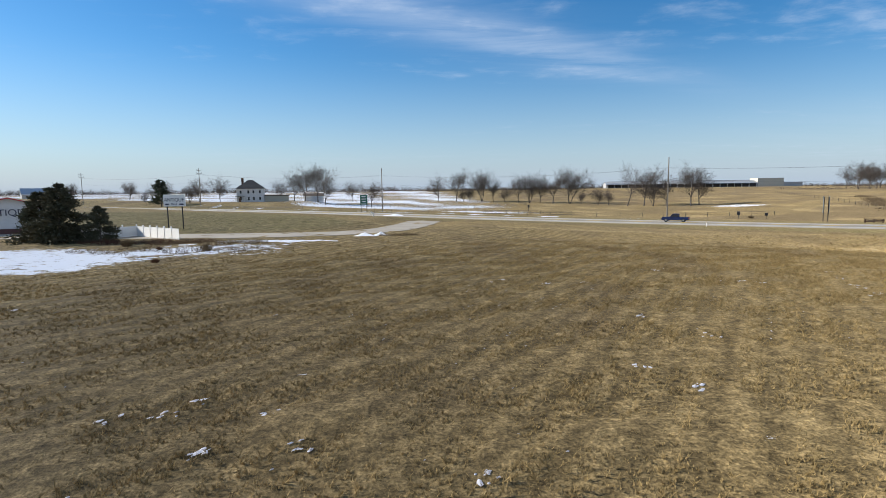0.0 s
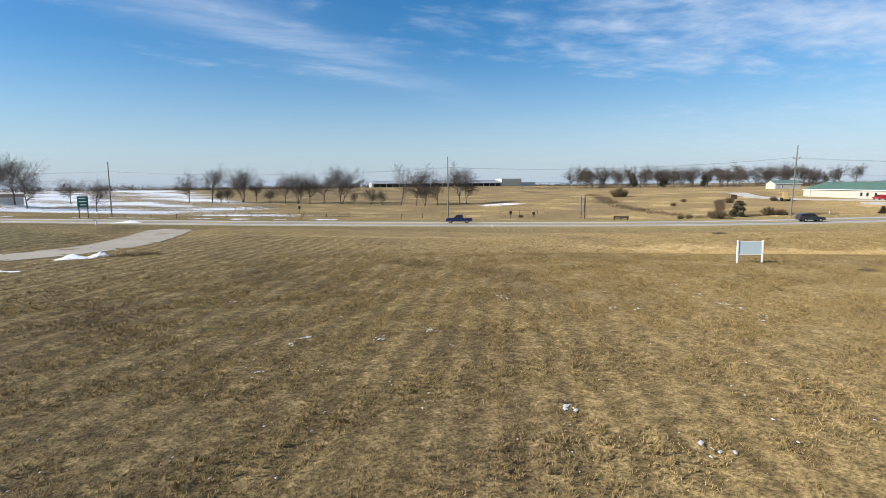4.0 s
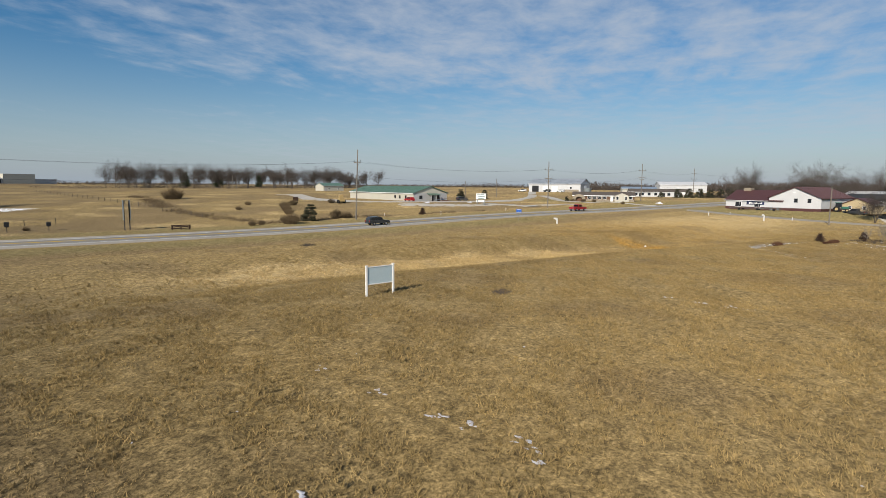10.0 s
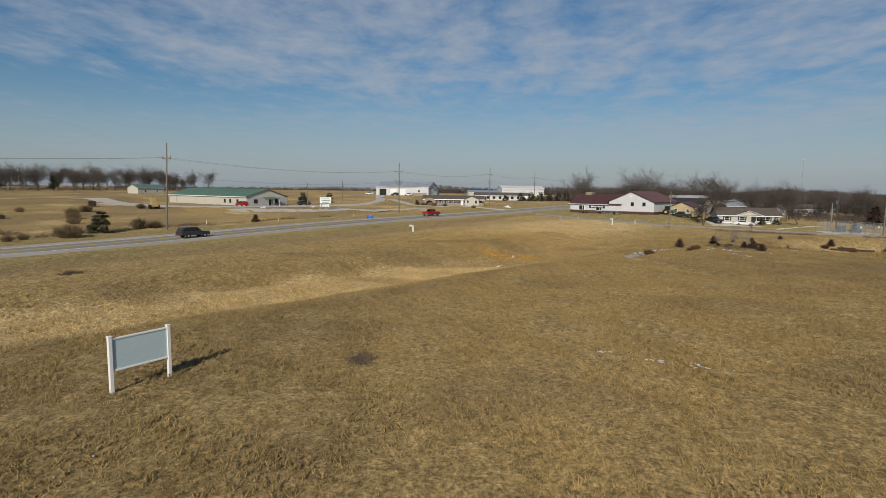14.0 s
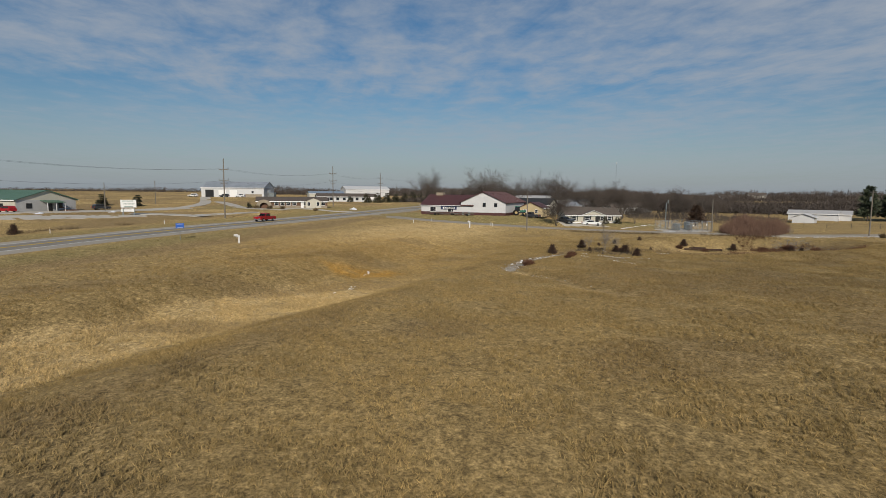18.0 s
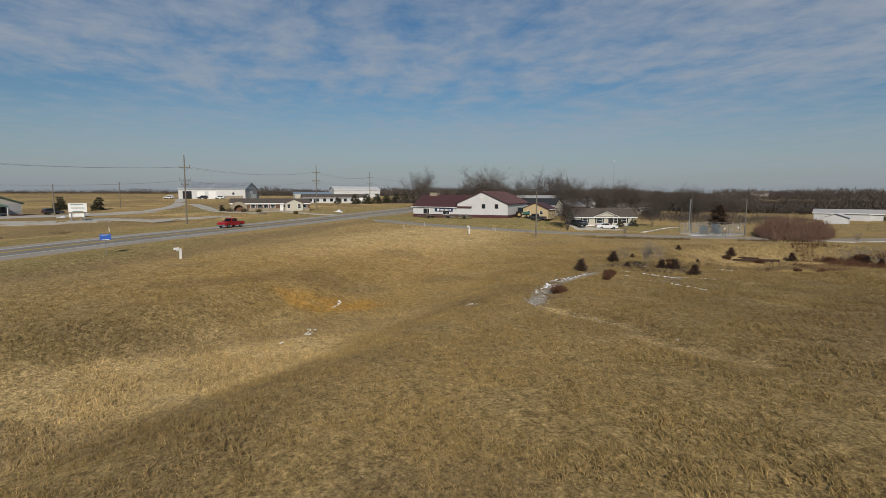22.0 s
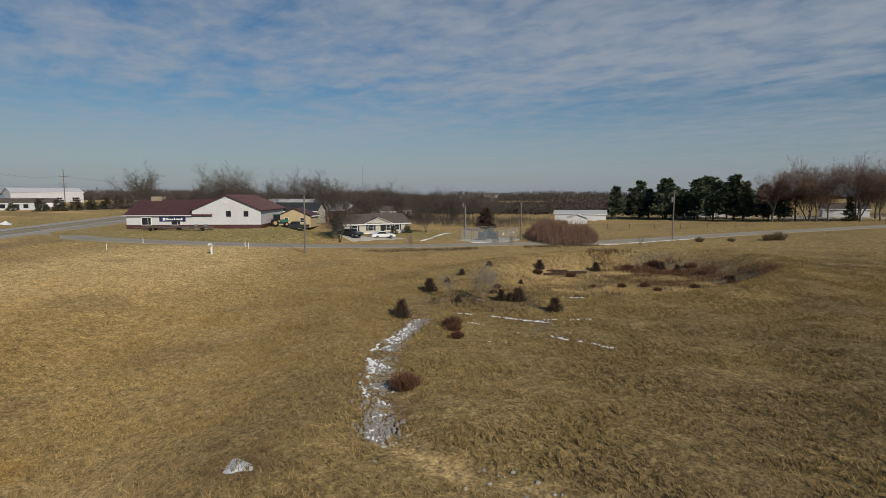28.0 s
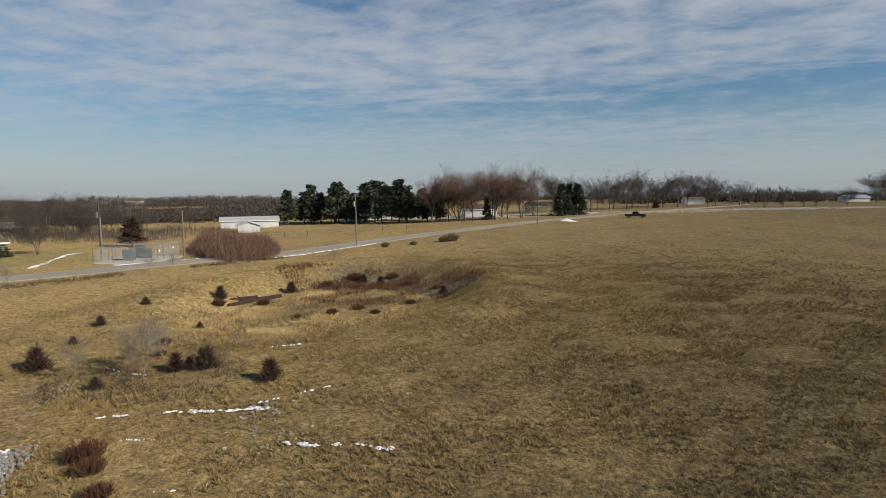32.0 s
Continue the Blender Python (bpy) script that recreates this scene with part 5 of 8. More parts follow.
for x, y, s in ((109.8, -83.6, 1.2), (111, -82.4, 0.9), (120, -76, 0.7), (115.5, -78, 0.6)):
    plant("bush", (BRUSH[0],), x, y, s, x, "leafless brown bush by the side road", "bush", "pond brush")


def thicket(cx, cy, rx, ry, turn, h, count, mat, label):
    rnd = random.Random(5)
    b = Wood()
    c, s = math.cos(radians(turn)), math.sin(radians(turn))
    for _ in range(count):
        a, r = rnd.uniform(0, 6.283), rnd.uniform(0, 1) ** 0.5
        u, v = rx * r * math.cos(a), ry * r * math.sin(a)
        x, y = cx + u * c - v * s, cy + u * s + v * c
        p = Vector((x, y, ground_z(x, y) - 0.1)) if _ % 4 == 0 else Vector((x, y, -0.6))
        hh = h * rnd.uniform(0.3, 1.0) * (1 - 0.65 * r ** 4) * (0.78 + 0.3 * math.sin(x * 0.5 + 2 * math.sin(y * 0.33)))
        q = p + Vector((rnd.uniform(-1, 1) * 0.6, rnd.uniform(-1, 1) * 0.6, hh))
        b.blade(p, q, 0.035, rnd)
        for _k in range(3):
            m = p.lerp(q, rnd.uniform(0.35, 0.85))
            b.blade(m, m + Vector((rnd.uniform(-1, 1), rnd.uniform(-1, 1), rnd.uniform(0.6, 1.4))) * h * 0.16, 0.022, rnd)
    return tagged(new("thicket", b.mesh("thicket", mat)), label, "thicket", kind="stuff")


thicket(148.5, -75, 21, 7, 130, 5.0, 6000, M_REDTWIG, "dense thicket of reddish bare stems by the road")
thicket(205, -108, 30, 22, 20, 4.0, 3000, M_TWIG, "brushy hollow with bare grey stems")


def far_woods(name, points, height, depth, count, mat, label, seed):
    """A belt of distant bare woodland: crowns of many fine upright sprays over a denser foot."""
    r = np.random.RandomState(seed)
    pts = np.array(points, float)
    seg = np.hypot(*(pts[1:] - pts[:-1]).T)
    which = r.choice(len(seg), count, p=seg / seg.sum())
    f = r.uniform(0, 1, count)[:, None]
    c = pts[which] * (1 - f) + pts[which + 1] * f + r.normal(0, depth, (count, 2))
    ground_at = terrain(c[:, 0], c[:, 1])
    h = height * r.uniform(0.45, 1.0, count) * (0.8 + 0.25 * np.sin(c[:, 0] * 0.02 + c[:, 1] * 0.031))
    verts = []
    for k in range(26):
        foot = k < 6
        lift = r.uniform(-0.05, 0.25, count) if foot else r.uniform(0.1, 0.72, count)
        round_off = 1 - 0.6 * lift
        base = np.stack([c[:, 0] + r.normal(0, 2.4, count) * round_off, c[:, 1] + r.normal(0, 2.4, count) * round_off, ground_at + h * lift], -1)
        tip = base + np.stack([r.normal(0, 1.3, count), r.normal(0, 1.3, count), h * r.uniform(0.14, 0.30, count)], -1)
        a = r.uniform(0, 6.283, count)
        w = height * (r.uniform(0.03, 0.06, count) if foot else r.uniform(0.010, 0.024, count))
        side = np.stack([np.cos(a) * w, np.sin(a) * w, np.zeros(count)], -1)
        verts.append(np.stack([base - side, base + side, tip], 1))
    verts = np.concatenate(verts).reshape(-1, 3)
    me = mesh_of(name, verts, np.arange(len(verts)).reshape(-1, 3), mat)
    return tagged(new(name, me), label, "woods", kind="stuff")


far_woods("far_woods", [(-900, 250), (-500, 760), (0, 900), (420, 860), (800, 640)], 11, 16, 2400, M_FARWOOD, "distant bare woods along the horizon", 1)
far_woods("far_woods", [(800, 500), (1000, 260), (1000, 60)], 10, 20, 800, M_FARWOOD, "distant bare woods along the horizon", 2)
far_woods("far_woods", [(620, 40), (560, -160), (470, -320), (360, -430), (250, -470)], 11, 26, 3520, M_FARWOOD, "wide belt of bare woods below the horizon", 3)
far_woods("far_woods", [(900, -100), (780, -420), (560, -640), (300, -760), (0, -800), (-300, -760)], 13, 26, 2880, M_FARWOOD, "distant bare woods along the horizon", 4)
far_woods("far_woods", [(60, -330), (-60, -380), (-200, -400), (-420, -420)], 12, 12, 1120, M_FARWOOD, "bare woods behind the hill", 5)
far_woods("far_woods", [(360, -150), (330, -200), (300, -240), (240, -280)], 8, 12, 1120, M_FARWOOD, "bare woods among the houses of the town", 6)
far_woods("far_woods", [(285, -160), (258, -190), (225, -215), (195, -235)], 8, 9, 1300, M_FARWOOD, "bare brown woods below the town", 7)
far_woods("far_woods", [(340, -140), (300, -200), (258, -250), (200, -300)], 9, 12, 1700, M_FARWOOD, "bare brown woods below the town", 8)

far_woods("far_woods", [(318, 400), (420, 352), (520, 312), (590, 290)], 5, 14, 420, M_FARWOOD, "brown undergrowth of a grove on the rise", 9)
far_woods("far_woods", [(335, -25), (300, -62), (268, -92), (246, -112)], 6.5, 7, 420, M_FARWOOD, "bare brown brush between the houses of the town", 10)


def weeds(cx, cy, rx, ry, h, count, mat, label, seed):
    """Dead standing weeds: thin stems with a few side twigs."""
    rnd = random.Random(seed)
    b = Wood()
    for _ in range(count):
        a, r = rnd.uniform(0, 6.283), rnd.uniform(0, 1) ** 0.5
        x, y = cx + rx * r * math.cos(a), cy + ry * r * math.sin(a)
        if math.sin(x * 0.9 + 1.3 * math.sin(y * 0.6)) + math.sin(y * 0.7) < -0.3:
            continue
        p = Vector((x, y, ground_z(x, y) - 0.03))
        for _k in range(4):
            q = p + Vector((rnd.gauss(0, 0.22), rnd.gauss(0, 0.22), h * rnd.uniform(0.4, 1.0)))
            b.blade(p + Vector((rnd.gauss(0, 0.1), rnd.gauss(0, 0.1), 0)), q, 0.014, rnd)
    return tagged(new("dead_weeds", b.mesh("dead_weeds", mat)), label, "weeds", kind="stuff")


weeds(111, -27, 10, 13, 0.6, 2400, M_BRUSH, "dead straw weeds in the dry pond", 31)
weeds(108, -40, 10, 7, 0.7, 2200, M_RUSTBRUSH, "dead rust-brown weeds in the dry pond", 32)
weeds(114, -45, 9, 4, 0.8, 1300, M_RUSTBRUSH, "dead rust-brown weeds on the pond bank", 33)
weeds(110.5, -9.5, 5, 4, 0.5, 450, M_TWIG, "grey dead weeds round thin saplings", 34)
weeds(-28, 66, 12, 5, 0.6, 900, M_BRUSH, "dead garden weeds beside a snow bank", 35)


def weedy_line(pts, spread, h, count, mat, label, seed):
    """Dead weeds and low brush along a drain."""
    rnd = random.Random(seed)
    line, b = refine(pts, 1.0), Wood()
    for _ in range(count):
        c = line[rnd.randrange(len(line))]
        x, y = c.x + rnd.gauss(0, spread), c.y + rnd.gauss(0, spread)
        if math.sin(x * 0.21 + 2 * math.sin(y * 0.13)) < -0.25:
            continue
        p = Vector((x, y, ground_z(x, y) - 0.03))
        for _k in range(4):
            b.blade(p + Vector((rnd.gauss(0, 0.2), rnd.gauss(0, 0.2), 0)), p + Vector((rnd.gauss(0, 0.4), rnd.gauss(0, 0.4), h * rnd.uniform(0.4, 1.0))), 0.03, rnd)
    return tagged(new("dead_weeds", b.mesh("dead_weeds", mat)), label, "weeds", kind="stuff")


weedy_line(DRAIN, 1.6, 0.9, 1600, M_BRUSH, "brown weeds along a drain across the pasture", 41)
weedy_line([(112, 101, 0), (130, 96, 0), (150, 82, 0), (172, 66, 0)], 1.2, 0.7, 900, M_BRUSH, "dead weeds along the far ditch of the highway", 42)
weedy_line([(150, -10, 0), (147, -30, 0), (141, -48, 0), (133, -62, 0)], 1.0, 0.6, 700, M_BRUSH, "dead weeds along the bank of the side road", 43)
weeds(53.6, 37.8, 0.8, 0.6, 0.22, 70, M_TWIG, "dead grey weeds on a dark bare patch", 44)


def timber_rail(x, y, turn):
    ob = root("timber_rail", pose(x, y, ground_z(x, y), 0, 0, turn), "low brown timber rail beside the highway", "rail")
    for k in (-1, 0, 1):
        part("post", one_box(k * 1.5 - 0.1, k * 1.5 + 0.1, -0.1, 0.1, -0.3, 0.85, bevel=0.015), M_LOG, ob)
    for z in (0.25, 0.55, 0.8):
        part("rail", one_box(-1.75, 1.75, -0.17, -0.105, z - 0.09, z + 0.09, bevel=0.012), M_LOG, ob)
    return ob


timber_rail(98.5, 107, LINE_TURN)

# ---- vehicles ----
def vehicle(kind, x, y, dx, dy, paint, label, name=None, z=None, on_road=False):
    """A car, wagon or pickup from its side outline; local x is forward."""
    L, W, H = {"pickup": (5.7, 1.95, 1.85), "suv": (4.8, 1.88, 1.72), "car": (4.7, 1.8, 1.45)}[kind]
    zz = (ground_z(x, y) if z is None else z)
    ob = root(name or {"pickup": "pickup_truck", "suv": "suv", "car": "car"}[kind], facing(x, y, dx, dy, zz), label, {"pickup": "truck"}.get(kind, "car"))
    h = L / 2
    if kind == "pickup":
        low = [(-h, 0.45), (h, 0.42), (h, 0.95), (h - 0.15, 1.08), (h - 1.45, 1.16), (0.5, 1.2), (-0.75, 1.2), (-0.75, 1.12), (-h, 1.12)]
        cab = [(h - 1.75, 1.16), (0.55, 1.78), (0.35, H), (-0.55, H), (-0.78, 1.75), (-0.82, 1.16)]
        glass = [(h - 1.9, 1.2), (0.5, 1.74), (-0.6, 1.74), (-0.7, 1.2)]
    elif kind == "suv":
        low = [(-h, 0.42), (h, 0.38), (h, 0.82), (h - 0.2, 0.98), (h - 1.2, 1.06), (-h + 0.05, 1.08)]
        cab = [(h - 1.35, 1.04), (h - 2.0, 1.62), (h - 2.4, H), (-h + 0.7, H - 0.03), (-h + 0.25, 1.5), (-h + 0.08, 1.06)]
        glass = [(h - 1.55, 1.08), (h - 2.1, 1.58), (-h + 0.6, 1.58), (-h + 0.35, 1.1)]
    else:
        low = [(-h, 0.38), (h, 0.34), (h, 0.7), (h - 0.25, 0.84), (h - 1.2, 0.94), (-h + 0.9, 0.98), (-h + 0.05, 0.95)]
        cab = [(h - 1.3, 0.92), (h - 2.1, 1.38), (h - 2.5, H), (-h + 1.5, H - 0.03), (-h + 0.6, 0.96)]
        glass = [(h - 1.5, 0.95), (h - 2.15, 1.35), (-h + 1.5, 1.36), (-h + 0.85, 0.98)]
    bm = bmesh.new()
    prism(bm, low, -W / 2, W / 2)
    bmesh.ops.bevel(bm, geom=bm.edges[:], offset=0.06, segments=2, affect="EDGES")
    part("body", bm, paint, ob)
    bm = bmesh.new()
    prism(bm, cab, -W / 2 + 0.12, W / 2 - 0.12)
    bmesh.ops.bevel(bm, geom=bm.edges[:], offset=0.05, segments=2, affect="EDGES")
    part("cabin", bm, paint, ob)
    bm = bmesh.new()
    prism(bm, glass, -W / 2 + 0.1, W / 2 - 0.1)
    part("side_windows", bm, M_GLASS, ob, "dark side windows")
    bm = bmesh.new()
    (x0, z0), (x1, z1) = cab[0], cab[1]
    f = [bm.verts.new((x0 * (1 - k) + x1 * k + 0.03, s * (W / 2 - 0.22), z0 * (1 - k) + z1 * k + 0.02)) for k, s in ((0.1, -1), (0.1, 1), (0.92, 1), (0.92, -1))]
    bm.faces.new(f)
    bmesh.ops.solidify(bm, geom=bm.faces[:], thickness=0.02)
    part("windscreen", bm, M_GLASS, ob, "dark windscreen")
    r = 0.38 if kind != "car" else 0.33
    for wx in (h - 0.95, -h + 1.1):
        for sy in (-1, 1):
            bm = bmesh.new()
            tube(bm, (wx, sy * (W / 2 - 0.22), r), (wx, sy * (W / 2 + 0.01), r), r, n=16)
            t = part("wheel", bm, M_RUBBER, ob)
            bm = bmesh.new()
            tube(bm, (wx, sy * (W / 2 - 0.05), r), (wx, sy * (W / 2 + 0.03), r), r * 0.6, r * 0.52, n=12)
            part("rim", bm, M_CHROME, t)
    for sy in (-1, 1):
        part("headlight", one_box(h - 0.06, h + 0.015, sy * 0.62 - 0.2, sy * 0.62 + 0.2, 0.66, 0.84), M_CHROME, ob)
        part("tail_light", one_box(-h - 0.015, -h + 0.05, sy * (W / 2 - 0.14) - 0.1, sy * (W / 2 - 0.14) + 0.1, 0.72, 1.02), M_RED, ob)
        part("mirror", one_box(h - 1.95, h - 1.8, sy * (W / 2 + 0.02), sy * (W / 2 + 0.2), 1.08, 1.26, bevel=0.02), paint, ob)
    part("front_bumper", one_box(h - 0.05, h + 0.08, -W / 2 + 0.08, W / 2 - 0.08, 0.4, 0.6, bevel=0.03), M_CHROME if kind == "pickup" else paint, ob)
    part("rear_bumper", one_box(-h - 0.08, -h + 0.05, -W / 2 + 0.08, W / 2 - 0.08, 0.42, 0.62, bevel=0.03), M_CHROME if kind == "pickup" else paint, ob)
    if kind == "pickup":
        part("bed_floor", one_box(-h + 0.1, -0.95, -W / 2 + 0.12, W / 2 - 0.12, 1.121, 1.135), M_BLACK, ob, "dark load bed")
    return ob


def on_highway(s, d, way, *rest):
    x, y, z = road_point(s, d, 0.075)
    return vehicle(rest[0], x, y, ROAD_U[0] * way, ROAD_U[1] * way, rest[1], rest[2], z=z)


on_highway(-102, 9.6, -1, "pickup", M_BLUECAR, "dark blue pickup truck on the highway")
on_highway(-31.5, 5.6, 1, "suv", M_GREYCAR, "dark grey estate car on the highway")
on_highway(38.5, 9.6, -1, "pickup", M_RED, "red pickup truck on the highway")
vehicle("suv", 208.0, 101.0, 0.61, 0.79, M_RED, "red car parked beside the green-roofed building")
vehicle("suv", 229.5, 86.0, 0.7, -0.7, M_GREYCAR, "dark car parked on the gravel yard")
vehicle("car", 164.8, -33.2, -0.9, -0.2, M_GREYCAR, "black car parked before the cream house")
vehicle("car", 166.0, -41.3, -0.35, -0.93, M_WHITECAR, "white saloon parked before the cream house")
vehicle("pickup", 69, -152, -0.95, 0.2, M_BROWNTRUCK, "dark brown pickup parked in the field")
vehicle("pickup", 191.5, -36.5, 0.6, 0.5, M_GREYCAR, "dark pickup parked behind the shop")
vehicle("suv", 344.0, 63.0, 0.36, 0.93, M_GREYCAR, "dark car parked beside the white barn")
vehicle("suv", 341.0, 55.0, 0.36, 0.93, M_WHITECAR, "pale car parked beside the white barn")
vehicle("suv", 346.0, 78.0, 0.36, 0.93, M_WHITECAR, "pale car parked near the white barn")


# ---- finishing the buildings ----
def finish_green(ob):
    # front (towards the highway) is the local side y = -8 or 8; the porch stands on the gable end at x = 27
    for sy in (1, -1):
        for x in (21.5, 17.0, 13.5):
            window(ob, x, sy * 8.0, 0.95, 1.0, 1.1, sy, M_BLACK)
    for y in (-4.6, ):
        end_window(ob, 27.0, y, 0.9, 1.3, 1.2, 1, M_BLACK)
    end_window(ob, 27.0, 3.6, 0.9, 1.0, 1.3, 1, M_BLACK)
    d = part("door", one_box(27.0, 27.07, 0.3, 1.4, 0.05, 2.1), M_BLACK, ob, "dark glazed entrance door")
    part("door_handle", one_box(27.07, 27.12, 1.2, 1.26, 0.95, 1.15), M_STEEL, d)
    bm = bmesh.new()
    vs = [(27.0, -1.8, 2.9), (27.0, 3.0, 2.9), (30.2, 3.0, 2.35), (30.2, -1.8, 2.35)]
    lo, hi = [bm.verts.new(v) for v in vs], [bm.verts.new((a, b, c + 0.12)) for a, b, c in vs]
    bm.faces.new(lo)
    bm.faces.new(hi[::-1])
    for k in range(4):
        bm.faces.new((lo[k], hi[k], hi[(k + 1) % 4], lo[(k + 1) % 4]))
    bmesh.ops.recalc_face_normals(bm, faces=bm.faces[:])
    part("porch_roof", bm, M_GREENROOF, ob)
    for y in (-1.7, 0.6, 2.9):
        part("porch_post", one_box(29.9, 30.02, y - 0.06, y + 0.06, -0.2, 2.37), M_TRIM, ob)
    part("ramp", one_box(27.1, 30.4, 3.2, 6.4, -0.2, 0.35, bevel=0.02), M_BRICK, ob, "brown wooden ramp")
    for y in (3.2, 6.4):
        part("ramp_rail", one_box(27.1, 30.4, y - 0.03, y + 0.03, 0.95, 1.05), M_BRICK, ob)
    part("grey_gable_cladding", one_box(27.003, 27.02, -7.8, 7.8, 0.0, 3.05), M_GREYSIDE, ob, "grey cladding of the gable end")
    part("annex", one_box(-31.0, -27.1, -3.0, 4.0, -0.2, 2.3, bevel=0.02), M_WHITE, ob, "low white lean-to")
    bm = bmesh.new()
    tube(bm, (-20, -8.6, -0.3), (-20, -8.6, 5.6), 0.05, n=6)
    part("standpipe", bm, M_STEEL, ob)
    for x in (-6.0, 12.0):
        part("roof_vent", one_box(x - 0.2, x + 0.2, -0.2, 0.2, 5.6, 6.1, bevel=0.02), M_STEEL, ob)


finish_green(GB)


def finish_barn(ob):
    for sy in (1, -1):
        for x in (-12.5, ):
            # no opening: a black panel on the wall paints the shade inside
            part("doorway", one_box(x - 2.3, x + 2.3, sy * 7.01 - 0.03, sy * 7.01 + 0.03, 0, 3.8), M_BLACK, ob, "black panel painted as the shaded inside of the barn")
        for x in (-5.5, 0.5):
            part("sliding_door", one_box(x - 2.0, x + 2.0, sy * 7.06 - 0.04, sy * 7.06 + 0.04, 0.05, 3.7), M_TRIM, ob)
        part("lean_wall", one_box(6, 16, sy * 7.1 - 0.06, sy * 7.1 + 0.06, 0, 1.6), M_STONEWALL, ob)
        window(ob, 11.0, sy * 7.0, 2.2, 0.9, 0.9, sy, M_BLACK)
    for x in (-17.0, 17.0):
        s = 1 if x > 0 else -1
        part("gable_cladding", one_box(x + s * 0.005 - 0.01, x + s * 0.005 + 0.015, -6.7, 6.7, 0, 4.9), M_GREYSIDE, ob, "pale grey cladding on the gable end")
        part("sliding_door", one_box(x + s * 0.06 - 0.04, x + s * 0.06 + 0.04, -1.8, 1.8, 0.05, 4.0), M_TRIM, ob)
    part("silo_duct", one_box(17.5, 20.5, -2, 1, 0, 2.6, bevel=0.05), M_STEEL, ob)


finish_barn(BARN)


def finish_ranch(ob):
    # cross gable with a porch at the middle of the road side (y = -3.75), shuttered windows, two clipped shrubs
    for x, w in ((-5.4, 1.2), (-1.6, 1.3), (4.8, 1.1), (2.6, 0.9)):
        window(ob, x, -3.75, 0.75, w, 1.15, -1)
        for k in (-1, 1):
            part("shutter", one_box(x + k * (w / 2 + 0.28) - 0.17, x + k * (w / 2 + 0.28) + 0.17, -3.8, -3.752, 0.7, 1.98), M_BLACK, ob, "dark window shutter")
    door(ob, 1.2, -3.75, mat=M_BLACK)
    bm = bmesh.new()
    g = [(-2.9, 2.3), (3.1, 2.3), (0.1, 3.45)]
    prism(bm, g, -3.9, -3.72)
    part("porch_gable", bm, M_CREAM, ob)
    for sx in (-1, 1):
        bm = bmesh.new()
        xa, xm = 0.1 + sx * 3.4, 0.1
        vs = [(xm, -4.2, 3.5), (xm, 0.0, 3.5), (xa, 0.0, 2.2), (xa, -4.2, 2.2)]
        lo, hi = [bm.verts.new(v) for v in vs], [bm.verts.new((a, b, c + 0.12)) for a, b, c in vs]
        bm.faces.new(lo)
        bm.faces.new(hi[::-1])
        for k in range(4):
            bm.faces.new((lo[k], hi[k], hi[(k + 1) % 4], lo[(k + 1) % 4]))
        bmesh.ops.recalc_face_normals(bm, faces=bm.faces[:])
        part("porch_roof", bm, M_SHINGLE, ob)
        bm = bmesh.new()
        tube(bm, (xa, -4.23, 2.25), (xm, -4.23, 3.55), 0.07, n=4)
        part("barge_board", bm, M_TRIM, ob)
    part("skirting", one_box(-7.85, 7.85, -3.79, -3.755, -0.3, 0.3), M_TRIM, ob)
    part("step", one_box(0.5, 1.9, -4.7, -3.8, -0.3, 0.18), M_CONCRETE, ob)


finish_ranch(RANCH)


def finish_arch(ob):
    bm = bmesh.new()
    for k in range(9):
        a0, a1 = math.pi * k / 8, 0
    outer, inner = [], []
    for k in range(13):
        a = math.pi * k / 12
        outer.append((-9.2 - 2.4 * math.cos(a), 0.9 + 1.9 * math.sin(a)))
        inner.append((-9.2 - 1.3 * math.cos(a), 0.6 + 1.2 * math.sin(a)))
    va = [bm.verts.new((x, -5.6, z)) for x, z in [(-11.6, -0.3)] + outer + [(-6.8, -0.3)]]
    vb = [bm.verts.new((x, -5.6, z)) for x, z in [(-10.5, -0.3)] + inner + [(-7.9, -0.3)]]
    fs = [bm.faces.new((va[k], va[k + 1], vb[k + 1], vb[k])) for k in range(14)]
    ex = bmesh.ops.extrude_face_region(bm, geom=fs)
    bmesh.ops.translate(bm, verts=[v for v in ex["geom"] if isinstance(v, bmesh.types.BMVert)], vec=(0, 0.6, 0))
    bmesh.ops.recalc_face_normals(bm, faces=bm.faces[:])
    part("stone_arch", bm, M_STONEWALL, ob, "pale rounded stone arch")
    part("stone_band", one_box(-6.5, 11.4, -4.55, -4.502, -0.3, 0.8), M_STONEWALL, ob)
    for k in range(9):
        if k not in (4, 6):
            window(ob, -5.2 + 1.9 * k, -4.5, 0.95, 1.3, 1.0, -1)
    bm = bmesh.new()
    prism(bm, [(4.2, -0.3), (9.4, -0.3), (9.4, 2.3), (6.8, 3.3), (4.2, 2.3)], -5.4, -4.4)
    part("bay", bm, M_CREAM, ob, "cream gabled bay")
    bm = bmesh.new()
    for x0, z0, x1, z1 in ((3.8, 2.25, 6.8, 3.45), (9.8, 2.25, 6.8, 3.45)):
        tube(bm, (x0, -5.5, z0), (x1, -5.5, z1), 0.1, n=4)
    part("barge_board", bm, M_SHINGLE, ob)
    for x in (5.2, 8.3):
        window(ob, x, -5.4, 0.8, 0.8, 1.2, -1)
    door(ob, 3.1, -4.5)
    for sgn in (-1, 1):
        part("gutter", one_box(-11.5, 11.5, sgn * 4.93 - 0.06, sgn * 4.93 + 0.06, 2.0, 2.14), M_TRIM, ob)


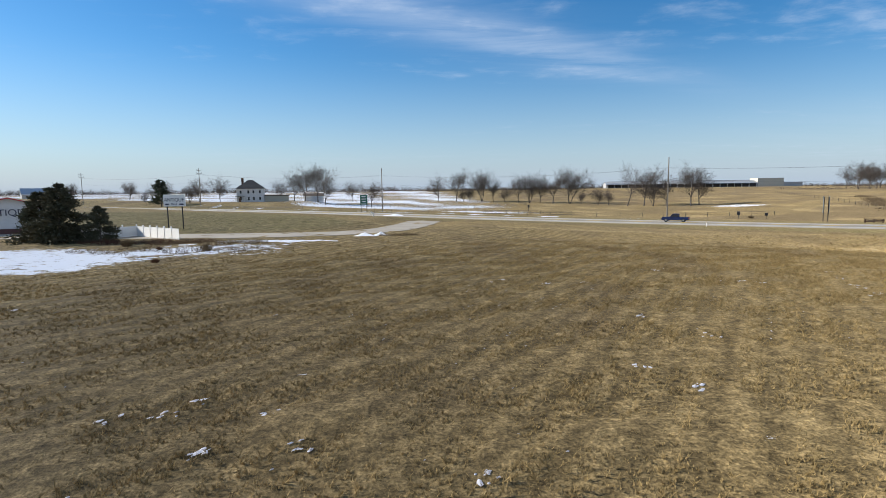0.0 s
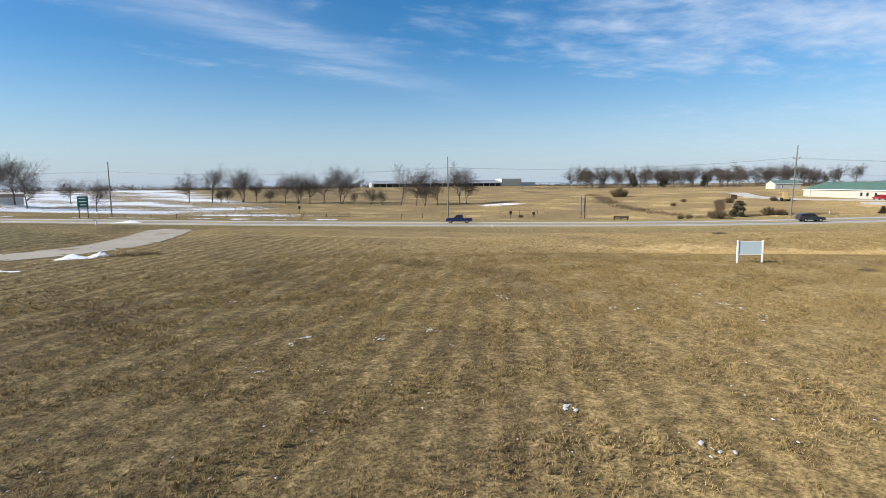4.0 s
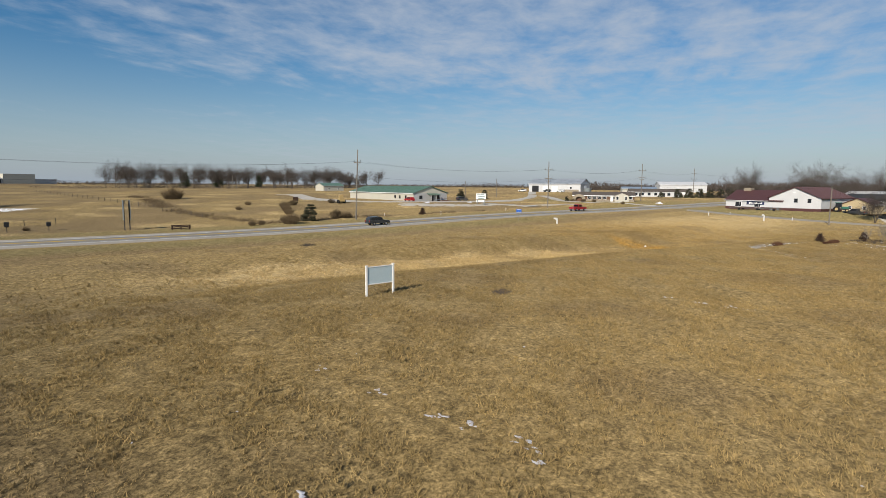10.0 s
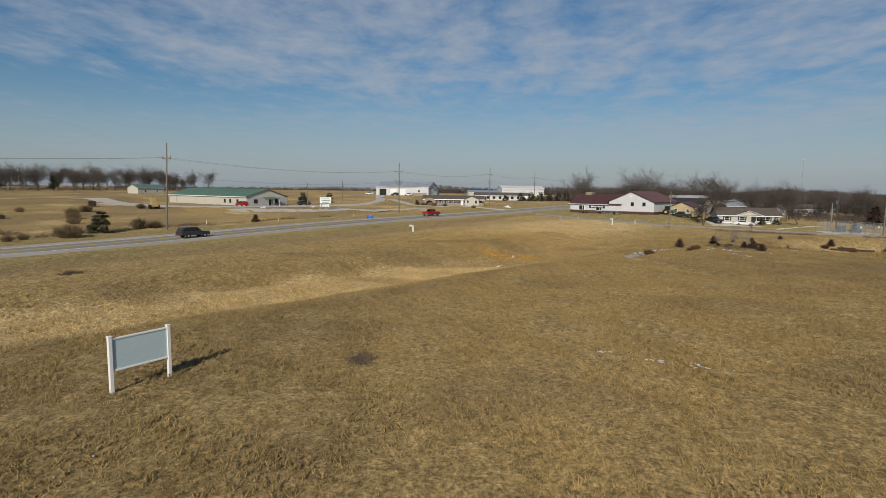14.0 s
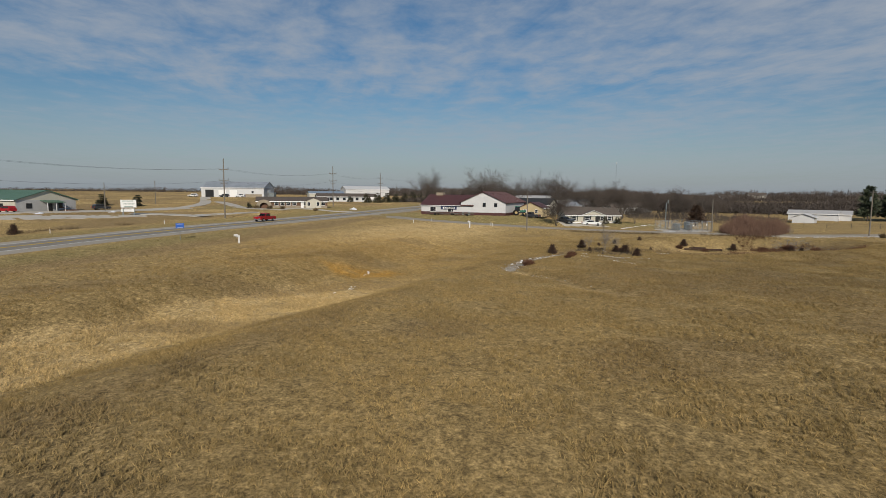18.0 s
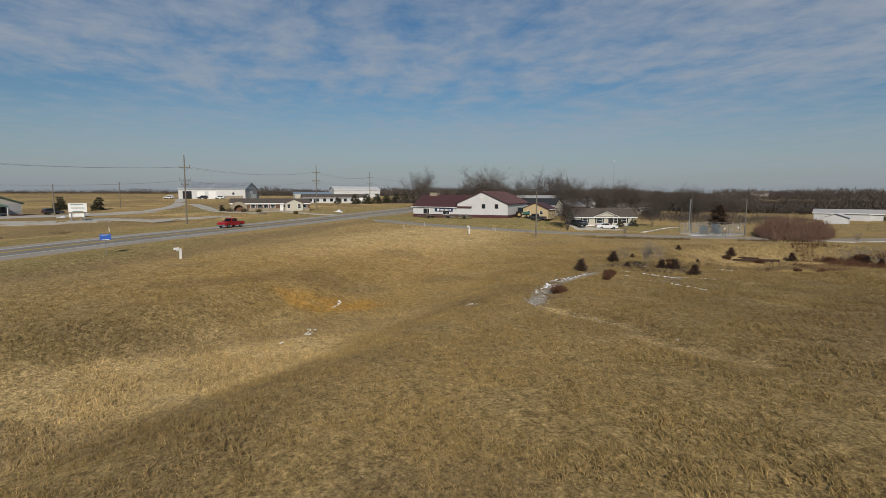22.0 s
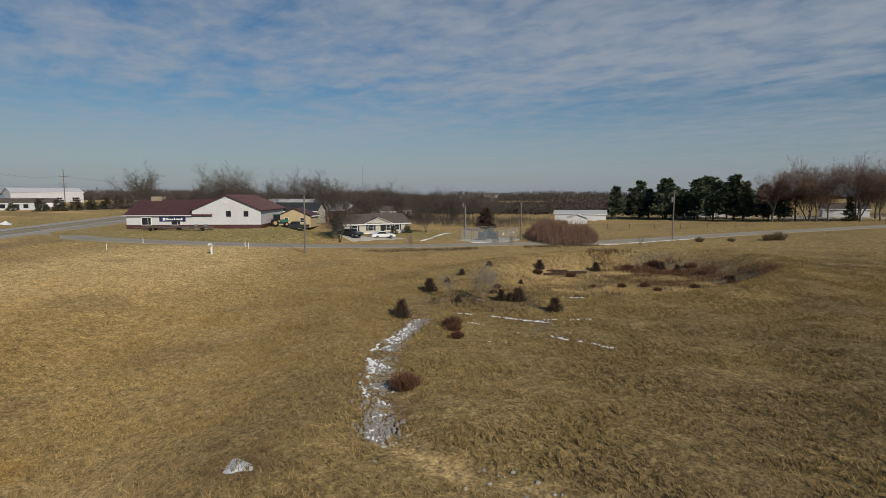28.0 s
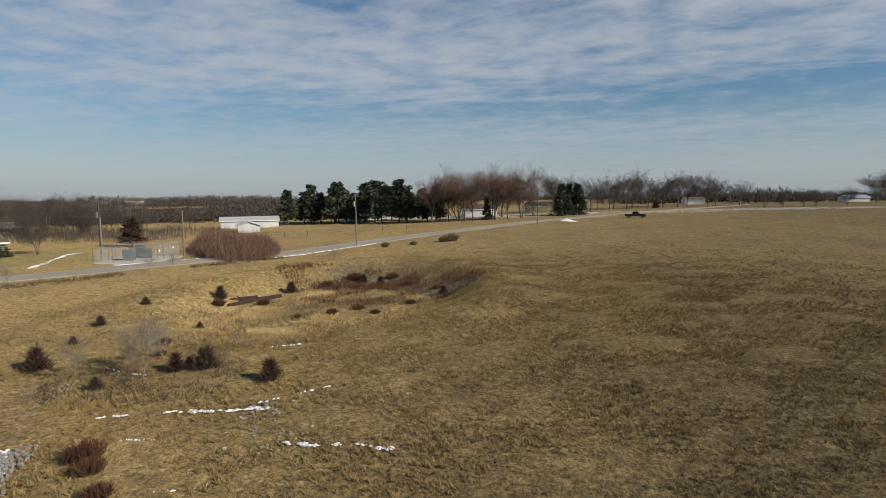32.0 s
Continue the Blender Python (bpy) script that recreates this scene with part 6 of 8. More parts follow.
finish_arch(ARCH)
for k in range(8):
    window(MOTEL, -12 + 3.4 * k, -4.5, 0.8, 1.3, 1.2, -1, M_BLACK)
for x in (-10, 2.6, 9.5):
    door(MOTEL, x, -4.5, mat=M_BLACK)
# the garage's inner shade is a black sheet on the closed wall
part("open_garage", one_box(-15.4, -12.9, -4.56, -4.503, 0, 2.2), M_BLACK, MOTEL, "black panel painted as the shaded inside of a garage bay")
part("front_gable", one_box(9.0, 15.4, -4.9, -4.6, 0, 2.6), M_TRIM, MOTEL)
for y in (-1.8, 1.8):
    end_window(YELLOW, 3.25, y, 0.9, 0.8, 0.9, 1)
door(YELLOW, 0.8, -3.25, 1.2, 2.0, mat=M_GREYSIDE)
for x in (-5, 0, 5):
    window(WHITE32, x, -3.5, 1.0, 1.0, 1.0, -1, M_BLACK)


def extra_house(x, y, dx, dy, length, width, eave, ridge, wall, roof, label, name="house", z=None, wins=3, side=-1):
    ob = simple_gabled(name, x, y, dx, dy, length, width, eave, ridge, wall, roof, label, "house" if name == "house" else "shed", z)
    for k in range(wins):
        window(ob, -length / 2 + length * (k + 0.6) / (wins + 0.2), side * width / 2, 0.9, 0.9, 1.1, side, M_TRIM)
    if wins:
        door(ob, -length / 2 + length * 0.12, side * width / 2, side=side, mat=M_GREYSIDE)
    return ob


extra_house(207, -46, -0.7, -0.7, 11, 9, 3.0, 4.9, M_CREAM, M_DARKSHINGLE, "cream house with a dark roof behind the shop")
extra_house(222, -52, -0.7, -0.7, 12, 9, 4.6, 6.6, M_WHITE, M_GREYSIDE, "white two-storey house behind bare trees")
extra_house(172.5, -119, 0.55, -0.83, 7, 5.6, 1.8, 2.8, M_WHITE, M_WHITE, "small white metal shed with its gable to the road", "shed", wins=0)
extra_house(183, -145.5, 0.83, 0.55, 8, 6, 2.2, 3.3, M_WHITE, M_GREYSIDE, "white low house with a grey roof in a yard")
extra_house(256, -110, 0.2, -1.0, 14, 8, 2.6, 4.2, M_WHITE, M_SHINGLE, "white house among bare trees of the town")
extra_house(268, -128, 0.2, -1.0, 12, 8, 2.6, 4.2, M_GREYSIDE, M_SHINGLE, "grey house among bare trees of the town")
extra_house(285, -92, 0.3, -0.95, 14, 8, 4.4, 6.4, M_WHITE, M_DARKSHINGLE, "white two-storey house in the town")
extra_house(300, -70, 0.3, -0.95, 16, 9, 2.8, 4.6, M_TAN, M_SHINGLE, "tan house among bare trees of the town")
extra_house(262, -88, 0.3, -0.95, 10, 7, 2.6, 4.0, M_MAROON, M_SILVER, "dark red shed among bare trees", "shed", wins=0)
extra_house(310, -120, 0.3, -0.95, 18, 9, 3.0, 4.8, M_WHITE, M_SILVER, "white building in the town", wins=4)
extra_house(420, -20, 0.1, -1.0, 30, 16, 5.0, 7.0, M_WHITE, M_WHITE, "large pale metal building in the distance", "shed", wins=0)
extra_house(372, 10, 0.1, -1.0, 20, 9, 3.0, 4.2, M_CREAM, M_BLUEROOF, "low building with a faded blue roof", "shed", wins=0)
extra_house(336, 203, 0.85, -0.5, 15, 10, 3.2, 5.0, M_CREAM, M_GREENROOF, "small cream building with a green roof", "shed", wins=2)
extra_house(120, -190, 0.9, 0.3, 12, 8, 2.6, 4.2, M_WHITE, M_SHINGLE, "white house among trees")
extra_house(160, -185, 0.9, 0.3, 14, 8, 2.6, 4.4, M_WHITE, M_SHINGLE, "white house behind a row of pines")
extra_house(98, -222, 0.9, 0.3, 12, 8, 2.6, 4.2, M_TAN, M_SHINGLE, "tan house among bare trees")
extra_house(20, -300, 0.9, 0.1, 10, 7, 2.4, 3.8, M_WHITE, M_SHINGLE, "small white house beyond the field")
extra_house(-70, -330, 0.9, 0.1, 12, 8, 2.4, 3.8, M_WHITE, M_SILVER, "white shed beyond the field", "shed", wins=0)
extra_house(440, -380, 0.6, 0.8, 14, 9, 4.5, 7.0, M_CREAM, M_SHINGLE, "pale house on the far rise")
extra_house(460, -366, 0.6, 0.8, 12, 9, 3.0, 4.6, M_WHITE, M_SHINGLE, "pale house on the far rise")
extra_house(-44, 268, 0.97, 0.2, 9, 6, 2.4, 3.6, M_WHITE, M_SHINGLE, "small white garage near the farmhouse", "garage", wins=0)
extra_house(-244, 382, 0.8, 0.6, 18, 12, 3.0, 6.8, M_GREYSIDE, M_BLUEROOF, "grey barn on a snowy field", "barn", wins=0)


def finish_farm(ob):
    bm = bmesh.new()
    lo = [bm.verts.new((sx * 6.6, sy * 6.1, 6.05)) for sx, sy in ((-1, -1), (1, -1), (1, 1), (-1, 1))]
    top = [bm.verts.new((sx * 1.0, 0, 10.2)) for sx in (-1, 1)]
    bm.faces.new((lo[0], lo[1], top[1], top[0]))
    bm.faces.new((lo[1], lo[2], top[1]))
    bm.faces.new((lo[2], lo[3], top[0], top[1]))
    bm.faces.new((lo[3], lo[0], top[0]))
    bm.faces.new(lo[::-1])
    part("hip_roof", bm, M_DARKSHINGLE, ob, "dark hipped roof")
    part("chimney", one_box(-4.2, -3.2, 1.5, 2.5, 6.0, 11.2, bevel=0.03), M_BRICK, ob)
    for z in (0.9, 3.9):
        for x in (-4.2, -0.8, 1.4, 4.2):
            window(ob, x, -5.5, z, 0.9, 1.4, -1)
    part("porch_roof", one_box(-6.4, -2.4, -8.2, -5.5, 2.6, 2.8), M_DARKSHINGLE, ob)
    for x in (-6.2, -2.6):
        part("porch_post", one_box(x - 0.1, x + 0.1, -8.1, -7.9, -0.2, 2.6), M_TRIM, ob)
    part("rear_wing", one_box(6.1, 17, -2, 3.5, -0.3, 2.6, bevel=0.02), M_CREAM, ob)
    part("wing_roof", one_box(6.0, 17.4, -2.5, 4.0, 2.6, 3.0, bevel=0.02), M_SHINGLE, ob)
    door(ob, -4.6, -5.5, mat=M_BRICK)


finish_farm(FARM)


def finish_sheds(ob):
    part("white_hall", one_box(80.5, 107, -10, 10, -0.3, 9.2, bevel=0.03), M_CREAM, ob, "cream end hall")
    for k in range(21):
        # bays are black panels on a solid wall, their shade put in as colour
        part("open_bay", one_box(-78 + k * 7.5, -71.2 + k * 7.5, -10.06, -10.01, 0.1, 3.9), M_BLACK, ob, "black panel painted as the shaded inside of a bay")
        part("bay_post", one_box(-78.5 + k * 7.5, -78.1 + k * 7.5, -10.4, -10.0, -0.3, 4.3), M_TRIM, ob)
    part("lean_to_roof", one_box(-80.4, -36, -16, -10.1, 3.7, 4.0, bevel=0.02), M_SILVER, ob, "bright metal lean-to roof")
    part("lean_to_roof", one_box(22, 70, -15, -10.1, 3.6, 3.9, bevel=0.02), M_BLUEROOF, ob, "bluish metal lean-to roof")
    part("ridge_vent", one_box(-76, 76, -0.9, 0.9, 6.9, 7.5, bevel=0.05), M_GREYSIDE, ob)
    part("low_annexe", one_box(108, 128, -6, 8, -0.3, 4.6, bevel=0.03), M_GREYSIDE, ob)


finish_sheds(SHEDS)


# ---- the antique shop, its sign, fence and snow bank ----
def lettering(text, size, mat, parent, m, label=""):
    cu = bpy.data.curves.new("lettering", "FONT")
    cu.body, cu.size, cu.extrude, cu.align_x, cu.align_y = text, size, 0.015, "CENTER", "CENTER"
    tmp = bpy.data.objects.new("lettering_curve", cu)
    me = bpy.data.meshes.new_from_object(tmp)
    bpy.data.objects.remove(tmp)
    me.materials.clear()
    me.materials.append(mat)
    ob = new("lettering", me)
    ob.parent = parent
    ob.matrix_local = m
    if label:
        ob["label"] = label
    return ob


def antique_shop():
    ob = simple_gabled("antique_shop", -73.9, 106.2, -0.57, 0.82, 26, 11.5, 4.4, 5.95, M_WHITE, M_MAROON, "white metal shop with red trim and large dark letters", "shop", z=0.95)
    bm = bmesh.new()
    box(bm, -13.05, 13.05, -5.81, -5.755, -0.3, 0.9)
    box(bm, -13.06, -13.005, -5.75, 5.75, -0.3, 0.9)
    part("base_band", bm, M_MAROON, ob)
    lettering("ANTIQUES", 1.55, M_INK, ob, pose(-13.06, 0, 3.55, 90, 0, -90), "large dark blue letters")
    bm = bmesh.new()
    for sy in (-1, 1):
        tube(bm, (-13.45, sy * 6.2, 4.32), (-13.45, 0, 6.05), 0.12, n=4)
    part("barge_board", bm, M_RED, ob)
    return ob


antique_shop()


def antique_sign():
    x0, y0, x1, y1 = -43.4, 100.7, -39.6, 100.1
    ln = math.hypot(x1 - x0, y1 - y0)
    z = ground_z((x0 + x1) / 2, (y0 + y1) / 2)
    ob = root("antique_sign", facing((x0 + x1) / 2, (y0 + y1) / 2, x1 - x0, y1 - y0, z), "white roadside shop sign on two dark steel posts", "sign")
    for sx in (-1, 1):
        bm = bmesh.new()
        tube(bm, (sx * 1.4, 0, -0.4), (sx * 1.4, 0, 5.0), 0.11, n=8)
        part("post", bm, M_BLACK, ob)
    p = part("panel", one_box(-ln / 2 - 0.1, ln / 2 + 0.1, -0.12, 0.12, 4.0, 6.1, bevel=0.03), M_TRIM, ob, "white panel with dark letters")
    lettering("ANTIQUE", 0.86, M_INK, p, pose(0, -0.135, 5.15, 90))
    lettering("MALL", 0.5, M_INK, p, pose(0, -0.135, 4.4, 90))
    for sx in (-1, 1):
        part("arrow_bar", one_box(sx * 1.35 - 0.4, sx * 1.35 + 0.4, -0.15, -0.121, 4.25, 4.5), M_INK, p)
    return ob


antique_sign()


def vinyl_fence(pts, label):
    ob = root("vinyl_fence", pose(pts[0][0], pts[0][1], 0), label, "fence")
    inv = ob.matrix_world.inverted()
    for (ax, ay), (bx, by) in zip(pts, pts[1:]):
        n = max(1, round(math.hypot(bx - ax, by - ay) / 1.83))
        for k in range(n):
            p, q = Vector((ax + (bx - ax) * k / n, ay + (by - ay) * k / n, 0)), Vector((ax + (bx - ax) * (k + 1) / n, ay + (by - ay) * (k + 1) / n, 0))
            p.z, q.z = ground_z(p.x, p.y), ground_z(q.x, q.y)
            m = inv @ facing(p.x, p.y, q.x - p.x, q.y - p.y, p.z)
            w = (q - p).length
            bm = bmesh.new()
            box(bm, -0.07, 0.07, -0.07, 0.07, -0.3, 1.75, m)
            post = part("fence_post", bm, M_POST, ob)
            bm = bmesh.new()
            box(bm, -0.09, 0.09, -0.09, 0.09, 1.75, 1.88, m)
            part("post_cap", bm, M_POST, post)
            bm = bmesh.new()
            box(bm, 0.07, w - 0.07, -0.025, 0.025, 0.05, 1.55, m)
            box(bm, 0.07, w - 0.07, -0.04, 0.04, 1.5, 1.62, m)
            part("fence_panel", bm, M_POST, ob)
    return ob


vinyl_fence([(-52, 79.5), (-46.1, 82.6), (-42.0, 87.0), (-32.8, 79.9)], "white vinyl panel fence round a yard")


def heap(name, cx, cy, rx, ry, h, mat, label, category, seed):
    rnd = random.Random(seed)
    verts, faces, n = [], [], 18
    for ring in range(5):
        f = ring / 4
        for k in range(n):
            a = 6.28319 * k / n
            r = f * (1 + 0.22 * math.sin(3 * a + seed) + rnd.uniform(-0.1, 0.1))
            x, y = cx + rx * r * math.cos(a), cy + ry * r * math.sin(a)
            verts.append((x, y, ground_z(x, y) + h * (1 - f) ** 1.2 * rnd.uniform(0.75, 1.2) - 0.08 * f))
    for ring in range(4):
        for k in range(n):
            o = ring * n
            faces.append((o + k, o + n + k, o + n + (k + 1) % n, o + (k + 1) % n))
    return tagged(new(name, plain_mesh(name, verts, faces, mat, True)), label, category)


for k, (x, y, rx, ry, h) in enumerate(((-6.6, 83.5, 1.9, 1.2, 0.5), (-4.2, 85.0, 1.4, 0.9, 0.5), (-3, 157, 4, 1.2, 0.5), (88.5, -137, 2.6, 1.1, 0.7), (203, 92, 3.0, 0.8, 0.35), (215, 79, 3.4, 1.0, 0.35), (229, 78, 3.0, 0.9, 0.3), (236, 10, 3.0, 1.4, 0.7))):
    heap("snow_pile", x, y, rx, ry, h, M_SNOW, "heap of old grey-white snow", "snow", 3 + k)
for k, (x, y) in enumerate(((-30, 67), (-24, 65.5), (-36, 71.5), (-25.5, 55.5))):
    plant("bush", (BRUSH[k % 2] if k % 3 else RUST[0],), x, y, 0.55 + 0.1 * (k % 3), 50 * k, "dead brown garden brush beside snow", "bush", "garden brush")
weeds(-1.5, 83.5, 3.2, 1.4, 0.5, 260, M_BRUSH, "dead grass stems at the end of a snow heap", 36)
weeds(-35, 75, 9, 2.6, 0.8, 900, M_RUSTBRUSH, "strip of dead rust-brown brush along a fence", 37)
weeds(-27, 74, 8, 3.0, 0.7, 900, M_BRUSH, "strip of dead brush beside the access road", 38)


# ---- signs, markers and posts ----
def post_sign(name, x, y, dx, dy, w, h, z0, mat, label, posts=2, post_mat=None, post_w=0.06, bars=0, bar_mat=None, category="sign", gap=0.8):
    ob = root(name, facing(x, y, dx, dy), label, category)
    for k in range(posts):
        px = 0 if posts == 1 else (k * 2 - 1) * w * gap / 2
        part("post", one_box(px - post_w, px + post_w, 0.035, 0.035 + post_w * 2, -0.4, z0 + h * 0.98), post_mat or M_STEEL, ob)
    p = part("panel", one_box(-w / 2, w / 2, -0.03, 0.03, z0, z0 + h, bevel=0.008), mat, ob)
    for k in range(bars):
        zz = z0 + h * (0.85 - 0.75 * k / max(bars - 1, 1)) - h * 0.05
        part("text_bar", one_box(-w * (0.38 - 0.05 * (k % 3)), w * (0.36 - 0.07 * ((k + 1) % 2)), -0.045, -0.031, zz, zz + h * 0.08), bar_mat or M_TRIM, p)
    return ob


post_sign("road_sign", -13.6, 181, 0.99, -0.1, 2.4, 3.3, 2.3, M_GREENSIGN, "large green highway guide sign on two wooden posts", 2, M_POLE, 0.1, 4)
post_sign("information_sign", 134.9, 48.7, 0.29, -0.957, 1.15, 0.75, 1.75, M_BLUESIGN, "small blue roadside sign on a thin post", 1, M_STEEL, 0.035, 2)
post_sign("business_sign", 204.4, 72.6, 0.25, -0.97, 3.6, 2.0, 2.1, M_TRIM, "white business sign with green lettering on posts", 2, M_STEEL, 0.09, 3, M_GREENSIGN, gap=0.7)
post_sign("sale_board", 204.6, 72.9, 0.25, -0.97, 3.0, 0.9, 0.9, M_TRIM, "white letter board below a business sign", 2, M_STEEL, 0.05, 2, M_INK)


def big_edge_sign():
    ob = root("highway_sign", facing(95, 116, 0.574, 0.819), "pair of tall highway signs seen edge-on on grey posts", "sign")
    for k in (-1, 1):
        p = part("steel_post", one_box(-0.09, 0.09, k * 0.43 - 0.09, k * 0.43 + 0.09, -0.6, 5.5), M_DARKPOLE, ob, "dark steel post")
        part("panel", one_box(-0.75, 0.75, k * 0.43 + k * 0.095, k * 0.43 + k * 0.13, 1.9, 5.6, bevel=0.005), M_STEEL, p, "grey back of a sign panel")
    return ob


big_edge_sign()


def mailbox(x, y, dx, dy, label, h=1.15):
    ob = root("mailbox", facing(x, y, dx, dy), label, "mailbox")
    part("post", one_box(-0.11, 0.11, -0.11, 0.11, -0.4, h, bevel=0.012), M_POST, ob)
    part("arm", one_box(-0.5, 0.11, -0.06, 0.06, h - 0.28, h - 0.14), M_POST, ob)
    bm = bmesh.new()
    outline = [(-0.14, 0)] + [(-0.14 * math.cos(math.pi * k / 8), 0.14 + 0.14 * math.sin(math.pi * k / 8)) for k in range(9)] + [(0.14, 0)]
    a = [bm.verts.new((-0.75, py, h - 0.13 + pz)) for py, pz in outline]
    b = [bm.verts.new((-0.2, py, h - 0.13 + pz)) for py, pz in outline]
    bm.faces.new(a)
    bm.faces.new(b[::-1])
    for k in range(len(a)):
        bm.faces.new((a[k], b[k], b[(k + 1) % len(a)], a[(k + 1) % len(a)]))
    bmesh.ops.recalc_face_normals(bm, faces=bm.faces[:])
    part("box", bm, M_POST, ob)
    part("flag", one_box(-0.35, -0.32, 0.14, 0.16, h - 0.05, h + 0.22), M_RED, ob)
    return ob


mailbox(131.8, 40.1, 0.57, -0.82, "white wooden mailbox post in dry grass", 1.25)
mailbox(155.0, -4.8, 0.7, -0.7, "white mailbox on a wooden post by the side road", 1.4)
mailbox(-8.9, 150.0, 0.9, 0.2, "pale mailbox at the access road", 1.2)


def marker(x, y, mat, label, h=1.0, r=0.05):
    bm = bmesh.new()
    tube(bm, (0, 0, -0.3), (0, 0, h), r, n=8)
    ob = root("marker_post", pose(x, y, ground_z(x, y)), label, "post", "marker posts")
    p = part("stake", bm, mat, ob)
    bm = bmesh.new()
    tube(bm, (0, 0, h - 0.22), (0, 0, h + 0.02), r * 1.25, n=8)
    part("cap", bm, M_YELLOW, p)
    return ob


for x, y in ((144.7, 84.9), (152.5, 72.0), (172, 58), (60, 104), (166, 5), (176, -2), (163.5, -13), (160, -12)):
    marker(x, y, M_POST, "white marker post with a yellow cap")
for x, y, s in ((84, 131, 1.0), (90, 129, 0.8), (47.8, 206.7, 1.2)):
    ob = root("post_box", facing(x, y, 0.8, -0.5), "small dark box on a short post", "post")
    part("post", one_box(-0.06, 0.06, -0.06, 0.06, -0.3, 1.0 * s), M_DARKPOLE, ob)
    part("box", one_box(-0.35, 0.35, -0.25, 0.25, 1.0 * s, 1.9 * s, bevel=0.03), M_BLACK, ob)


def strand(pts, r):
    """One unbroken square strand through points."""
    bm, last = bmesh.new(), None
    side = Vector((-(pts[-1] - pts[0]).y, (pts[-1] - pts[0]).x, 0)).normalized() * r
    for c in pts:
        ring = [bm.verts.new(c + o) for o in (side, Vector((0, 0, r)), -side, Vector((0, 0, -r)))]
        if last:
            for j in range(4):
                bm.faces.new((last[j], last[(j + 1) % 4], ring[(j + 1) % 4], ring[j]))
        last = ring
    return bm


def rail_fence(pts, label, gap=3.0, wires=2, h=1.25, mat=None):
    ob = root("field_fence", pose(pts[0][0], pts[0][1], 0), label, "fence")
    o = Vector((pts[0][0], pts[0][1], 0))
    for (ax, ay), (bx, by) in zip(pts, pts[1:]):
        n = max(1, round(math.hypot(bx - ax, by - ay) / gap))
        q = [Vector((ax + (bx - ax) * k / n, ay + (by - ay) * k / n, ground_z(ax + (bx - ax) * k / n, ay + (by - ay) * k / n))) - o for k in range(n + 1)]
        for k in range(n + 1):
            bm = bmesh.new()
            tube(bm, q[k] - Vector((0, 0, 0.4)), q[k] + Vector((0.03 * math.sin(k * 7), 0, h)), 0.07, 0.06, 6)
            part("fence_post", bm, mat or M_DARKPOLE, ob)
        for w in range(wires):
            part("wire" if wires < 3 else "rail", strand([p + Vector((0, 0, h * (0.9 - 0.42 * w))) for p in q], 0.012 if wires < 3 else 0.05), mat or M_WIRE, ob)
    return ob


rail_fence([(-10, 176), (30, 160), (60, 147), (100, 140)], "weathered post and wire fence beside the highway", 6)
rail_fence([(26, 178), (40, 171), (52, 166)], "dark wooden rail gate and fence in snow", 3.5, 3)
rail_fence([(215, 300), (180, 235), (150, 175), (122, 122)], "post and wire fence across a pasture", 7)
rail_fence([(-30, 240), (30, 232), (60, 262)], "pale rail fence across a snowy field", 6, 3, 1.3, M_POLE)
rail_fence([(170, -100), (150, -108), (128, -118)], "post and wire fence along the side road", 6)
rail_fence([(-85, 222), (-62, 216), (-38, 205)], "pale rail fence before the farmhouse", 4, 3, 1.2, M_POLE)


# ---- smaller poles, wires and the fenced electrical station ----
def small_pole(x, y, h, mat, label, arm=0.0, can=False, lean=0.0, group="service poles"):
    ob = root("service_pole", pose(x, y, ground_z(x, y), 0, lean, 0), label, "utility pole", group)
    bm = bmesh.new()
    tube(bm, (0, 0, -0.5), (0, 0, h), 0.15, 0.10, 8)
    part("pole", bm, mat, ob)
    if arm:
        part("cross_arm", one_box(-arm / 2, arm / 2, -0.06, 0.06, h - 0.5, h - 0.36), mat, ob)
    if can:
        bm = bmesh.new()
        tube(bm, (0.32, 0, h - 2.3), (0.32, 0, h - 1.3), 0.24, n=10)
        part("transformer", bm, M_STEEL, ob, "grey can transformer")
    return ob


small_pole(151.1, -16.4, 8.2, M_POLE, "brown wooden service pole beside the side road")
small_pole(149.8, -63.5, 7.6, M_POLE, "pale wooden service pole beside the side road")
small_pole(128.3, -84.0, 9.6, M_POLE, "wooden service pole with a transformer", 1.2, True)
small_pole(162.9, -61.0, 6.6, M_STEEL, "grey pole in the fenced station")
small_pole(168.0, -66.0, 8.6, M_DARKPOLE, "dark service pole behind the fenced station", 0, True)
small_pole(96, -127, 9, M_POLE, "wooden service pole on the slope", 1.0)
small_pole(218.3, 81.9, 8, M_POLE, "pale wooden service pole at the gravel yard")
small_pole(262, 78, 8.5, M_POLE, "wooden service pole in the field", 3.0)
small_pole(330, 270, 9, M_POLE, "service pole before the grove")
small_pole(300, 250, 9, M_POLE, "service pole before the grove")
small_pole(205, -66, 7.5, M_POLE, "service pole among town trees", 1.5)
small_pole(185, -92, 8.0, M_DARKPOLE, "service pole in the hollow")


